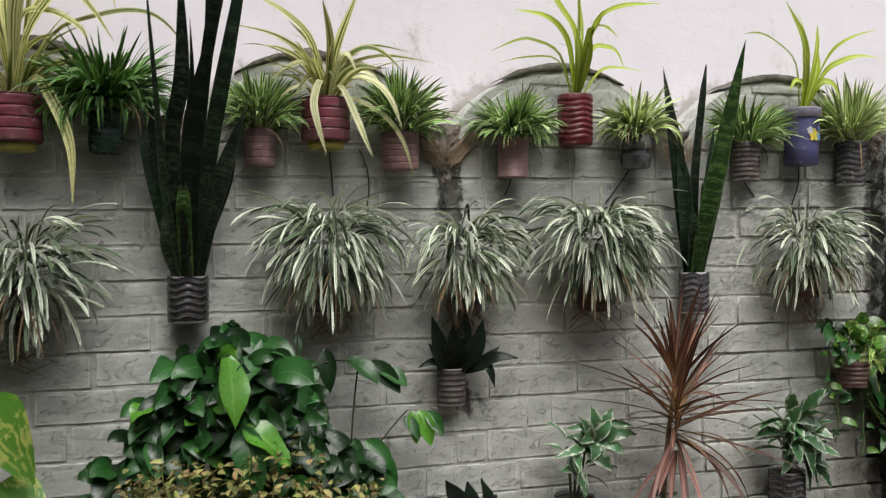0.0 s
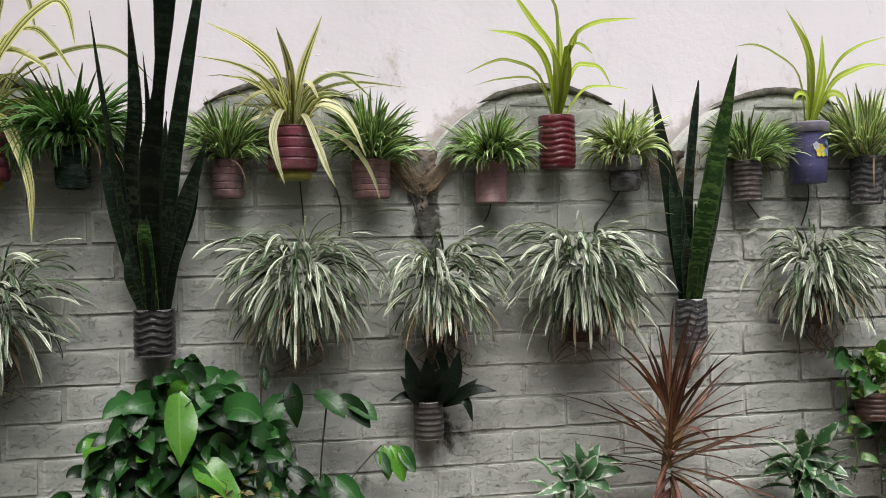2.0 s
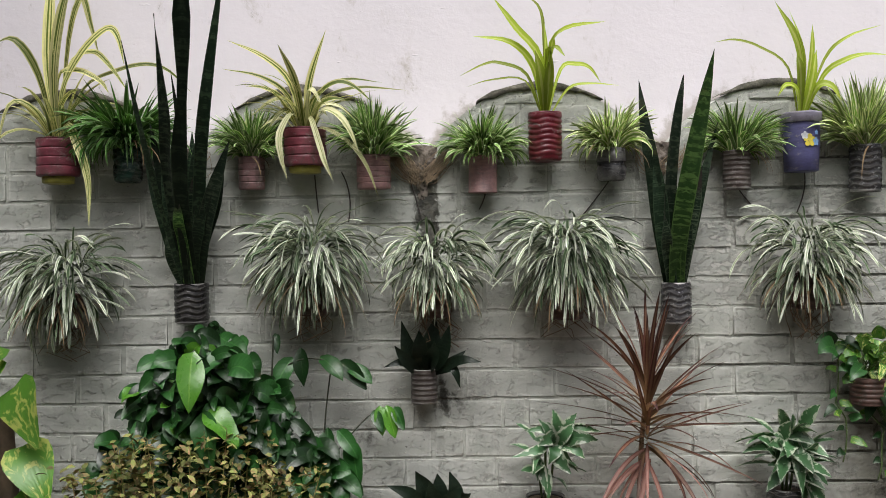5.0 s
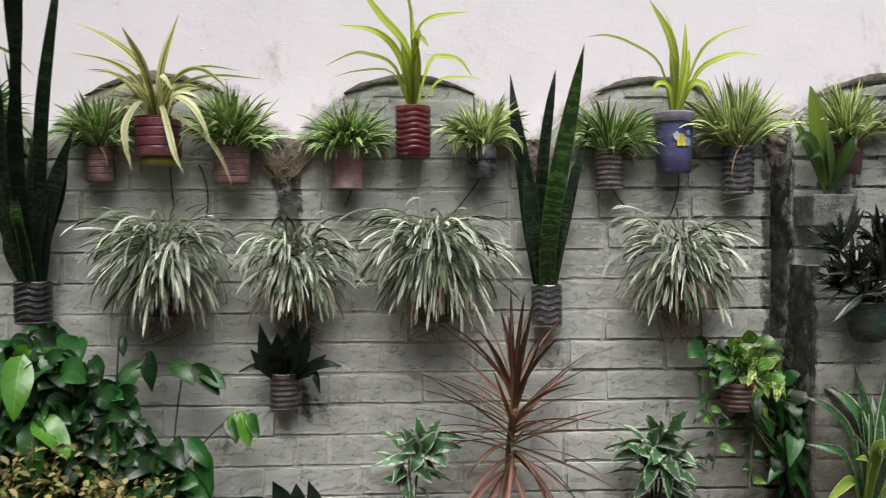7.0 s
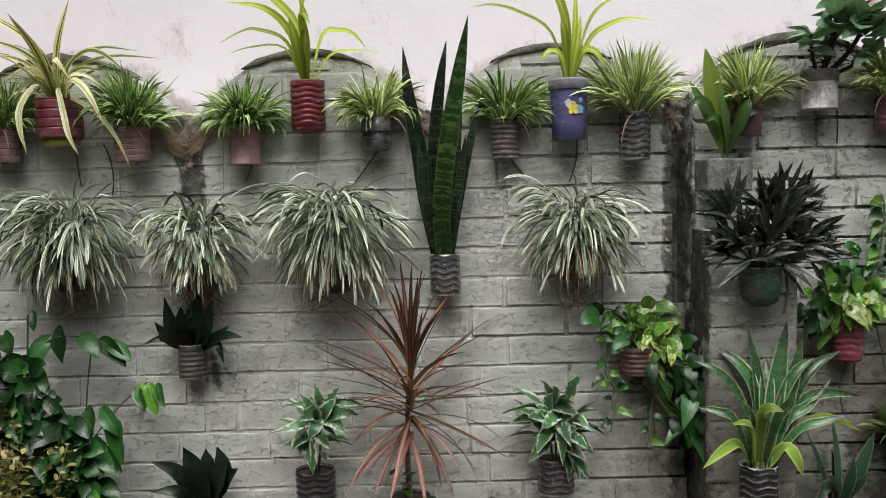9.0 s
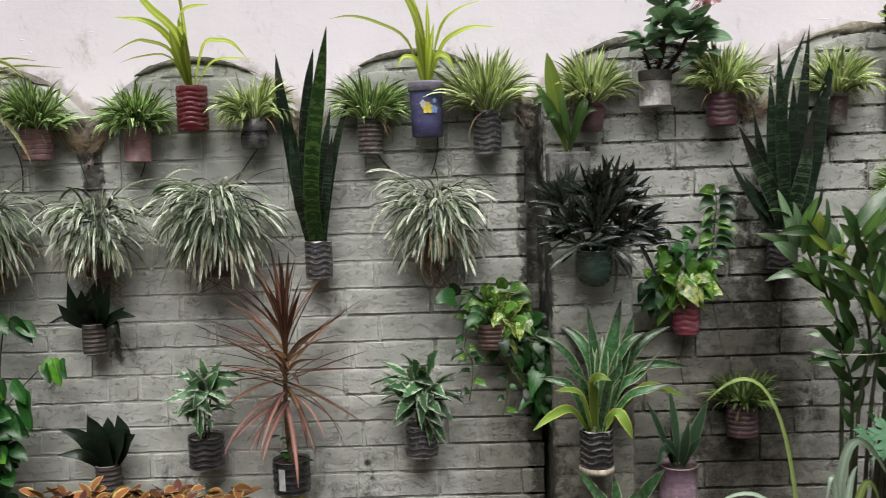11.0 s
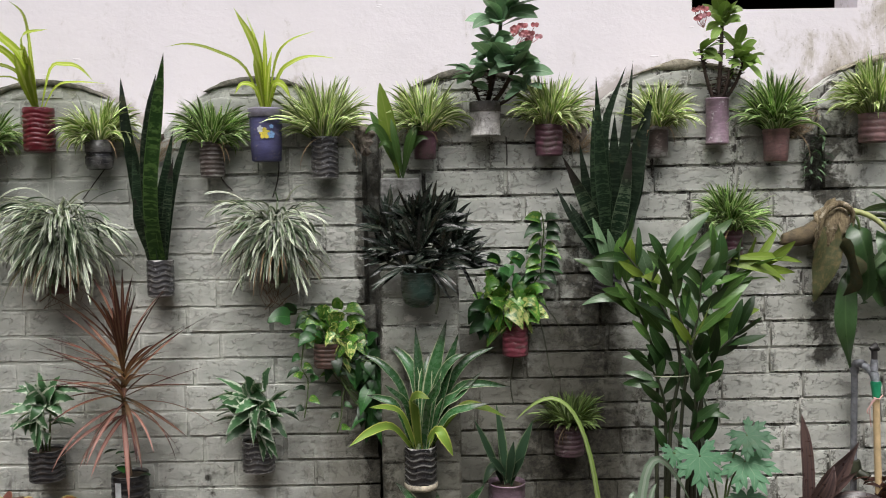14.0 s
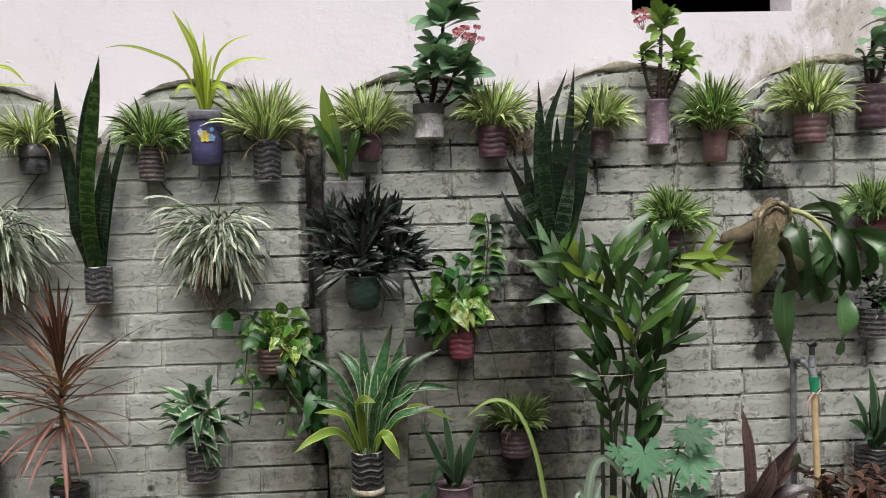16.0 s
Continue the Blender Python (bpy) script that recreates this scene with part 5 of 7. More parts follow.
def painted_flower(parent, cx, cz, r, ang, dz, size, mat, mid, label):
    """Five petals painted on the pot's curved front."""
    acc = Acc()
    for m in range(6):
        px, pz = (0, 0) if m == 5 else (size * math.cos(m * 1.2566 + 0.3), size * math.sin(m * 1.2566 + 0.3))
        rr = size * (0.45 if m == 5 else 0.62)
        ring = []
        off = 0.0028 if m == 5 else 0.0016 + 0.0002 * m
        for j in range(12):
            a, z = ang + (px + rr * math.cos(j * math.pi / 6)) / r, dz + pz + rr * math.sin(j * math.pi / 6)
            rz = r * (0.89 + 0.07 * (z / 0.18)) + off
            ring.append((rz * math.sin(a), -rz * math.cos(a), z))
        c = ang + px / r
        zc = dz + pz
        rz = r * (0.89 + 0.07 * (zc / 0.18)) + off
        acc.fan(ring, (rz * math.sin(c), -rz * math.cos(c), zc))
    part("painted_flower", acc, mat, parent, label, at=(0, -0.001, 0))


PF_Y = plain("yellow_flower_paint", (0.62, 0.52, 0.07), 0.5)
PF_W = plain("white_flower_paint", (0.60, 0.62, 0.66), 0.5)
PF_B = plain("blue_flower_paint", (0.20, 0.36, 0.62), 0.5)
painted_flower(blue, 1.909, 1.465, 0.059, 0.10, 0.092, 0.0125, PF_Y, None, "yellow painted flower")
painted_flower(blue, 1.909, 1.465, 0.059, -0.16, 0.107, 0.0075, PF_W, None, "white painted flower")
painted_flower(blue, 1.909, 1.465, 0.059, 0.50, 0.088, 0.0085, PF_B, None, "pale blue painted flower")
painted_flower(blue, 1.909, 1.465, 0.059, 0.52, 0.116, 0.0050, PF_B, None, "small blue painted flower")

# broad-leaved plant on the ledge block
t = thing("bird_nest_fern", (2.373, -0.075, 1.399), "young broad-leaved fern growing on a cement ledge", "plant")
for tx, tz, w, out, rs in ((2.308, 1.722, 0.057, 0.03, 0.0), (2.462, 1.662, 0.030, 0.03, 0.02), (2.256, 1.55, 0.030, 0.04, 0.16), (2.43, 1.57, 0.034, 0.06, 0.05), (2.345, 1.60, 0.026, 0.05, 0.0), (2.30, 1.50, 0.022, 0.05, 0.12), (2.47, 1.53, 0.025, 0.02, 0.10), (2.27, 1.63, 0.035, 0.0, 0.03)):
    leaf_part(t, L_PALM_Y if w > 0.05 else L_PALM, (2.373 + R.uniform(-0.012, 0.012), -0.075, 1.397), (tx, -0.075 - out, tz), w, rs, out, "spoon", (R.uniform(-0.3, 0.3), -1, 0.2), 10, 0.25, 0.02)


# ---------------------------------------------------------------- crown of thorns
def crown_of_thorns(x, z0, z1, r, kind, pot, label, stems, flowers, leafmat, ribs=5):
    t = thing("potted_crown_of_thorns", (x, -r, z0), label, "potted plant", "crown-of-thorns plants")
    c = make_pot(t, x, z0, z1, r, kind, pot, ribs, 0.0)
    for (sx, sz, out, rad, nl, ll) in stems:
        top = Vector((sx, c.y - out, sz))
        pts = bezier(c + Vector((0, 0, -0.02)), (c + top) / 2 + Vector(((sx - x) * 0.35, -0.01, -0.02)), top, 7)
        st = Acc()
        tube(st, pts, [rad * (1 - 0.35 * i / 7) for i in range(8)], 8)
        for i in range(64):
            p = pts[R.randint(0, 6)].lerp(pts[-1], 0.0) + Vector((0, 0, R.uniform(0, 0.02)))
            a = R.uniform(0, 6.28)
            q = Vector((math.cos(a), math.sin(a), 0.2))
            tube(st, [p + q * rad * 0.8, p + q * (rad + 0.013)], [0.0024, 0.0003], 4)
        part("stem", st, M_BARK, t, "thorny brown stem")
        for i in range(nl):
            az = 360 * i / nl * 1.618 + R.uniform(-20, 20)
            p = top + Vector((0, 0, -R.uniform(0, 0.05)))
            if i % 2:
                facing(t, leafmat, p, R.uniform(-30, 210), ll * R.uniform(0.6, 0.95), ll * 0.30, "spoon", 0.6, 0.35, 0.2)
                continue
            free_part(t, leafmat, p, az if math.sin(radians(az)) < 0.4 else az + 180, R.uniform(5, 65), ll * R.uniform(0.75, 1.15), ll * 0.42, R.uniform(15, 60), "spoon", 6, 0.2, R.uniform(-20, 20))
    for fx, fz, n, sp in flowers:
        for i in range(n):
            p = Vector((fx + R.uniform(-sp, sp), c.y - 0.10 + R.uniform(-0.02, 0.02), fz + R.uniform(-sp, sp)))
            acc = Acc()
            for s in (-1, 1):
                ring = [p + Vector((s * 0.006 + 0.0075 * math.cos(q), -0.003 - 0.003 * math.cos(q * 2) * s, 0.0085 * math.sin(q))) for q in [j * math.pi / 5 for j in range(10)]]
                acc.fan(ring, p + Vector((s * 0.004, -0.001, 0)))
            tube(acc, bezier(p + Vector((0, 0.002, 0)), p + Vector((0.0, 0.01, -0.02)), Vector((fx + (x - fx) * 0.35, c.y - 0.03, fz - 0.035)), 4), 0.0011, 4)
            part("flower", acc, R.choice((M_PETAL, M_PETAL, M_PETAL_P)), t, "small rose-red flower")
    return t


crown_of_thorns(2.668, 1.539, 1.656, 0.053, "can", P_WHITE, "flowering crown of thorns in a chipped white tin on the wall",
                ((2.725, 1.955, 0.04, 0.009, 16, 0.145), (2.765, 1.785, 0.08, 0.009, 20, 0.145), (2.690, 1.79, 0.07, 0.008, 14, 0.135), (2.62, 1.76, 0.05, 0.007, 12, 0.095), (2.70, 1.86, 0.05, 0.008, 14, 0.095), (2.80, 1.72, 0.06, 0.007, 10, 0.09)), ((2.824, 1.872, 10, 0.034), (2.778, 1.893, 5, 0.016)), L_EUPH)
ct = bpy.context.scene.objects["potted_crown_of_thorns"]
ring = lathe([(0.0535, 0.084, 0), (0.0545, 0.086, 0), (0.0547, 0.112, 0), (0.0540, 0.118, 0), (0.0515, 0.1185, 0), (0.0505, 0.100, 0)], 30)
part("rim_band", ring, pot_paint("rusted_rim", (0.16, 0.145, 0.14), (0.45, 0.43, 0.41), 0.6, 0.6, 0.6), ct, "dark rusted rim band", at=(0, -0.001, 0))
crown_of_thorns(3.474, 1.500, 1.659, 0.040, "can", P_MAUVE, "leggy crown of thorns in a tall mauve can on the wall",
                ((3.482, 1.935, 0.03, 0.0085, 16, 0.105), (3.408, 1.835, 0.04, 0.0075, 10, 0.085), (3.530, 1.835, 0.03, 0.0075, 12, 0.090), (3.50, 1.75, 0.05, 0.006, 3, 0.06), (3.555, 1.78, 0.02, 0.007, 9, 0.085)), ((3.390, 1.932, 7, 0.022),), L_EUPH_Y)
crown_of_thorns(4.243, 1.541, 1.696, 0.053, "rib", P_DUSK, "crown of thorns in a dull plum ribbed bottle on the wall",
                ((4.225, 1.87, 0.04, 0.010, 9, 0.12), (4.30, 1.93, 0.03, 0.010, 9, 0.12), (4.19, 1.79, 0.05, 0.009, 7, 0.09)), (), L_EUPH, 4)


# ---------------------------------------------------------------- dwarf dark rosettes
def dark_rosette(x, z0, z1, r, label, pot, rows):
    t = thing("potted_dwarf_snake_plant", (x, -r, z0), label, "potted plant", "dark dwarf rosettes")
    c = make_pot(t, x, z0, z1, r, "rib", pot, 6, 0.0)
    for row in rows:
        path_leaf(t, L_DARKAG, c, r, row, "lance", (R.uniform(-0.3, 0.3), -1, 0.4), 0.35, 0.05, R.uniform(-0.4, 0.4))
    return t


ROSETTE_A = ((0.0539, -0.08, 0.695, 0.918, 0.669, 1.02), (0.0654, -0.07, 0.757, 0.945, 0.772, 1.027), (0.0499, -0.09, 0.795, 0.926, 0.817, 1.007),
    (0.0382, -0.12, 0.683, 0.899, 0.649, 0.949), (0.0249, -0.12, 0.672, 0.895, 0.616, 0.884), (0.0325, -0.12, 0.846, 0.898, 0.912, 0.897),
    (0.0288, -0.1, 0.825, 0.873, 0.848, 0.814), (0.0536, -0.1, 0.728, 0.929, 0.724, 0.994), (0.0307, -0.09, 0.82, 0.892, 0.866, 0.928),
    (0.0497, -0.12, 0.765, 0.91, 0.773, 0.96))
ROSETTE_B = ((0.0483, -0.12, 0.702, 0.476, 0.621, 0.521), (0.0407, -0.12, 0.698, 0.421, 0.611, 0.429), (0.07, -0.08, 0.741, 0.481, 0.706, 0.555),
    (0.0623, -0.07, 0.779, 0.472, 0.773, 0.544), (0.0622, -0.08, 0.823, 0.473, 0.811, 0.552), (0.0504, -0.1, 0.833, 0.456, 0.876, 0.489),
    (0.0697, -0.11, 0.767, 0.459, 0.75, 0.528), (0.0697, -0.11, 0.805, 0.448, 0.848, 0.51))
dark_rosette(0.735, 0.760, 0.868, 0.042, "dark dwarf snake plant rosette in a dark brown ribbed bottle", P_SOOT, ROSETTE_A)
dark_rosette(0.753, 0.255, 0.372, 0.044, "dark dwarf snake plant rosette in a sooty ribbed bottle", P_SOOT, ROSETTE_B)

# ---------------------------------------------------------------- rhoeo in a round green pot on the pier
t = thing("potted_oyster_plant", (2.432, -0.215, 0.966), "bushy dark purple-green oyster plant in a round green pot", "potted plant")
c = make_pot(t, 2.432, 0.966, 1.085, 0.060, "bowl", P_GREEN, stand=-0.216)
for dx, dz, n in ((-0.12, 0.17, 22), (-0.016, 0.19, 24), (0.055, 0.19, 22), (0.12, 0.165, 22), (-0.08, 0.085, 24), (0.0, 0.085, 26), (0.094, 0.065, 24), (0.155, 0.085, 20), (0.18, 0.03, 16), (-0.12, 0.045, 18), (0.03, 0.13, 22), (-0.05, 0.03, 12), (0.05, 0.025, 12)):
    heart = c + Vector((dx * 0.8, -0.055 + 0.05 * abs(dx) / 0.15, dz * 0.9))
    stalk = Acc()
    tube(stalk, bezier(c + Vector((dx * 0.15, 0, -0.02)), c + Vector((dx * 0.3, -0.02, dz * 0.6)), heart, 6), 0.005, 6)
    part("stem", stalk, M_CANE, t)
    out = math.degrees(math.atan2(dz - 0.02, dx))
    for k in range(n):
        ang = R.choice((out + R.uniform(-70, 70), out + R.uniform(-70, 70), R.uniform(-20, 200)))
        L = R.uniform(0.085, 0.145)
        facing(t, R.choice((L_RHOEO, L_RHOEO, L_RHOEO_P)), heart + Vector((0, R.uniform(-0.01, 0.02), R.uniform(-0.012, 0.012))), ang, L * R.uniform(0.85, 1.15), R.uniform(0.013, 0.020), "lance", R.uniform(0.1, 1.2), -0.06, 0.45, 0.02)
st = Acc()
tube(st, bezier(c + Vector((0.06, -0.03, 0)), c + Vector((0.075, -0.03, -0.06)), c + Vector((0.055, -0.03, -0.13)), 6), 0.004, 6)
part("stem", st, M_CANE, t, "bare hanging stem")


# ---------------------------------------------------------------- pothos
def pothos(x, z0, z1, r, pot, label, groups, vines, ribs=5, wave=0.0):
    """groups: middle, half sizes, count, leaf paints and leaf length; vines: places along the wall, leaf count and length."""
    t = thing("potted_pothos", (x, -r, z0), label, "potted plant", "pothos on the wall")
    make_pot(t, x, z0, z1, r, "rib", pot, ribs, wave)
    for cx, cz, hx, hz, n, mats, size in groups:
        for i in range(n):
            a, d = R.uniform(0, 6.283), math.sqrt(R.random())
            p = Vector((cx + hx * d * math.cos(a), -0.035 - 0.10 * (1 - d) * R.uniform(0.6, 1) - 0.02 * R.random(), cz + hz * d * math.sin(a)))
            if i % 4 == 0 or math.hypot(p.x - x, p.z - z1) < 0.09:
                stalk = Acc()
                tube(stalk, bezier((x + 0.02 * math.cos(a), -r, z1), (x + 0.4 * (p.x - x), p.y, p.z + 0.03), p, 5), 0.0016, 4)
                part("stalk", stalk, M_STEM, t)
            L = size * R.uniform(0.65, 1.2)
            out = math.degrees(math.atan2(p.z - z1, p.x - x))
            facing(t, R.choice(mats), p, R.choice((out + R.uniform(-60, 60), out + R.uniform(-60, 60), R.uniform(-140, -40))), L, L * R.uniform(0.62, 0.85), "heart", 0.5, 0.45, R.uniform(0.1, 0.4), 0.06)
    for pts, n, s, mats in vines:
        full = []
        chain = [Vector((x, -r - 0.03, z1 - 0.01))] + [Vector((px, -r * 0.6 - 0.012 * k, pz)) for k, (px, pz) in enumerate(pts)]
        for i in range(len(chain) - 1):
            full += bezier(chain[i], (chain[i] + chain[i + 1]) / 2 + Vector((R.uniform(-0.014, 0.014), -0.01, 0.008)), chain[i + 1], 4)[(1 if i else 0):]
        v = Acc()
        tube(v, full, 0.0024, 5)
        part("vine", v, M_STEM if n else M_CANE, t)
        for i in range(n):
            p = full[int((0.25 + 0.75 * (i + 0.5) / n) * (len(full) - 1))]
            side = 1 if i % 2 else -1
            facing(t, R.choice(mats), p + Vector((0.01 * side, -0.006, 0)), (8 if side > 0 else 172) + R.uniform(-40, 25) * side, s * R.uniform(0.75, 1.2), s * R.uniform(0.50, 0.70), "heart", 0.6, 0.45, 0.3, 0.05)
    return t


GOLDEN, DEEP = (L_POTHOS, L_POTHOS, L_POTHOS_V), (L_SHRUB, L_SHRUB, L_POTHOS)
pothos(2.110, 0.743, 0.830, 0.055, P_TERRA, "trailing golden pothos in a rusty ribbed pot on the wall",
       ((2.145, 0.890, 0.055, 0.065, 24, GOLDEN, 0.066), (2.185, 0.835, 0.055, 0.045, 12, GOLDEN, 0.054), (2.265, 0.760, 0.06, 0.085, 26, (L_SHRUB,), 0.060), (2.272, 0.680, 0.060, 0.12, 38, (L_SHRUB,), 0.064), (2.275, 0.60, 0.045, 0.07, 14, (L_SHRUB,), 0.060), (2.07, 0.86, 0.03, 0.04, 6, DEEP, 0.05), (2.12, 0.80, 0.05, 0.035, 11, DEEP, 0.058), (2.215, 0.80, 0.05, 0.06, 14, (L_SHRUB,), 0.066), (1.985, 0.925, 0.008, 0.008, 2, (L_SHRUB,), 0.070)),
       ((((2.06, 0.93), (2.030, 0.945), (1.995, 0.945)), 3, 0.06, DEEP), (((2.047, 0.941), (2.023, 0.880), (2.010, 0.748), (2.035, 0.703), (2.021, 0.570)), 15, 0.040, (L_POTHOS, L_SHRUB)), (((2.110, 0.727), (2.164, 0.663), (2.150, 0.59), (2.133, 0.512)), 6, 0.036, DEEP), (((2.23, 0.70), (2.26, 0.60), (2.25, 0.56)), 7, 0.06, DEEP)))
pothos(2.763, 0.770, 0.904, 0.046, P_MAROON, "golden pothos with a climbing shoot in a maroon wavy bottle",
       ((2.745, 0.955, 0.095, 0.065, 40, GOLDEN, 0.064), (2.735, 1.06, 0.075, 0.06, 16, (L_SHRUB, L_POTHOS), 0.066), (2.665, 0.95, 0.05, 0.06, 11, (L_SHRUB,), 0.064)),
       ((((2.82, 0.98), (2.855, 1.06), (2.862, 1.16), (2.855, 1.28)), 22, 0.060, DEEP), (((2.86, 0.99), (2.88, 0.93), (2.93, 0.84)), 0, 0.05, DEEP), (((2.75, 0.70), (2.755, 0.60)), 0, 0.05, DEEP), (((2.85, 0.90), (2.88, 0.75), (2.90, 0.68)), 0, 0.05, DEEP)), 6, 0.003)


# ---------------------------------------------------------------- agaves and aloes
def agave(x, y, z0, z1, r, pot, label, tips, kind="rib", width=0.045, leafs=(L_AGAVE, L_AGAVE_Y), shape="agave", name="potted_agave"):
    t = thing(name, (x, y, z0), label, "potted plant")
    c = make_pot(t, x, z0, z1, r, kind, pot, 6, 0.003, 5, stand=y) if pot else Vector((x, y, z1))
    for tx, tz, out, rs, k, m in tips:
        root = c + Vector((0.25 * r * (1 if tx > x else -1) * R.random(), R.uniform(-0.3, 0.3) * r, R.uniform(0.0, 0.02)))
        leaf_part(t, leafs[m], root, (tx, c.y - out, tz), width * k, rs, out * 0.45, shape, (0.35 * (1 if tx < x else -1), -1, 0.7), 12, 0.45, 0.02, R.uniform(-0.5, 0.5))
    return t


t = thing("potted_agave", (2.429, -0.215, 0.359), "yellow-edged agave in a black wavy-ribbed bottle on the pier", "potted plant")
make_pot(t, 2.429, 0.359, 0.503, 0.055, "rib", P_JET, 6, 0.004, 5, stand=-0.215)
crust = lathe([(0.046, -0.002, 0), (0.054, 0.000, 0), (0.0565, 0.010, 0), (0.0560, 0.020, 0), (0.0520, 0.024, 0)], 26)
part("crust", crust, plain("mud_crust", (0.46, 0.41, 0.32), 0.9, vary=0.5, scale=50, bump=0.8), t, "pale dried mud round the foot", at=(0, 0, 0))
AGAVE_UP = ((0.0548, -0.16, 2.429, 0.72, 2.417, 0.891), (0.0837, -0.18, 2.474, 0.703, 2.524, 0.92), (0.0653, -0.2, 2.509, 0.704, 2.562, 0.876),
    (0.0625, -0.14, 2.417, 0.693, 2.379, 0.787, 2.309, 0.84), (0.0472, -0.2, 2.371, 0.686, 2.308, 0.773, 2.242, 0.81), (0.0491, -0.18, 2.528, 0.693, 2.593, 0.786, 2.682, 0.825),
    (0.049, -0.2, 2.544, 0.675, 2.622, 0.709, 2.735, 0.692), (0.0401, -0.2, 2.352, 0.635, 2.304, 0.662, 2.251, 0.672), (0.0693, -0.17, 2.45, 0.702, 2.465, 0.809),
    (0.0506, -0.22, 2.501, 0.632, 2.564, 0.677, 2.637, 0.75), (0.0469, -0.22, 2.484, 0.688, 2.534, 0.782, 2.591, 0.814))
AGAVE_LOW = ((1, 0.0529, -0.32, 2.414, 0.648, 2.427, 0.689, 2.464, 0.683), (1, 0.0361, -0.43, 2.373, 0.626, 2.33, 0.67, 2.279, 0.683), (1, 0.0434, -0.4, 2.338, 0.587, 2.27, 0.586, 2.211, 0.553),
    (1, 0.0519, -0.27, 2.486, 0.562, 2.511, 0.537, 2.537, 0.481), (1, 0.0412, -0.25, 2.56, 0.631, 2.63, 0.64, 2.717, 0.601), (0, 0.0391, -0.28, 2.522, 0.611, 2.59, 0.642, 2.662, 0.657),
    (0, 0.0388, -0.32, 2.387, 0.646, 2.348, 0.7, 2.321, 0.73), (0, 0.046, -0.3, 2.459, 0.642, 2.486, 0.702, 2.5, 0.747))
for width, *row in AGAVE_UP:
    row = [width * 0.66] + row
    path_leaf(t, L_AGAVE, Vector((2.429, -0.215, 0.50)), 0.05, row, "agave", (2.0 * (2.43 - row[-2]), -1, 0.5), 0.85, 0.02, R.uniform(-0.2, 0.2))
for kind, width, *row in AGAVE_LOW:
    row = [width * 0.70] + row
    path_leaf(t, (L_AGAVE, L_AGAVE_Y)[kind], Vector((2.429, -0.215, 0.50)), 0.05, row, "agave", (1.0 * (2.43 - row[-2]), -1, 0.9), 0.60, 0.03, R.uniform(-0.2, 0.2), 0.03)
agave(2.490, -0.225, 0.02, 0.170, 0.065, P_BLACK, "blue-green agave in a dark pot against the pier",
      ((2.345, 0.395, 0.04, 0.03, 0.9, 0), (2.405, 0.345, 0.08, 0.02, 0.9, 0), (2.640, 0.380, 0.04, 0.03, 0.9, 0), (2.555, 0.33, 0.08, 0.03, 1.0, 0), (2.48, 0.35, 0.0, 0.02, 0.9, 0), (2.33, 0.27, 0.10, 0.06, 0.9, 0), (2.68, 0.27, 0.08, 0.07, 0.9, 0)))
agave(2.726, -0.072, 0.195, 0.330, 0.066, P_MAUVE, "upright aloe with stiff dark leaves in a mauve can",
      ((2.690, 0.612, 0.03, 0.0, 0.9, 0), (2.818, 0.558, 0.04, 0.0, 1.1, 0), (2.612, 0.562, 0.04, 0.0, 0.9, 0), (2.748, 0.490, 0.06, 0.0, 0.9, 0), (2.640, 0.330, 0.05, 0.12, 0.9, 0), (2.700, 0.50, 0.01, 0.0, 0.9, 0), (2.785, 0.44, 0.07, 0.0, 0.9, 0), (2.66, 0.44, 0.07, 0.02, 0.8, 0)), "can", 0.040, (L_ALOE, L_ALOE), name="potted_aloe")
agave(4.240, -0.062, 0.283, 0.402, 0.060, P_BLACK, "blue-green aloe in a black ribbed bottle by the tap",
      ((4.205, 0.70, 0.04, 0.02, 1.0, 0), (4.285, 0.66, 0.04, 0.02, 1.0, 0), (4.135, 0.61, 0.06, 0.03, 1.0, 0), (4.34, 0.60, 0.06, 0.03, 1.0, 0), (4.11, 0.52, 0.08, 0.05, 0.9, 0), (4.36, 0.50, 0.08, 0.05, 0.9, 0), (4.20, 0.56, 0.10, 0.02, 1.0, 0), (4.27, 0.54, 0.10, 0.02, 1.0, 0), (4.15, 0.45, 0.10, 0.07, 0.8, 0), (4.24, 0.64, 0.02, 0.0, 1.0, 0)), "rib", 0.040, (L_ALOE, L_ALOE), name="potted_aloe")

# dark leafy plant in a grey pot beside the mounted fern
t = thing("potted_dark_herb", (4.250, -0.060, 0.800), "dark leafy herb in a grey slotted pot on the wall", "potted plant")
c = make_pot(t, 4.250, 0.800, 0.905, 0.058, "rib", P_SILVER, 5)
for i in range(46):
    az = R.uniform(160, 380)
    free_part(t, L_RHOEO if i % 3 else L_SHRUB, c + Vector((R.uniform(-0.06, 0.06), R.uniform(-0.05, 0.0), R.uniform(0, 0.16))), az, R.uniform(-10, 60), R.uniform(0.05, 0.10), 0.026, R.uniform(10, 60), "lance", 5, 0.2, R.uniform(-30, 30))


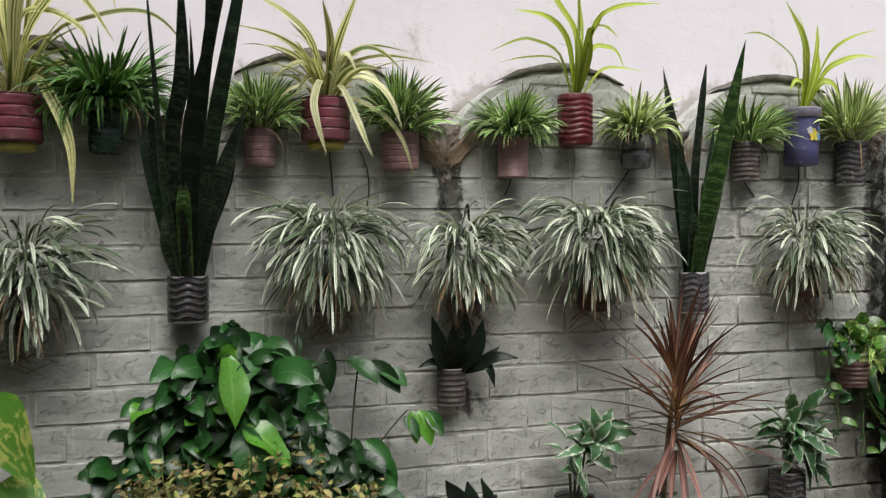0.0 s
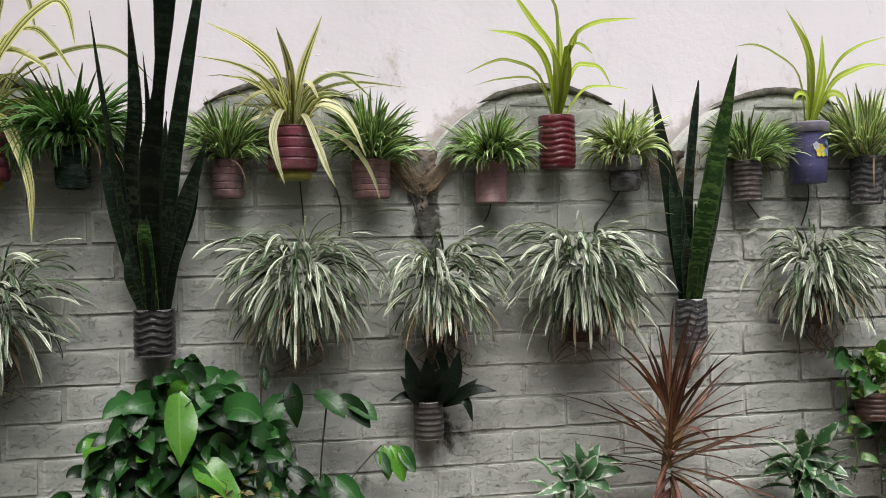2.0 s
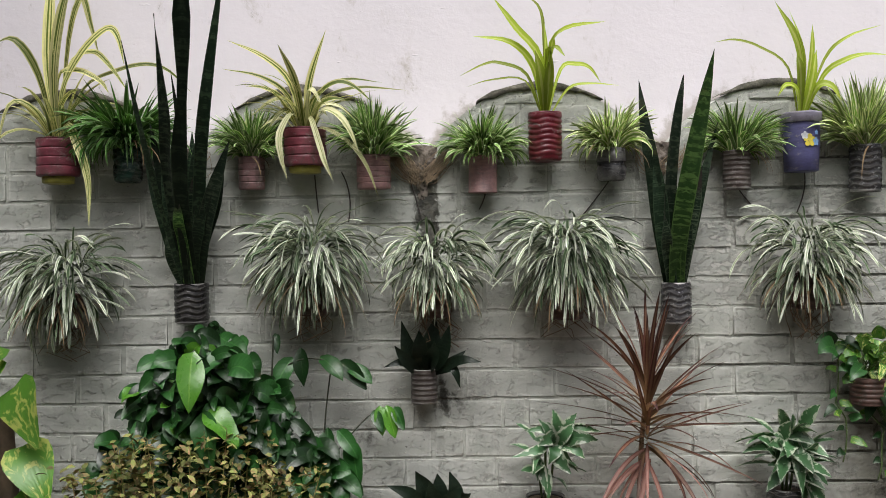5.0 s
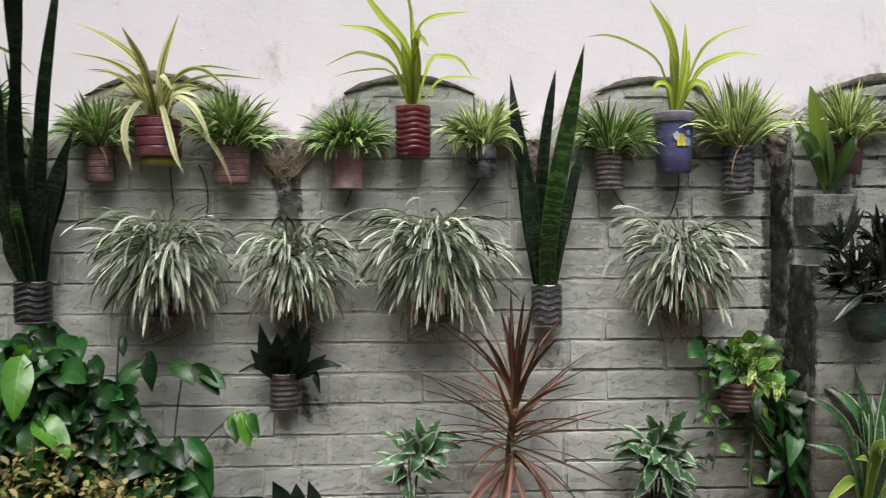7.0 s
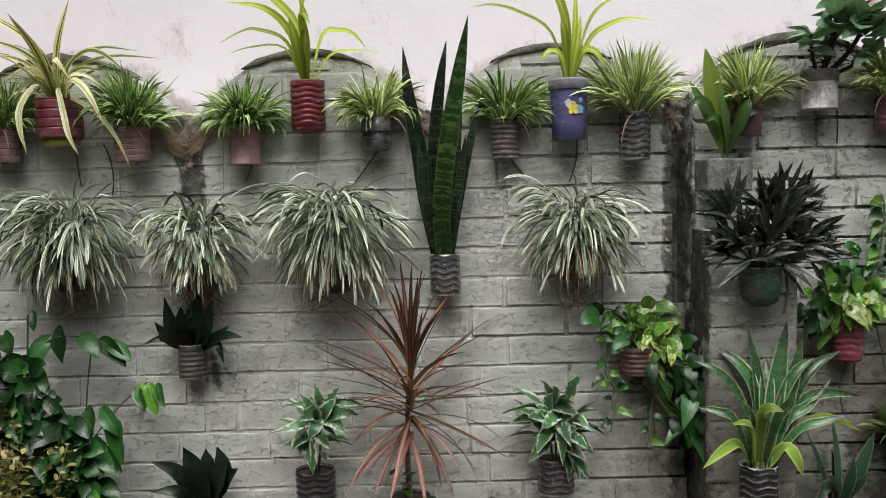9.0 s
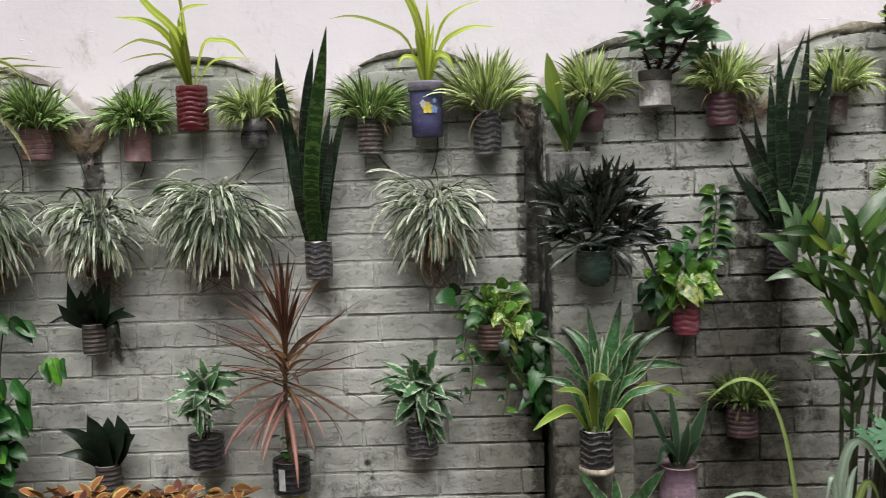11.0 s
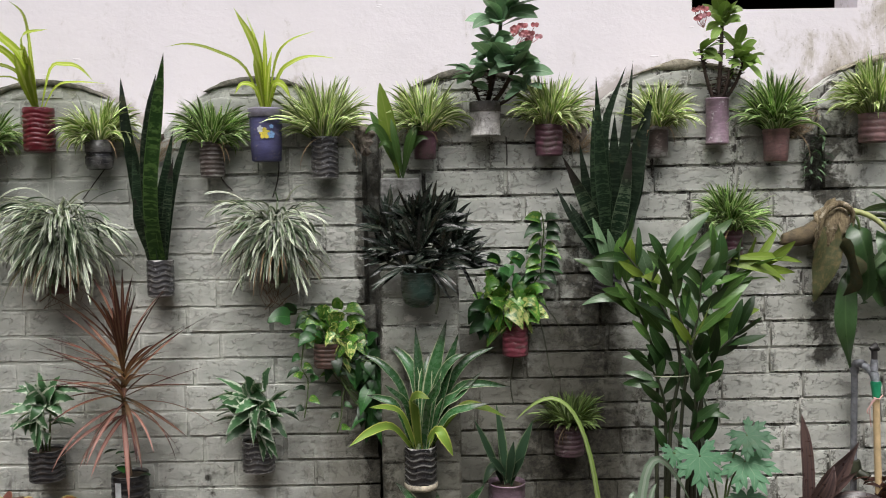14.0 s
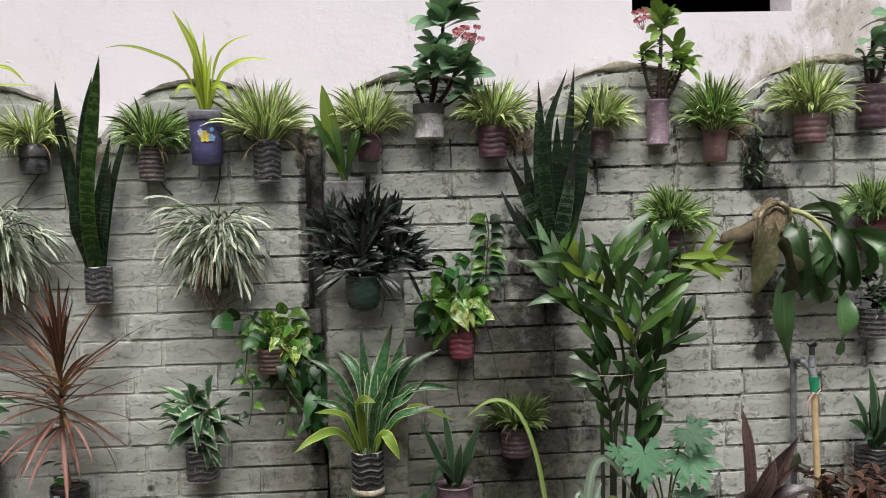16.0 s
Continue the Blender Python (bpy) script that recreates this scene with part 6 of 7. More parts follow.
# ---------------------------------------------------------------- marbled plants
def marbled(x, z0, z1, r, label, leaves, spread, height, pot, wave=0.004, size=0.10):
    t = thing("potted_marbled_plant", (x, -r, z0), label, "potted plant", "marbled-leaf plants")
    c = make_pot(t, x, z0, z1, r, "rib", pot, 5, wave, 5)
    st = Acc()
    for k in (-1, 0, 1):
        tube(st, bezier(c + Vector((0.01 * k, 0, -0.01)), c + Vector((0.015 * k, -0.01, 0.05)), c + Vector((0.03 * k, -0.02, height * 0.7)), 5), 0.004, 6)
    part("stem", st, M_STEM, t)
    for i in range(leaves):
        az = R.uniform(165, 375)
        q = R.random()
        p = c + Vector((0.03 * math.cos(radians(az)), -0.02 + 0.02 * math.sin(radians(az)), height * (0.30 + 0.60 * q)))
        if i % 2:
            facing(t, L_ZEBRA, p, R.choice((R.uniform(-35, 50), R.uniform(130, 215), R.uniform(50, 130), R.uniform(-100, -50))), spread * R.uniform(0.75, 1.2), size * 0.36, "lance", 0.8, 0.22, 0.35)
            continue
        free_part(t, L_ZEBRA, p, az, R.uniform(5, 65) + 20 * (q > 0.85), spread * R.uniform(0.8, 1.2), size * 0.36, R.uniform(20, 65), "lance", 7, 0.3, R.uniform(-35, 35), wave=0.05)
    return t


marbled(1.854, 0.376, 0.490, 0.058, "green and white marbled plant in a grey wavy bottle", 46, 0.125, 0.21, P_SILVER, size=0.115)
MARBLED_WIDE = ((0.0416, -0.14, 1.139, 0.704, 1.126, 0.754), (0.0378, -0.14, 1.169, 0.703, 1.198, 0.741), (0.0508, -0.17, 1.118, 0.67, 1.08, 0.652),
    (0.0321, -0.17, 1.078, 0.633, 0.995, 0.616), (0.0507, -0.19, 1.141, 0.611, 1.172, 0.571), (0.0452, -0.18, 1.127, 0.633, 1.106, 0.596),
    (0.047, -0.17, 1.194, 0.672, 1.258, 0.666), (0.036, -0.12, 1.198, 0.691, 1.275, 0.68), (0.0283, -0.15, 1.107, 0.691, 1.038, 0.694),
    (0.0377, -0.17, 1.183, 0.639, 1.218, 0.61), (0.0415, -0.15, 1.157, 0.676, 1.191, 0.715), (0.0378, -0.15, 1.116, 0.683, 1.082, 0.727))
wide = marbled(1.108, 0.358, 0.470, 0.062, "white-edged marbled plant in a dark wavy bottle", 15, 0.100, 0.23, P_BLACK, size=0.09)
for row in MARBLED_WIDE:
    path_leaf(wide, L_ZEBRA, Vector((1.118, -0.10, 0.645)), 0.05, row, "lance", (R.uniform(-0.4, 0.4), -1, 0.4), 0.35, 0.06, R.uniform(-0.5, 0.5))

# ---------------------------------------------------------------- red dracaena
t = thing("potted_red_dracaena", (1.402, -0.068, 0.245), "spiky red dracaena in a dark clear tub with a white label", "potted plant")
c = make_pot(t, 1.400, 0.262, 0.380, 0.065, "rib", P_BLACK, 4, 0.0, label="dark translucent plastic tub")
b = lathe([(0.030, -0.022, 0), (0.040, -0.020, 0), (0.042, 0.0, 0), (0.038, 0.004, 0)], 24)
part("base", b, P_YELLOW, t, "yellow plastic foot", at=(-0.002, 0.002, 0.018))
lab = Acc()
lr = 0.0675
lab.grid([[(lr * math.sin(a), -lr * math.cos(a), z) for a in (-0.50, -0.38, -0.26, -0.14)] for z in (0.030, 0.105)], lambda i, j: (j / 3, i))
part("label", lab, plain("paper_label", (0.62, 0.64, 0.66), 0.6), t, "white paper label", at=(-0.002, 0.002, 0.012))
top = Vector((1.412, -0.125, 0.80))
stem = Acc()
tube(stem, bezier(c + Vector((0, 0, -0.02)), c + Vector((-0.012, -0.03, 0.20)), top, 9), [0.010 - 0.0004 * i for i in range(10)], 9)
part("stem", stem, plain("ringed_stem", (0.30, 0.20, 0.125), 0.6, vary=0.4, scale=60), t, "slim ringed stem")
for i in range(70):
    q = i / 70
    az = i * 137.5 + R.uniform(-14, 14)
    p = top + Vector((0, 0, -0.20 * q + 0.02))
    el = 84 - 88 * q + R.uniform(-22, 22)
    free_part(t, L_CORD if q < 0.88 else R.choice((L_CORD, L_CORD_P)), p, az if math.sin(radians(az)) < 0.5 else az + 180, el, R.uniform(0.24, 0.37), R.uniform(0.012, 0.0175), R.uniform(5, 40) + (30 if q > 0.85 else 0), "blade", 8, 0.35, R.uniform(-25, 25))
for i in range(7):
    p = top + Vector((R.uniform(-0.01, 0.01), -0.01, -0.20))
    free_part(t, L_CORD_P, p, R.uniform(175, 300), R.uniform(-50, 0), R.uniform(0.20, 0.32), R.uniform(0.013, 0.020), R.uniform(20, 45), "blade", 7, 0.3, R.uniform(-20, 20))
for i in range(7):
    p = c + Vector((R.uniform(-0.04, 0.05), R.uniform(-0.05, 0.01), R.uniform(0.0, 0.11)))
    free_part(t, L_SHRUB, p, R.uniform(180, 360), R.uniform(-10, 50), 0.05, 0.030, 40, "oval", 5, 0.2)

# ---------------------------------------------------------------- tall palm-like zamia
t = thing("zamia_palm", (3.31, -0.22, 0.0), "tall leafy palm with broad glossy leaflets growing from the ground", "plant")
CANES = (((3.225, 0.0), (3.222, 0.53), (3.219, 0.773), (3.144, 0.978), (3.060, 1.17)), ((3.262, 0.0), (3.258, 0.53), (3.285, 0.80), (3.20, 1.013), (3.090, 1.16)), ((3.325, 0.0), (3.323, 0.53), (3.331, 0.732), (3.299, 0.844), (3.247, 1.03), (3.225, 1.11)),
         ((3.365, 0.0), (3.365, 0.53), (3.383, 0.786), (3.394, 0.98), (3.420, 1.13)), ((3.372, 0.0), (3.372, 0.50), (3.386, 0.80), (3.41, 0.95), (3.500, 1.07), (3.590, 1.085)), ((3.29, 0.0), (3.285, 0.50), (3.30, 0.75), (3.335, 0.93), (3.350, 1.08)),
         ((3.345, 0.0), (3.34, 0.40), (3.352, 0.64), (3.40, 0.80), (3.48, 0.88)), ((3.25, 0.0), (3.25, 0.45), (3.238, 0.66), (3.18, 0.79)), ((3.31, 0.0), (3.31, 0.40), (3.318, 0.62), (3.33, 0.78)), ((3.36, 0.0), (3.37, 0.40), (3.39, 0.60)))
for k, cane in enumerate(CANES):
    dy = (-0.02, -0.07, -0.12, -0.03, 0.0, -0.10, -0.08, -0.04, -0.13, -0.02)[k]
    pts = smooth([Vector((x, -0.19 + dy * min(1.0, z / 0.7), z)) for x, z in cane], 6)
    st = Acc()
    tube(st, pts, [0.0080 * (1 - 0.65 * i / len(pts)) for i in range(len(pts))], 7)
    part("stalk", st, M_CANE, t, "dark slender cane")
    low = next(i for i, p in enumerate(pts) if p.z > (0.44 if k > 6 else 0.80 if k < 6 else 0.74))
    n = int((len(pts) - low) * (0.80 if k < 7 else 0.85))
    for i in range(n):
        j = low + (len(pts) - 1.01 - low) * (i + 0.6) / n
        p = pts[int(j)].lerp(pts[int(j) + 1], j % 1)
        d = (pts[int(j) + 1] - pts[max(0, int(j) - 1)]).normalized()
        side = Vector((d.z, 0, -d.x)) * (1 if i % 2 else -1)
        way = (d * R.uniform(0.5, 1.2) + side * R.uniform(0.3, 0.9) + Vector((R.uniform(-0.25, 0.25), R.uniform(-0.6, 0.15), R.uniform(-0.25, 0.35)))).normalized()
        L = R.uniform(0.105, 0.175) * (0.8 if i > n - 3 else 1.0)
        pale = k == 4 and j > low + 0.62 * (len(pts) - low) or R.random() < 0.05
        # low and inner leaflets take the dark copy, so their colour holds the shade
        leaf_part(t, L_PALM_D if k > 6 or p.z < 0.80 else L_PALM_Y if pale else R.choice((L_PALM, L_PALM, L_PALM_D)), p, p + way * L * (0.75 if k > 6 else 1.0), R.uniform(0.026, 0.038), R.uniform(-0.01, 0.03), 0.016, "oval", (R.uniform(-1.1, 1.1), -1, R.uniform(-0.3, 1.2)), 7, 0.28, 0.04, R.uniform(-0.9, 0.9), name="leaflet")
PALM_LEFT = ((3, 0.0392, -0.24, 3.071, 1.04, 3.04, 1.148, 3.005, 1.256), (3, 0.0299, -0.24, 3.085, 1.071, 3.07, 1.147, 3.055, 1.217), (3, 0.0429, -0.25, 3.074, 1.029, 3.034, 1.068, 2.989, 1.091),
    (3, 0.032, -0.22, 3.104, 0.976, 3.043, 0.991, 2.973, 0.967), (0, 0.056, -0.25, 3.099, 1.047, 3.087, 1.119, 3.092, 1.19), (2, 0.0521, -0.26, 3.144, 1.051, 3.127, 1.118, 3.129, 1.186),
    (3, 0.0452, -0.22, 3.196, 1.058, 3.178, 1.106, 3.164, 1.157), (0, 0.0373, -0.26, 3.172, 0.928, 3.114, 0.988, 3.075, 1.046), (0, 0.0414, -0.22, 3.215, 1.001, 3.196, 1.058, 3.213, 1.124),
    (2, 0.0446, -0.28, 3.239, 1.031, 3.21, 1.052, 3.155, 1.061), (0, 0.0376, -0.24, 3.24, 0.868, 3.191, 0.928, 3.138, 0.987))
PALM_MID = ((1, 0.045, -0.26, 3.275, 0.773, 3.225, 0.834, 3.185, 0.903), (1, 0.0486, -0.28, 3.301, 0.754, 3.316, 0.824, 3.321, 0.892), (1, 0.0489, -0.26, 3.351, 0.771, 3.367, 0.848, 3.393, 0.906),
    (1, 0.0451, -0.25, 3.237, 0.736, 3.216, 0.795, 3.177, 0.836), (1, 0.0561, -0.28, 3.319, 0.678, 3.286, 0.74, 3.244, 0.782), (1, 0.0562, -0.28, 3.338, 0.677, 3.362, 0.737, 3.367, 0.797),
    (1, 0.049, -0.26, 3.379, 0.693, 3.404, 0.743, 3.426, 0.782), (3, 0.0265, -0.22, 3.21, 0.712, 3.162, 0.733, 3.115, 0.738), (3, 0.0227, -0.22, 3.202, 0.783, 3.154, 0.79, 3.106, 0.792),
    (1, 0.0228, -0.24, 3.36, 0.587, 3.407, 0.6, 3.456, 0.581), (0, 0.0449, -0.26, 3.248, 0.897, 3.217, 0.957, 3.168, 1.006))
PALM_RIGHT = ((1, 0.0527, -0.24, 3.416, 1.024, 3.422, 1.119, 3.425, 1.207), (1, 0.0567, -0.2, 3.248, 1.123, 3.316, 1.196, 3.4, 1.268), (0, 0.0419, -0.18, 3.308, 1.119, 3.397, 1.184, 3.483, 1.242),
    (2, 0.0287, -0.18, 3.469, 1.114, 3.59, 1.118, 3.716, 1.094), (2, 0.0417, -0.22, 3.455, 1.093, 3.551, 1.086, 3.643, 1.038), (0, 0.0493, -0.22, 3.405, 0.948, 3.464, 1.003, 3.537, 1.052),
    (2, 0.0379, -0.22, 3.414, 0.885, 3.482, 0.926, 3.559, 0.943), (0, 0.0567, -0.24, 3.382, 0.803, 3.439, 0.863, 3.498, 0.923), (3, 0.0316, -0.3, 3.29, 1.043, 3.343, 0.984, 3.392, 0.926),
    (3, 0.0353, -0.3, 3.256, 1.006, 3.31, 0.936, 3.366, 0.871), (0, 0.0373, -0.28, 3.321, 1.075, 3.357, 1.029, 3.392, 0.979))
for kind, w, tip, *xz in PALM_LEFT + PALM_MID + PALM_RIGHT:
    y = (-0.22 - 0.4 * (tip + 0.22), -0.235 + 0.3 * (tip + 0.22), tip)
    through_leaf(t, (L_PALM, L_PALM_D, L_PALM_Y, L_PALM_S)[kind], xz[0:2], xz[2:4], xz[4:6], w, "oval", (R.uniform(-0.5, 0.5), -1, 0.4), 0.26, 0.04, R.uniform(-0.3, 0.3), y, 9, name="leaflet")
tie = Acc()
tube(tie, bezier((3.195, -0.27, 0.735), (3.30, -0.33, 0.735), (3.43, -0.26, 0.755), 6), 0.002, 5)
part("tie_string", tie, plain("pale_string", (0.35, 0.36, 0.26), 0.8), t, "pale green string round the canes")


# ---------------------------------------------------------------- papaya, reeds, purple ti
def papaya_leaf(parent, at, r, yaw, tilt, spin):
    acc = Acc()
    m = Matrix.Translation(at) @ (Euler((radians(tilt), 0, radians(yaw))).to_matrix() @ Matrix.Rotation(radians(spin), 3, "Z")).to_4x4()
    for k in range(7):
        a = radians(-135 + 45 * k)
        d = Vector((math.sin(a), math.cos(a), 0))
        L = r * (1 - 0.10 * abs(k - 3))
        for sub, (off, l2, w2) in enumerate(((0, 1.0, 0.33), (0.55, 0.42, 0.18), (-0.55, 0.42, 0.18))):
            dd = Vector((math.sin(a + off), math.cos(a + off), 0))
            s0 = d * (0.0 if sub == 0 else 0.42 * L)
            tipv = s0 + dd * L * l2 + Vector((0, 0, -0.12 * L))
            pts = bezier(m @ s0, m @ ((s0 + tipv) / 2 + Vector((0, 0, 0.06 * L + 0.002 * sub))), m @ tipv, 5)
            ribbon(acc, pts, L * w2, m.to_3x3() @ Vector((0, 0, 1)), 0.12, "lance")
    part("leaf", acc, L_PAPAYA, parent)


t = thing("papaya_seedling", (3.41, -0.30, 0.0), "young papaya with deeply cut blue-green leaves", "plant")
for lx, lz, r, yaw, tilt, spin in ((3.326, 0.490, 0.125, 10, 60, 170), (3.475, 0.470, 0.125, -25, 48, 215), (3.481, 0.555, 0.100, -20, 52, 225), (3.479, 0.354, 0.085, 0, 45, 180), (3.241, 0.501, 0.060, 30, 50, 150)):
    st = Acc()
    tube(st, bezier((3.41, -0.30, 0.10), (3.41, -0.30, lz - 0.05), (lx, -0.34, lz), 7), 0.0035, 6)
    part("stalk", st, M_STEM, t)
    papaya_leaf(t, Vector((lx, -0.34, lz)), r, yaw, tilt, spin)
st = Acc()
tube(st, [(3.41, -0.30, 0.0), (3.41, -0.30, 0.18)], [0.009, 0.006], 8)
part("stem", st, M_STEM, t)

t = thing("reed_clump", (3.02, -0.42, 0.0), "tall reed blade arching over beside the wall", "plant")
for root, c1, tip, w, m in (((3.01, -0.42, 0.0), (2.985, -0.44, 0.92), (2.735, -0.40, 0.63), 0.024, L_BLADE), ((3.02, -0.42, 0.0), (2.94, -0.50, 0.50), (2.72, -0.48, 0.33), 0.020, L_BLADE_P), ((3.02, -0.42, 0.0), (3.04, -0.46, 0.34), (2.90, -0.50, 0.30), 0.02, L_BLADE)):
    acc = Acc()
    ribbon(acc, bezier(root, c1, tip, 16), w, (0.6, -1, 0.4), 0.3, "blade", 0, 0.6)
    part("blade", acc, m, t)
t = thing("reed_clump", (3.135, -0.42, 0.0), "silvery drooping reed blades beside the palm", "plant")
for root, c1, tip, w, m in (((3.12, -0.42, 0.0), (3.08, -0.46, 0.80), (3.275, -0.46, 0.36), 0.030, L_BLADE_P), ((3.13, -0.42, 0.0), (3.10, -0.46, 0.62), (3.06, -0.48, 0.30), 0.022, L_BLADE_P), ((3.14, -0.42, 0.0), (3.17, -0.46, 0.58), (3.235, -0.46, 0.30), 0.024, L_BLADE), ((3.14, -0.42, 0.0), (3.12, -0.46, 0.40), (3.16, -0.46, 0.44), 0.026, L_BLADE_P)):
    acc = Acc()
    ribbon(acc, bezier(root, c1, tip, 14), w, (-0.6, -1, 0.4), 0.3, "blade", 0, 0.6)
    part("blade", acc, m, t)

t = thing("purple_ti_plant", (3.745, -0.16, 0.0), "dark purple ti plant with broad upright leaves", "plant")
st = Acc()
tube(st, [(3.745, -0.16, 0.0), (3.74, -0.16, 0.26)], [0.011, 0.008], 8)
part("stem", st, M_CANE, t)
for tx, tz, w, out, rs in ((3.715, 0.582, 0.062, 0.02, 0.02), (3.895, 0.490, 0.070, 0.05, 0.06), (3.88, 0.40, 0.03, 0.08, 0.08), (3.64, 0.27, 0.06, 0.10, 0.10), (3.80, 0.42, 0.055, 0.08, 0.02), (3.97, 0.30, 0.05, 0.06, 0.08), (3.70, 0.24, 0.07, 0.14, 0.08)):
    leaf_part(t, L_PURPLE, (3.742, -0.165, 0.22), (tx, -0.165 - out, tz), w, rs, out, "lance", (R.uniform(-0.9, 0.9), -1, 0.3), 10, 0.45, 0.06, R.uniform(-0.9, 0.9))

# small fern in the dark gap of the wall
t = thing("wall_fern", (3.83, -0.012, 1.42), "small blue-green seedling rooted in a dark wall gap", "plant")
for i in range(58):
    low = i % 3 == 0
    p = Vector((3.83 + R.uniform(-0.05, 0.05), -0.012, 1.40 + R.uniform(-0.04, 0.03) if low else 1.44 + R.uniform(-0.04, 0.12)))
    free_part(t, L_PALM_S if low or i % 2 else L_SHRUB, p, R.uniform(180, 360), R.uniform(-30, 45), R.uniform(0.025, 0.055), 0.009, 35, "lance", 5, 0.2)

# ---------------------------------------------------------------- mounted staghorn
t = thing("mounted_staghorn_fern", (3.86, -0.055, 1.17), "drooping broad-leaved fern on a brown husk hung on the wall", "plant")
hk = Nodes("papery_husk")
ho = hk.place()
fibre = hk.noise(1.0, 6.0, 0.7, hk.scaled(ho, (95.0, 95.0, 22.0)), 0.8)
husk_tone = hk.mix(hk.ramp(fibre, 0.35, 0.62), (0.085, 0.060, 0.030), (0.29, 0.23, 0.135))
husk_tone = hk.mix(hk.ramp(hk.noise(24.0, 5.0, 0.7, ho), 0.54, 0.66), husk_tone, (0.58, 0.50, 0.38))
M_HUSK = hk.done(husk_tone, 0.75, hk.bump(fibre, 0.9, 0.008))
husk = Acc()
rows = []
for i in range(19):
    a = math.pi * i / 18
    row = []
    for j in range(26):
        q = 2 * math.pi * j / 26
        d = Vector((math.sin(a) * math.cos(q), math.sin(a) * math.sin(q), math.cos(a)))
        k = 1 + 0.26 * noise.noise(d * 2.3) + 0.18 * noise.noise(d * 6) + 0.09 * noise.noise(d * 14)
        row.append(Vector((3.862 + 0.062 * d.x * k + 0.015 * d.z, min(-0.001, -0.058 + 0.056 * d.y * k), 1.205 + 0.088 * d.z * k)))
    rows.append(row)
husk.grid(rows, lambda i, j: (j / 26, i / 18), True)
part("husk", husk, M_HUSK, t, "brown papery shield husk")
fold = Acc()
tube(fold, smooth([Vector(q) for q in ((3.805, -0.105, 1.17), (3.815, -0.115, 1.25), (3.865, -0.115, 1.288), (3.915, -0.105, 1.262), (3.925, -0.09, 1.21))], 5), [0.006 + 0.005 * math.sin(math.pi * i / 20) for i in range(21)], 8)
part("husk_rim", fold, M_HUSK, t, "pale rolled edge of the husk")
rows = []
for i in range(13):
    s = i / 12
    p = Vector((3.865 - 0.165 * s, -0.05 + 0.012 * s, 1.222 - 0.055 * s - 0.012 * math.sin(3 * s)))
    rr = 0.052 * (1 - 0.62 * s ** 1.4)
    rows.append([p + Vector((0.25 * rr * math.sin(q), min(0.045, 0.7 * rr * math.cos(q)), rr * math.sin(q) * (1 + 0.15 * noise.noise(Vector((i * 0.5, q, 3)))))) for q in [2 * math.pi * m / 14 for m in range(14)]])
lobe = Acc()
lobe.grid(rows, lambda i, j: (j / 14, i / 12), True)
lobe.fan(rows[-1], (3.694, -0.04, 1.163))
part("dry_lobe", lobe, plain("dark_husk", (0.105, 0.080, 0.048), 0.8, vary=0.55, bump=0.8), t, "shrivelled brown lobe")
L_FLAP = leaf_paint("withered_frond", (0.065, 0.075, 0.032), (0.14, 0.115, 0.055), "plain", rough=0.6, vary=0.3, glow=0.1)
FLAPS = (((3.845, 1.23), (3.830, 1.10), (3.797, 0.950), 0.082, "oval", 0.3, 1), ((3.865, 1.16), (3.872, 1.07), (3.868, 0.975), 0.060, "lance", -0.5, 1),
         ((3.940, 1.215), (3.948, 1.075), (3.950, 0.945), 0.105, "oval", 0.4, 0), ((3.912, 1.055), (3.886, 0.900), (3.915, 0.722), 0.066, "lance", 0.5, 0), ((4.050, 1.165), (4.010, 1.045), (4.047, 0.932), 0.115, "oval", -0.3, 0), ((4.086, 1.200), (4.127, 1.090), (4.127, 0.972), 0.074, "lance", 0.6, 0),
         ((4.090, 1.01), (4.078, 0.890), (4.078, 0.752), 0.072, "lance", -0.5, 0), ((4.100, 1.170), (4.050, 1.250), (3.985, 1.325), 0.048, "lance", 0.8, 0), ((4.115, 1.195), (4.170, 1.254), (4.233, 1.150), 0.054, "lance", -0.6, 2), ((4.130, 1.180), (4.242, 1.110), (4.184, 0.952), 0.064, "lance", 0.9, 0),
         ((4.035, 1.115), (3.985, 1.108), (3.950, 1.055), 0.040, "lance", 0.4, 2), ((3.960, 1.262), (4.060, 1.274), (4.130, 1.230), 0.032, "lance", 0.7, 2), ((3.995, 1.120), (4.005, 1.010), (4.041, 0.930), 0.064, "lance", 0.3, 0), ((4.150, 1.175), (4.148, 1.095), (4.151, 1.030), 0.070, "oval", -0.3, 0), ((4.02, 1.19), (4.03, 1.08), (4.02, 0.99), 0.070, "lance", 0.2, 0), ((4.10, 1.17), (4.09, 1.06), (4.085, 0.93), 0.070, "lance", -0.4, 0))
for n, (ra, mi, ti, w, shape, curl, m) in enumerate(FLAPS):
    d = 0.03 * ((n * 7) % 4)
    through_leaf(t, (L_STRAP, L_FLAP, L_STRAP_P)[m], ra, mi, ti, w * 1.12, "lance", (0.9 * math.sin(n * 2.1), -1, 0.15), 0.85 + 0.35 * math.sin(n * 1.7), 0.20, curl * 1.7, (-0.085, -0.10 - d, -0.085 - d * 0.7), 12)
st = Acc()
tube(st, bezier((3.915, -0.08, 1.262), (4.000, -0.12, 1.260), (4.055, -0.13, 1.150), 9), [0.011 - 0.0005 * i for i in range(10)], 8)
part("stalk", st, plain("pale_stalk", (0.40, 0.43, 0.17), 0.5), t, "thick pale yellow stalk")
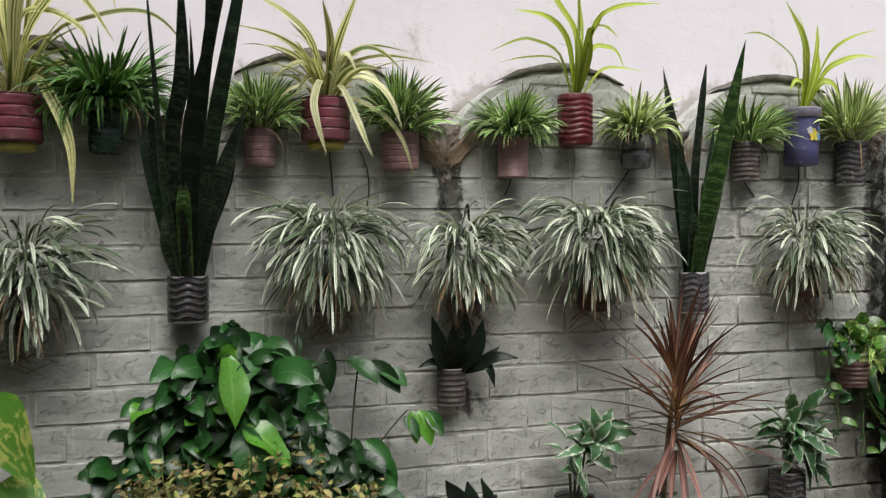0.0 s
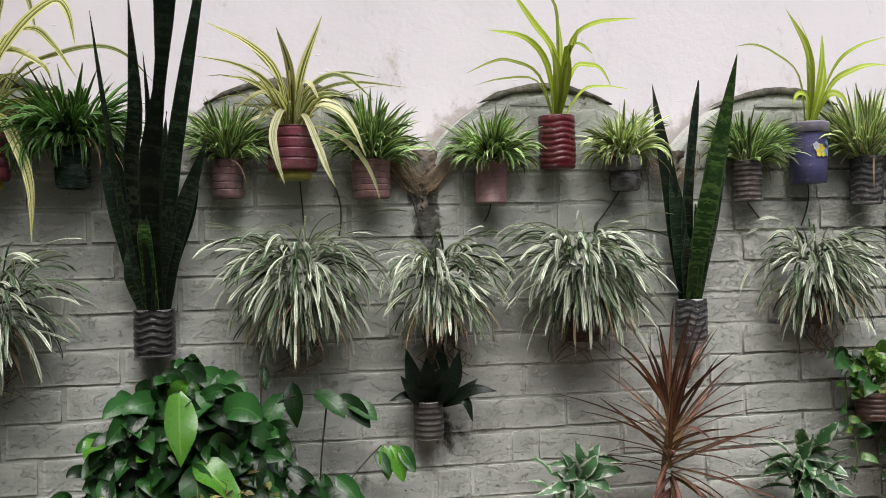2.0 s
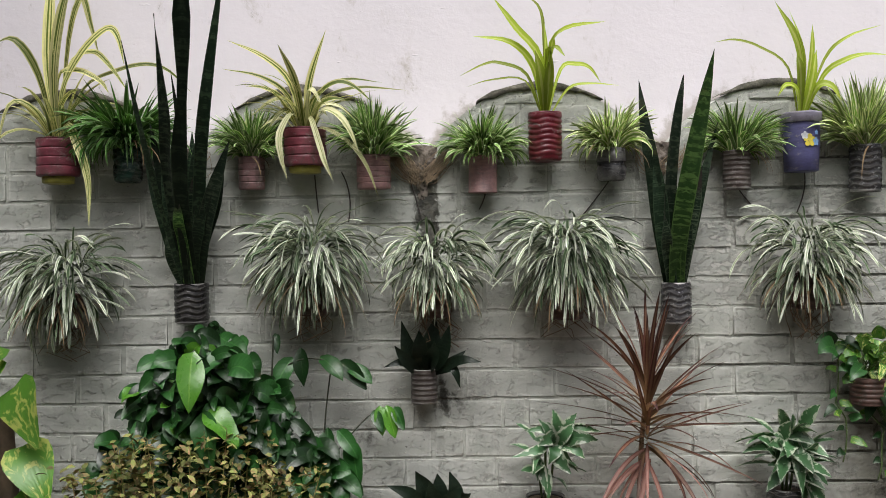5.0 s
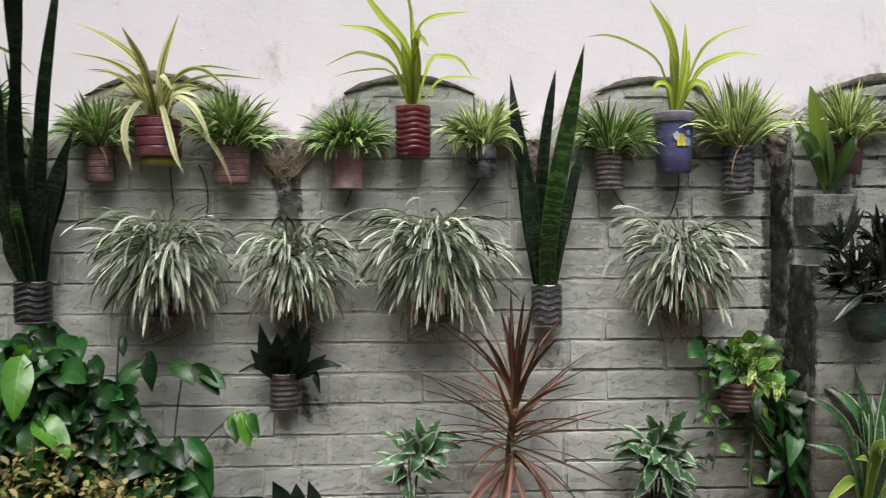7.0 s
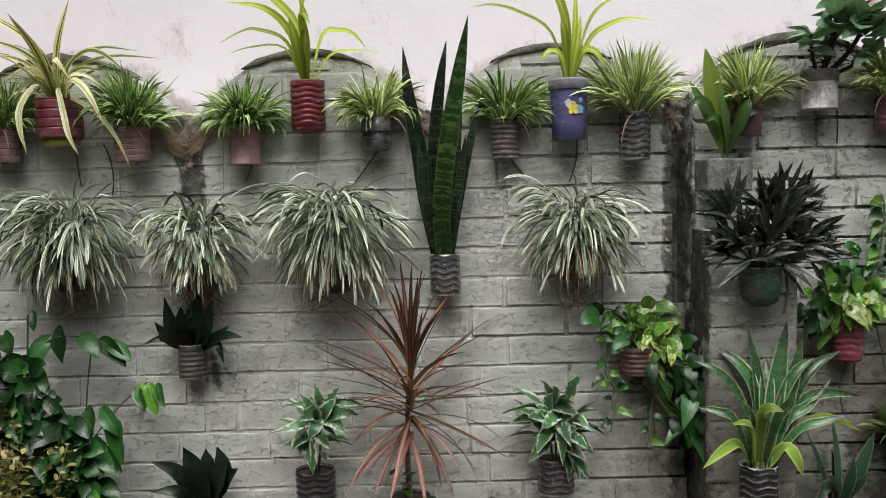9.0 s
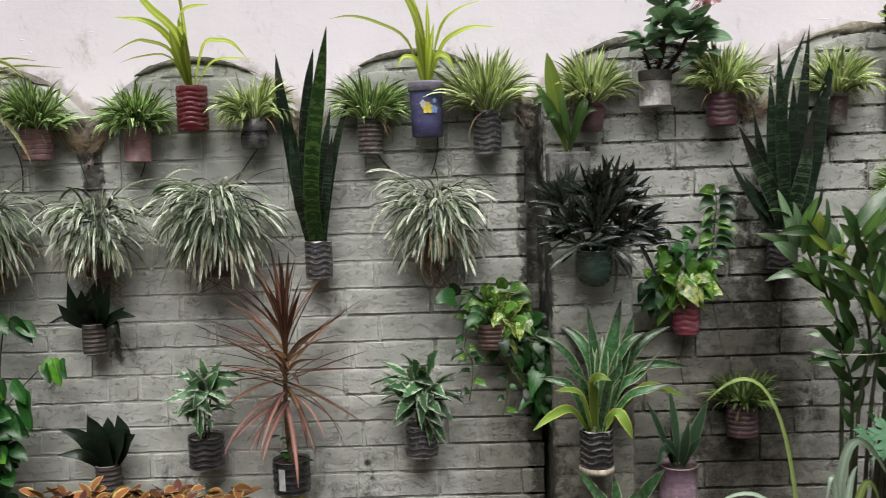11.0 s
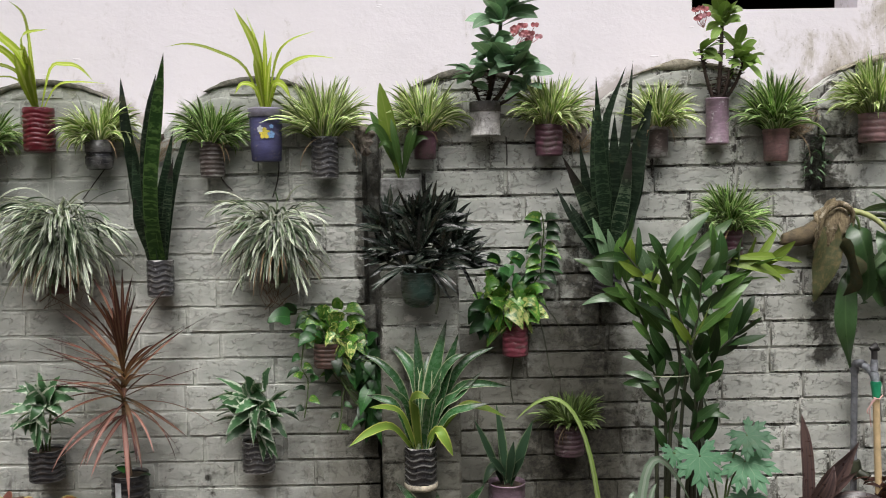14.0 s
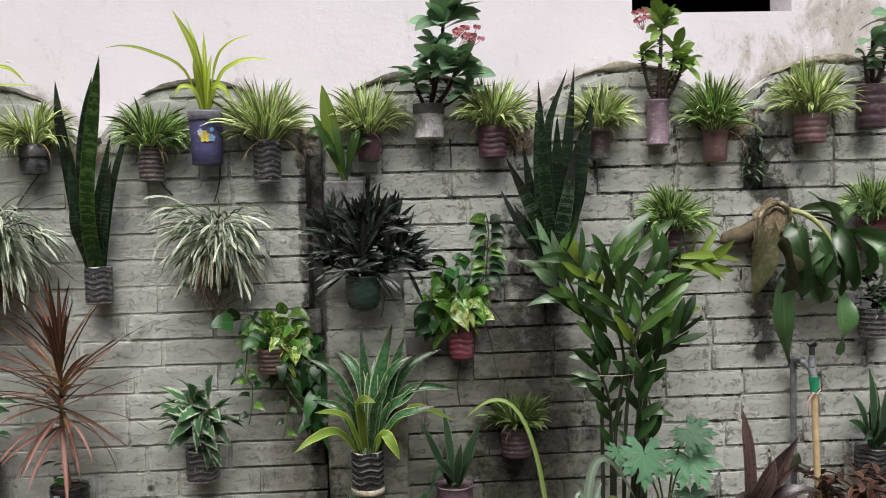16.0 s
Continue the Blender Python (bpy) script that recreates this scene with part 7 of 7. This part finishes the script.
for ra, rb in (((3.925, 1.25), (3.945, 1.20)), ((4.02, 1.23), (4.09, 1.195)), ((4.0, 1.245), (4.12, 1.19))):
    st = Acc()
    tube(st, bezier((ra[0], -0.085, ra[1]), ((ra[0] + rb[0]) / 2, -0.11, max(ra[1], rb[1])), (rb[0], -0.10, rb[1]), 5), 0.0045, 6)
    part("stalk", st, M_STEM, t)

# ---------------------------------------------------------------- tap, pipe and hose
t = thing("garden_tap", (3.950, -0.06, 0.0), "grey plastic garden tap on an upright pipe", "tap")
M_PVC = plain("grey_pvc", (0.15, 0.155, 0.17), 0.55, vary=0.45, scale=40)
M_TAPB = plain("weathered_tap", (0.20, 0.21, 0.23), 0.45, vary=0.5)
a = Acc()
tube(a, [(3.950, -0.06, 0.0), (3.950, -0.06, 0.35), (3.950, -0.06, 0.705)], 0.0112, 14)
part("pipe", a, M_PVC, t)
a = Acc()
tube(a, bezier((3.950, -0.06, 0.695), (3.946, -0.06, 0.742), (3.966, -0.10, 0.728), 8), 0.0145, 14)
part("elbow", a, M_PVC, t)
a = Acc()
tube(a, [(3.946, -0.06, 0.335), (3.946, -0.06, 0.36), (3.946, -0.06, 0.385)], [0.027, 0.030, 0.025], 12)
tube(a, [(3.950, -0.06, 0.35), (3.985, -0.10, 0.33)], [0.018, 0.015], 10)
part("joint", a, M_CANE, t, "dark lumpy joint sealed with tar")
a = Acc()
tube(a, [(3.960, -0.09, 0.730), (3.974, -0.12, 0.72), (3.984, -0.135, 0.70), (3.986, -0.14, 0.672)], [0.011, 0.0135, 0.0155, 0.0125], 12)
tube(a, [(3.982, -0.135, 0.715), (3.983, -0.135, 0.755)], [0.014, 0.011], 12)
valve = part("valve_body", a, M_TAPB, t)
a = Acc()
tube(a, [(3.983, -0.135, 0.755), (3.983, -0.135, 0.785)], [0.010, 0.010], 10)
tube(a, [(3.968, -0.139, 0.790), (3.986, -0.135, 0.800), (3.998, -0.132, 0.786)], [0.008, 0.013, 0.007], 8)
part("handle", a, plain("black_tap_handle", (0.03, 0.028, 0.028), 0.5), valve, "worn black handle")
t = thing("garden_hose", (3.988, -0.145, 0.0), "tan garden hose hanging from a green tap connector", "hose")
a = Acc()
tube(a, [(3.986, -0.142, 0.680), (3.986, -0.142, 0.672), (3.987, -0.143, 0.630), (3.987, -0.143, 0.618)], [0.0165, 0.018, 0.013, 0.0118], 14)
part("connector", a, plain("green_plastic", (0.015, 0.23, 0.11), 0.4), t, "green plastic hose connector")
a = Acc()
tube(a, bezier((3.987, -0.143, 0.622), (3.993, -0.150, 0.30), (4.000, -0.175, 0.0), 10), 0.0115, 12)
part("hose", a, plain("tan_hose", (0.55, 0.41, 0.23), 0.5, vary=0.15), t)
a = Acc()
tube(a, [(3.970, -0.160, 0.628), (3.987, -0.163, 0.622), (4.003, -0.157, 0.635)], 0.003, 5)
tube(a, bezier((3.975, -0.165, 0.625), (3.945, -0.165, 0.62), (3.960, -0.165, 0.53), 8), 0.0018, 5)
tube(a, bezier((3.975, -0.165, 0.625), (3.935, -0.165, 0.58), (3.950, -0.165, 0.575), 8), 0.0025, 5)
part("tie", a, plain("pink_string", (0.52, 0.33, 0.30), 0.8), t, "faded pink string tied round the hose")


# ---------------------------------------------------------------- shrubs and beds in front of the wall
t = thing("glossy_shrub", (0.14, -0.22, 0.0), "bushy shrub with glossy dark green oval leaves", "shrub")
for bx, tx, tz in ((0.10, 0.02, 0.93), (0.14, 0.18, 0.95), (0.18, 0.36, 0.78), (0.08, -0.12, 0.70), (0.16, 0.46, 0.60), (0.12, 0.10, 0.80)):
    st = Acc()
    tube(st, bezier((bx, -0.20, 0.0), (bx, -0.22, tz * 0.6), (tx, -0.20, tz), 8), [0.009 - 0.0008 * i for i in range(9)], 7)
    part("branch", st, M_CANE, t)
for i in range(760):
    u, v = R.uniform(-1, 1), R.uniform(0, 1)
    top = 1.0 - 0.36 * abs(u) ** 2.8 - (0.06 if u > 0.3 else 0.0)
    z = 0.30 + (top - 0.30) * v ** 0.7
    x = 0.125 + 0.33 * u * (1.08 - 0.42 * max(0, (z - 0.6) / 0.4))
    y = -0.13 - R.uniform(0.0, 0.20) * (1.1 - abs(u) * 0.6)
    p = Vector((x, y, z))
    az = 270 + 75 * u + R.uniform(-55, 55)
    young = R.random() < (0.12 if z > 0.75 and y < -0.22 else 0.02)
    facing(t, L_SHRUB_L if young else L_SHRUB, p, R.choice((R.uniform(-90, 0), R.uniform(-180, -90), R.uniform(-30, 80), R.uniform(100, 210))), R.uniform(0.058, 0.105), R.uniform(0.036, 0.060), "oval", R.uniform(0.3, 1.6), 0.40, 0.38, 0.10)
for lx, lz, ang, m in ((0.100, 0.965, -85, 1), (0.130, 0.800, -30, 1), (0.20, 0.915, 25, 0), (0.125, 0.800, -70, 0)):
    facing(t, L_SHRUB_L if m else L_SHRUB, Vector((lx, -0.35, lz)), ang, 0.125, 0.078, "oval", 0.8, 0.4, 0.30, 0.10)
part("twig", tube(Acc(), bezier((0.262, -0.16, 0.55), (0.275, -0.16, 0.75), (0.285, -0.15, 0.985), 6), 0.0028, 5), M_CANE, t)
part("twig", tube(Acc(), bezier((0.425, -0.12, 0.58), (0.43, -0.12, 0.75), (0.455, -0.10, 0.90), 6), 0.0025, 5), M_CANE, t)
part("twig", tube(Acc(), bezier((0.30, -0.12, 0.88), (0.42, -0.14, 0.97), (0.54, -0.10, 0.83), 8), 0.0022, 5), M_CANE, t)
part("twig", tube(Acc(), bezier((0.45, -0.12, 0.60), (0.52, -0.10, 0.70), (0.60, -0.06, 0.755), 8), 0.0022, 5), M_CANE, t)
for lx, lz, az, L in ((0.285, 0.99, 200, 0.055), (0.335, 0.915, 250, 0.12), (0.36, 0.945, 300, 0.10), (0.42, 0.915, 280, 0.11), (0.475, 0.90, 320, 0.11), (0.50, 0.885, 340, 0.10), (0.60, 0.765, 250, 0.085), (0.62, 0.765, 290, 0.095), (0.645, 0.76, 330, 0.08), (0.58, 0.75, 215, 0.07), (0.47, 0.69, 300, 0.10), (0.51, 0.66, 320, 0.13), (0.44, 0.70, 240, 0.10)):
    facing(t, L_SHRUB_L if 0.59 < lx < 0.63 else L_SHRUB, Vector((lx, -0.11, lz)), R.uniform(-130, -50) if az < 270 else R.uniform(-90, -20), L * 0.92, L * 0.50, "oval", 0.6, 0.35, 0.40, 0.08)

# low russet shrub, too fine to count
rs = thing("russet_shrub", (0.11, -0.40, 0.0), "low shrub of tiny yellow-green and russet leaves", "shrub")
for k in range(22):
    u = -0.95 + 1.9 * (k + R.uniform(0.2, 0.8)) / 22
    dy = R.uniform(-0.10, 0.10)
    ztop = 0.735 - 0.10 * u * u + R.uniform(-0.05, 0.03)
    st = bezier((0.11 + 0.12 * u, -0.40 + dy * 0.3, 0.0), (0.11 + 0.30 * u, -0.40 + dy, ztop * 0.55), (0.11 + 0.36 * u + R.uniform(-0.03, 0.03), -0.40 + dy, ztop), 10)
    sm = Acc()
    tube(sm, st, [0.0042 - 0.0003 * i for i in range(11)], 5)
    for i in range(95):
        q = R.uniform(0.42, 1.0) ** 0.7 * 9.99
        p = st[int(q)].lerp(st[int(q) + 1], q % 1) + Vector((R.gauss(0, 0.022), R.gauss(0, 0.022), R.gauss(0, 0.014)))
        free_leaf(sm, p, R.uniform(0, 360), R.uniform(-20, 60), R.uniform(0.018, 0.036), 0.015, 40, "oval", 3, 0.2, R.uniform(-40, 40))
    part("sprig", sm, L_SMALL, rs)

# golden pothos growing on a post at the near end
t = thing("golden_pothos", (-0.47, -0.30, 0.0), "large golden pothos leaves climbing a mossy post", "plant")
st = Acc()
tube(st, [(-0.47, -0.28, 0.0), (-0.46, -0.28, 0.5), (-0.47, -0.28, 0.80)], [0.03, 0.028, 0.02], 10)
part("post", st, plain("mossy_post", (0.10, 0.07, 0.045), 0.95, bump=0.9), t)
for lx, lz, az, L in ((-0.42, 0.87, 300, 0.19), (-0.40, 0.70, 310, 0.19), (-0.46, 0.95, 260, 0.14), (-0.52, 0.80, 240, 0.19), (-0.42, 0.56, 300, 0.20), (-0.50, 0.62, 230, 0.20), (-0.40, 0.46, 320, 0.18), (-0.45, 0.98, 80, 0.12), (-0.55, 0.92, 200, 0.16), (-0.48, 0.44, 260, 0.18), (-0.38, 0.37, 300, 0.17)):
    facing(t, L_GOLD, Vector((lx, -0.32, lz)), -50 if az > 270 else -120, L, L * 0.72, "heart", 0.5, 0.15, 0.18)

# coleus bed
for cx, n in ((0.76, 95), (0.98, 110), (1.20, 75)):
    t = thing("coleus_plant", (cx, -0.32, 0.0), "low coleus with orange-brown yellow-edged leaves", "plant", "coleus bed")
    st = Acc()
    for k in range(6):
        tube(st, [(cx + 0.02 * k - 0.05, -0.32, 0.0), (cx + 0.04 * k - 0.10, -0.33, 0.30)], [0.005, 0.003], 5)
    part("stems", st, M_STEM, t)
    for i in range(n):
        u, w = R.uniform(-1, 1), R.uniform(-1, 1)
        p = Vector((cx + 0.14 * u, -0.33 + 0.11 * w, 0.345 - 0.05 * w * w + 0.035 * R.uniform(-1, 1) - 0.05 * R.random() ** 2))
        free_part(t, L_COLEUS_R if R.random() < 0.25 else L_COLEUS, p, R.uniform(0, 360), R.uniform(-10, 60), R.uniform(0.045, 0.075), R.uniform(0.030, 0.042), R.uniform(10, 60), "oval", 5, 0.22, R.uniform(-25, 25))

# reddish rosettes and litter at the foot of the tap
for cx, cy in ((4.02, -0.16), (4.17, -0.18), (4.32, -0.14), (4.09, -0.30)):
    t = thing("red_rosette_plant", (cx, cy, 0.0), "low plant with curled red-brown leaves", "plant", "red rosettes by the tap")
    st = Acc()
    tube(st, [(cx, cy, 0.0), (cx, cy, 0.32)], [0.012, 0.008], 7)
    part("stem", st, M_CANE, t)
    for i in range(60):
        p = Vector((cx + R.uniform(-0.05, 0.05), cy + R.uniform(-0.05, 0.05), R.uniform(0.20, 0.345)))
        free_part(t, L_RUST, p, R.uniform(0, 360), R.uniform(-20, 60), R.uniform(0.05, 0.09), 0.022, R.uniform(20, 90), "lance", 5, 0.3, R.uniform(-30, 30))
lit = Acc()
for i in range(700):
    p = Vector((R.uniform(-0.9, 4.9), -R.uniform(0.02, 0.9), 0.016))
    free_leaf(lit, p, R.uniform(0, 360), R.uniform(0, 20), R.uniform(0.03, 0.08), 0.025, 25, "oval", 3, 0.2)
tagged(new("leaf_litter", lit.mesh("leaf_litter", L_DRY)), "dry brown fallen leaves on the earth", "leaf litter", kind="stuff")

# thin wires that hold the pots
M_WIRE = plain("rusty_wire", (0.06, 0.05, 0.045), 0.7)
for pts in (((0.395, 1.482), (0.400, 1.42), (0.405, 1.36)), ((1.325, 1.448), (1.29, 1.40), (1.245, 1.345)), ((1.94, 1.466), (1.945, 1.41), (1.915, 1.34)), ((0.935, 1.414), (0.93, 1.39), (0.915, 1.365)), ((1.735, 1.414), (1.75, 1.39), (1.775, 1.365)), ((0.66, 1.60), (0.705, 1.44), (0.735, 1.33)), ((0.48, 1.49), (0.52, 1.42), (0.50, 1.33)), ((2.742, 1.54), (2.745, 1.49), (2.744, 1.44))):
    t = thing("wire", (pts[0][0], -0.006, pts[0][1]), "thin dark wire hanging on the brick wall", "wire", "pot wires")
    a = Acc()
    tube(a, bezier((pts[0][0], -0.006, pts[0][1]), (pts[1][0], -0.012, pts[1][1]), (pts[2][0], -0.004, pts[2][1]), 8), 0.0022, 5)
    part("strand", a, M_WIRE, t)

# ---------------------------------------------------------------- bricks, last
LEFT = (0.90, 0.75, 1.143, 0.585, 0.44, 0.58, 0.36, 0.212, 0.432, 0.850, 1.026, 0.756, 0.90, 0.62, 0.78, 0.60, 0.75, 0.62, 0.76, 0.60)
RIGHT = (2.80, 2.60, 2.682, 2.744, 2.62, 2.74, 2.86, 2.70, 2.63, 3.822, 3.675, 3.56, 3.70, 3.58, 3.72, 3.60, 3.70, 3.58, 3.72, 3.60)


# upright joints that stand out, course by course
JOINTS = {3: (1.14, 1.97, 2.68), 4: (0.13, 0.53, 0.85, 1.69, 2.74, 3.26), 5: (-0.09, 0.56, 2.80, 3.68), 7: (0.06,), 8: (-0.08, 0.22, 0.515, 1.71, 2.01), 9: (-0.23, 0.43, 1.025, 1.31, 1.60, 1.90, 3.65),
          10: (-0.38, 0.865, 1.715, 2.01), 11: (-0.29, 0.70, 0.98, 1.06, 1.32, 1.62, 3.67), 12: (0.76, 0.86, 1.58, 3.50), 13: (0.67, 0.96, 1.59, 3.78)}


def brick_mesh(seed, w, h, cut=None):
    """A worn brick face, chamfered all round; cut gives its upper edge at a share of its length."""
    rr = random.Random(seed)
    acc = Acc()
    nx, nz = 9, 3
    off = rr.random() * 50
    rows = []
    for i in range(nz + 1):
        row = []
        for j in range(nx + 1):
            u, v = j / nx, i / nz
            hh = h if cut is None else cut(u)
            n = 0.0022 * noise.noise(Vector((u * 3 + off, v * 2, 0)))
            e = 0.0038 * noise.noise(Vector((u * 9, v * 7, off)))
            rim = 0.0007 if i in (0, nz) or j in (0, nx) else 0.0
            row.append((-w / 2 + 0.003 + (w - 0.006) * u + (e if j in (0, nx) else 0), n + rim, 0.0025 + (hh - 0.005) * v + (e * 0.8 if i in (0, nz) else 0)))
        rows.append(row)
    acc.grid(rows, lambda i, j: (j / nx, i / nz))
    ring = [rows[0][j] for j in range(nx + 1)] + [rows[i][nx] for i in range(1, nz + 1)] + [rows[nz][j] for j in range(nx - 1, -1, -1)] + [rows[i][0] for i in range(nz - 1, 0, -1)]
    cx, cz = 0.0, h / 2
    back = [(x + 0.0030 * (1 if x > cx else -1) * (abs(x) > w / 2 - 0.01), 0.0120, z + 0.0026 * (1 if z > cz else -1)) for x, y, z in ring]
    acc.grid([back, ring], lambda i, j: (j / 16, i), True)
    return acc


shared = {}
plan = []
for c in range(20):
    z1 = TOP_LINE + 2 * COURSE + 0.093 - c * COURSE
    z0 = z1 - COURSE
    for side, anchor, xa, xb in (("l", LEFT[c], WALL_X0, 2.238 if z1 > 0.96 else 2.280), ("r", RIGHT[c], 2.296, WALL_X1)):
        known = [x for x in JOINTS.get(c, ()) if xa + 0.06 < x < xb - 0.06] or [anchor]
        cuts = list(known)
        for p, q in zip(known, known[1:]):
            m = max(1, round((q - p) / PITCH))
            cuts += [p + (q - p) * k / m for k in range(1, m)]
        cuts += [known[0] - PITCH * k for k in range(1, 40)] + [known[-1] + PITCH * k for k in range(1, 40)]
        cuts = [xa] + sorted(x for x in cuts if xa + 0.06 < x < xb - 0.06) + [xb]
        final = []
        for a, b in zip(cuts, cuts[1:]):
            if random.Random(int(a * 1000) + c).random() < 0.06 and b - a > 0.25:
                m = a + (b - a) * random.Random(int(b * 999)).choice((0.36, 0.5, 0.64))
                final += [(a, m), (m, b)]
            else:
                final.append((a, b))
        if z1 > 1.36 and z0 < 1.46:
            final = [q for a, b in final for q in (((a, min(b, SLOT[0])), (max(a, SLOT[1]), b)) if a < SLOT[1] and b > SLOT[0] else ((a, b),)) if q[1] - q[0] > 0.035]
        plan += [(a, b, z0, z1, c) for a, b in final]
trimmed = []
for a, b, z0, z1, c in plan:
    room_above = [scallop(a + (b - a) * i / 24) - 0.034 - z0 - rise((a + b) / 2) for i in range(25)]
    if min(room_above) > COURSE:
        trimmed.append((a, b, z0, z1, c, False))
        continue
    run = None
    for i in range(26):
        ok = i < 25 and room_above[i] > 0.016
        if ok and run is None:
            run = i
        if not ok and run is not None:
            if i - 1 - run > 3:
                trimmed.append((a + (b - a) * run / 24, a + (b - a) * (i - 1) / 24, z0, z1, c, True))
            run = None
near, far = [], Acc()
for a, b, z0, z1, c, under in trimmed:
    mid = (a + b) / 2
    dz = rise(mid)
    rr = random.Random(int(a * 1000) * 31 + c)
    joint = (0.0056 if mid < 1.6 else 0.0072 if mid < 2.2 else 0.0088) + rr.uniform(-0.002, 0.0025)
    w, h = b - a - joint, COURSE - joint
    if under:
        f = lambda u, a=a, b=b, z0=z0, dz=dz, h=h: max(0.010, min(h, scallop(a + (b - a) * u) - 0.036 - z0 - dz))
        acc = brick_mesh(rr.random() * 999, w, h, f)
        me = None
    else:
        key = (round(w, 2), rr.randint(0, 3))
        if key not in shared:
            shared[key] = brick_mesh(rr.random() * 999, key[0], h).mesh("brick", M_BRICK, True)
        me, acc = shared[key], None
    spot = Vector((mid, (0.0030 if mid < 1.7 else 0.0) - rr.uniform(0.0, 0.0028), z0 + dz + joint / 2))
    tilt = (rr.uniform(-0.008, 0.008), rr.uniform(-0.006, 0.006), rr.uniform(-0.006, 0.006))
    if -0.75 < mid < 4.45 and z0 > 0.2 and len(near) < 300:
        if me is None:
            me = acc.mesh("brick", M_BRICK, True)
        ob = new("brick", me)
        ob.parent, ob.location, ob.rotation_euler = wall_front, spot, tilt
        near.append(ob)
    else:
        if acc is None:
            acc = brick_mesh(rr.random() * 999, w, h)
        n0 = len(far.v)
        far.v.extend((p[0] + spot.x, p[1] + spot.y, p[2] + spot.z) for p in acc.v)
        far.f.extend(tuple(i + n0 for i in q) for q in acc.f)
        far.uv.extend(acc.uv)
rest = new("bricks", far.mesh("bricks", M_BRICK_FAR, True))
rest.parent = wall_front
tagged(rest, kind="stuff")
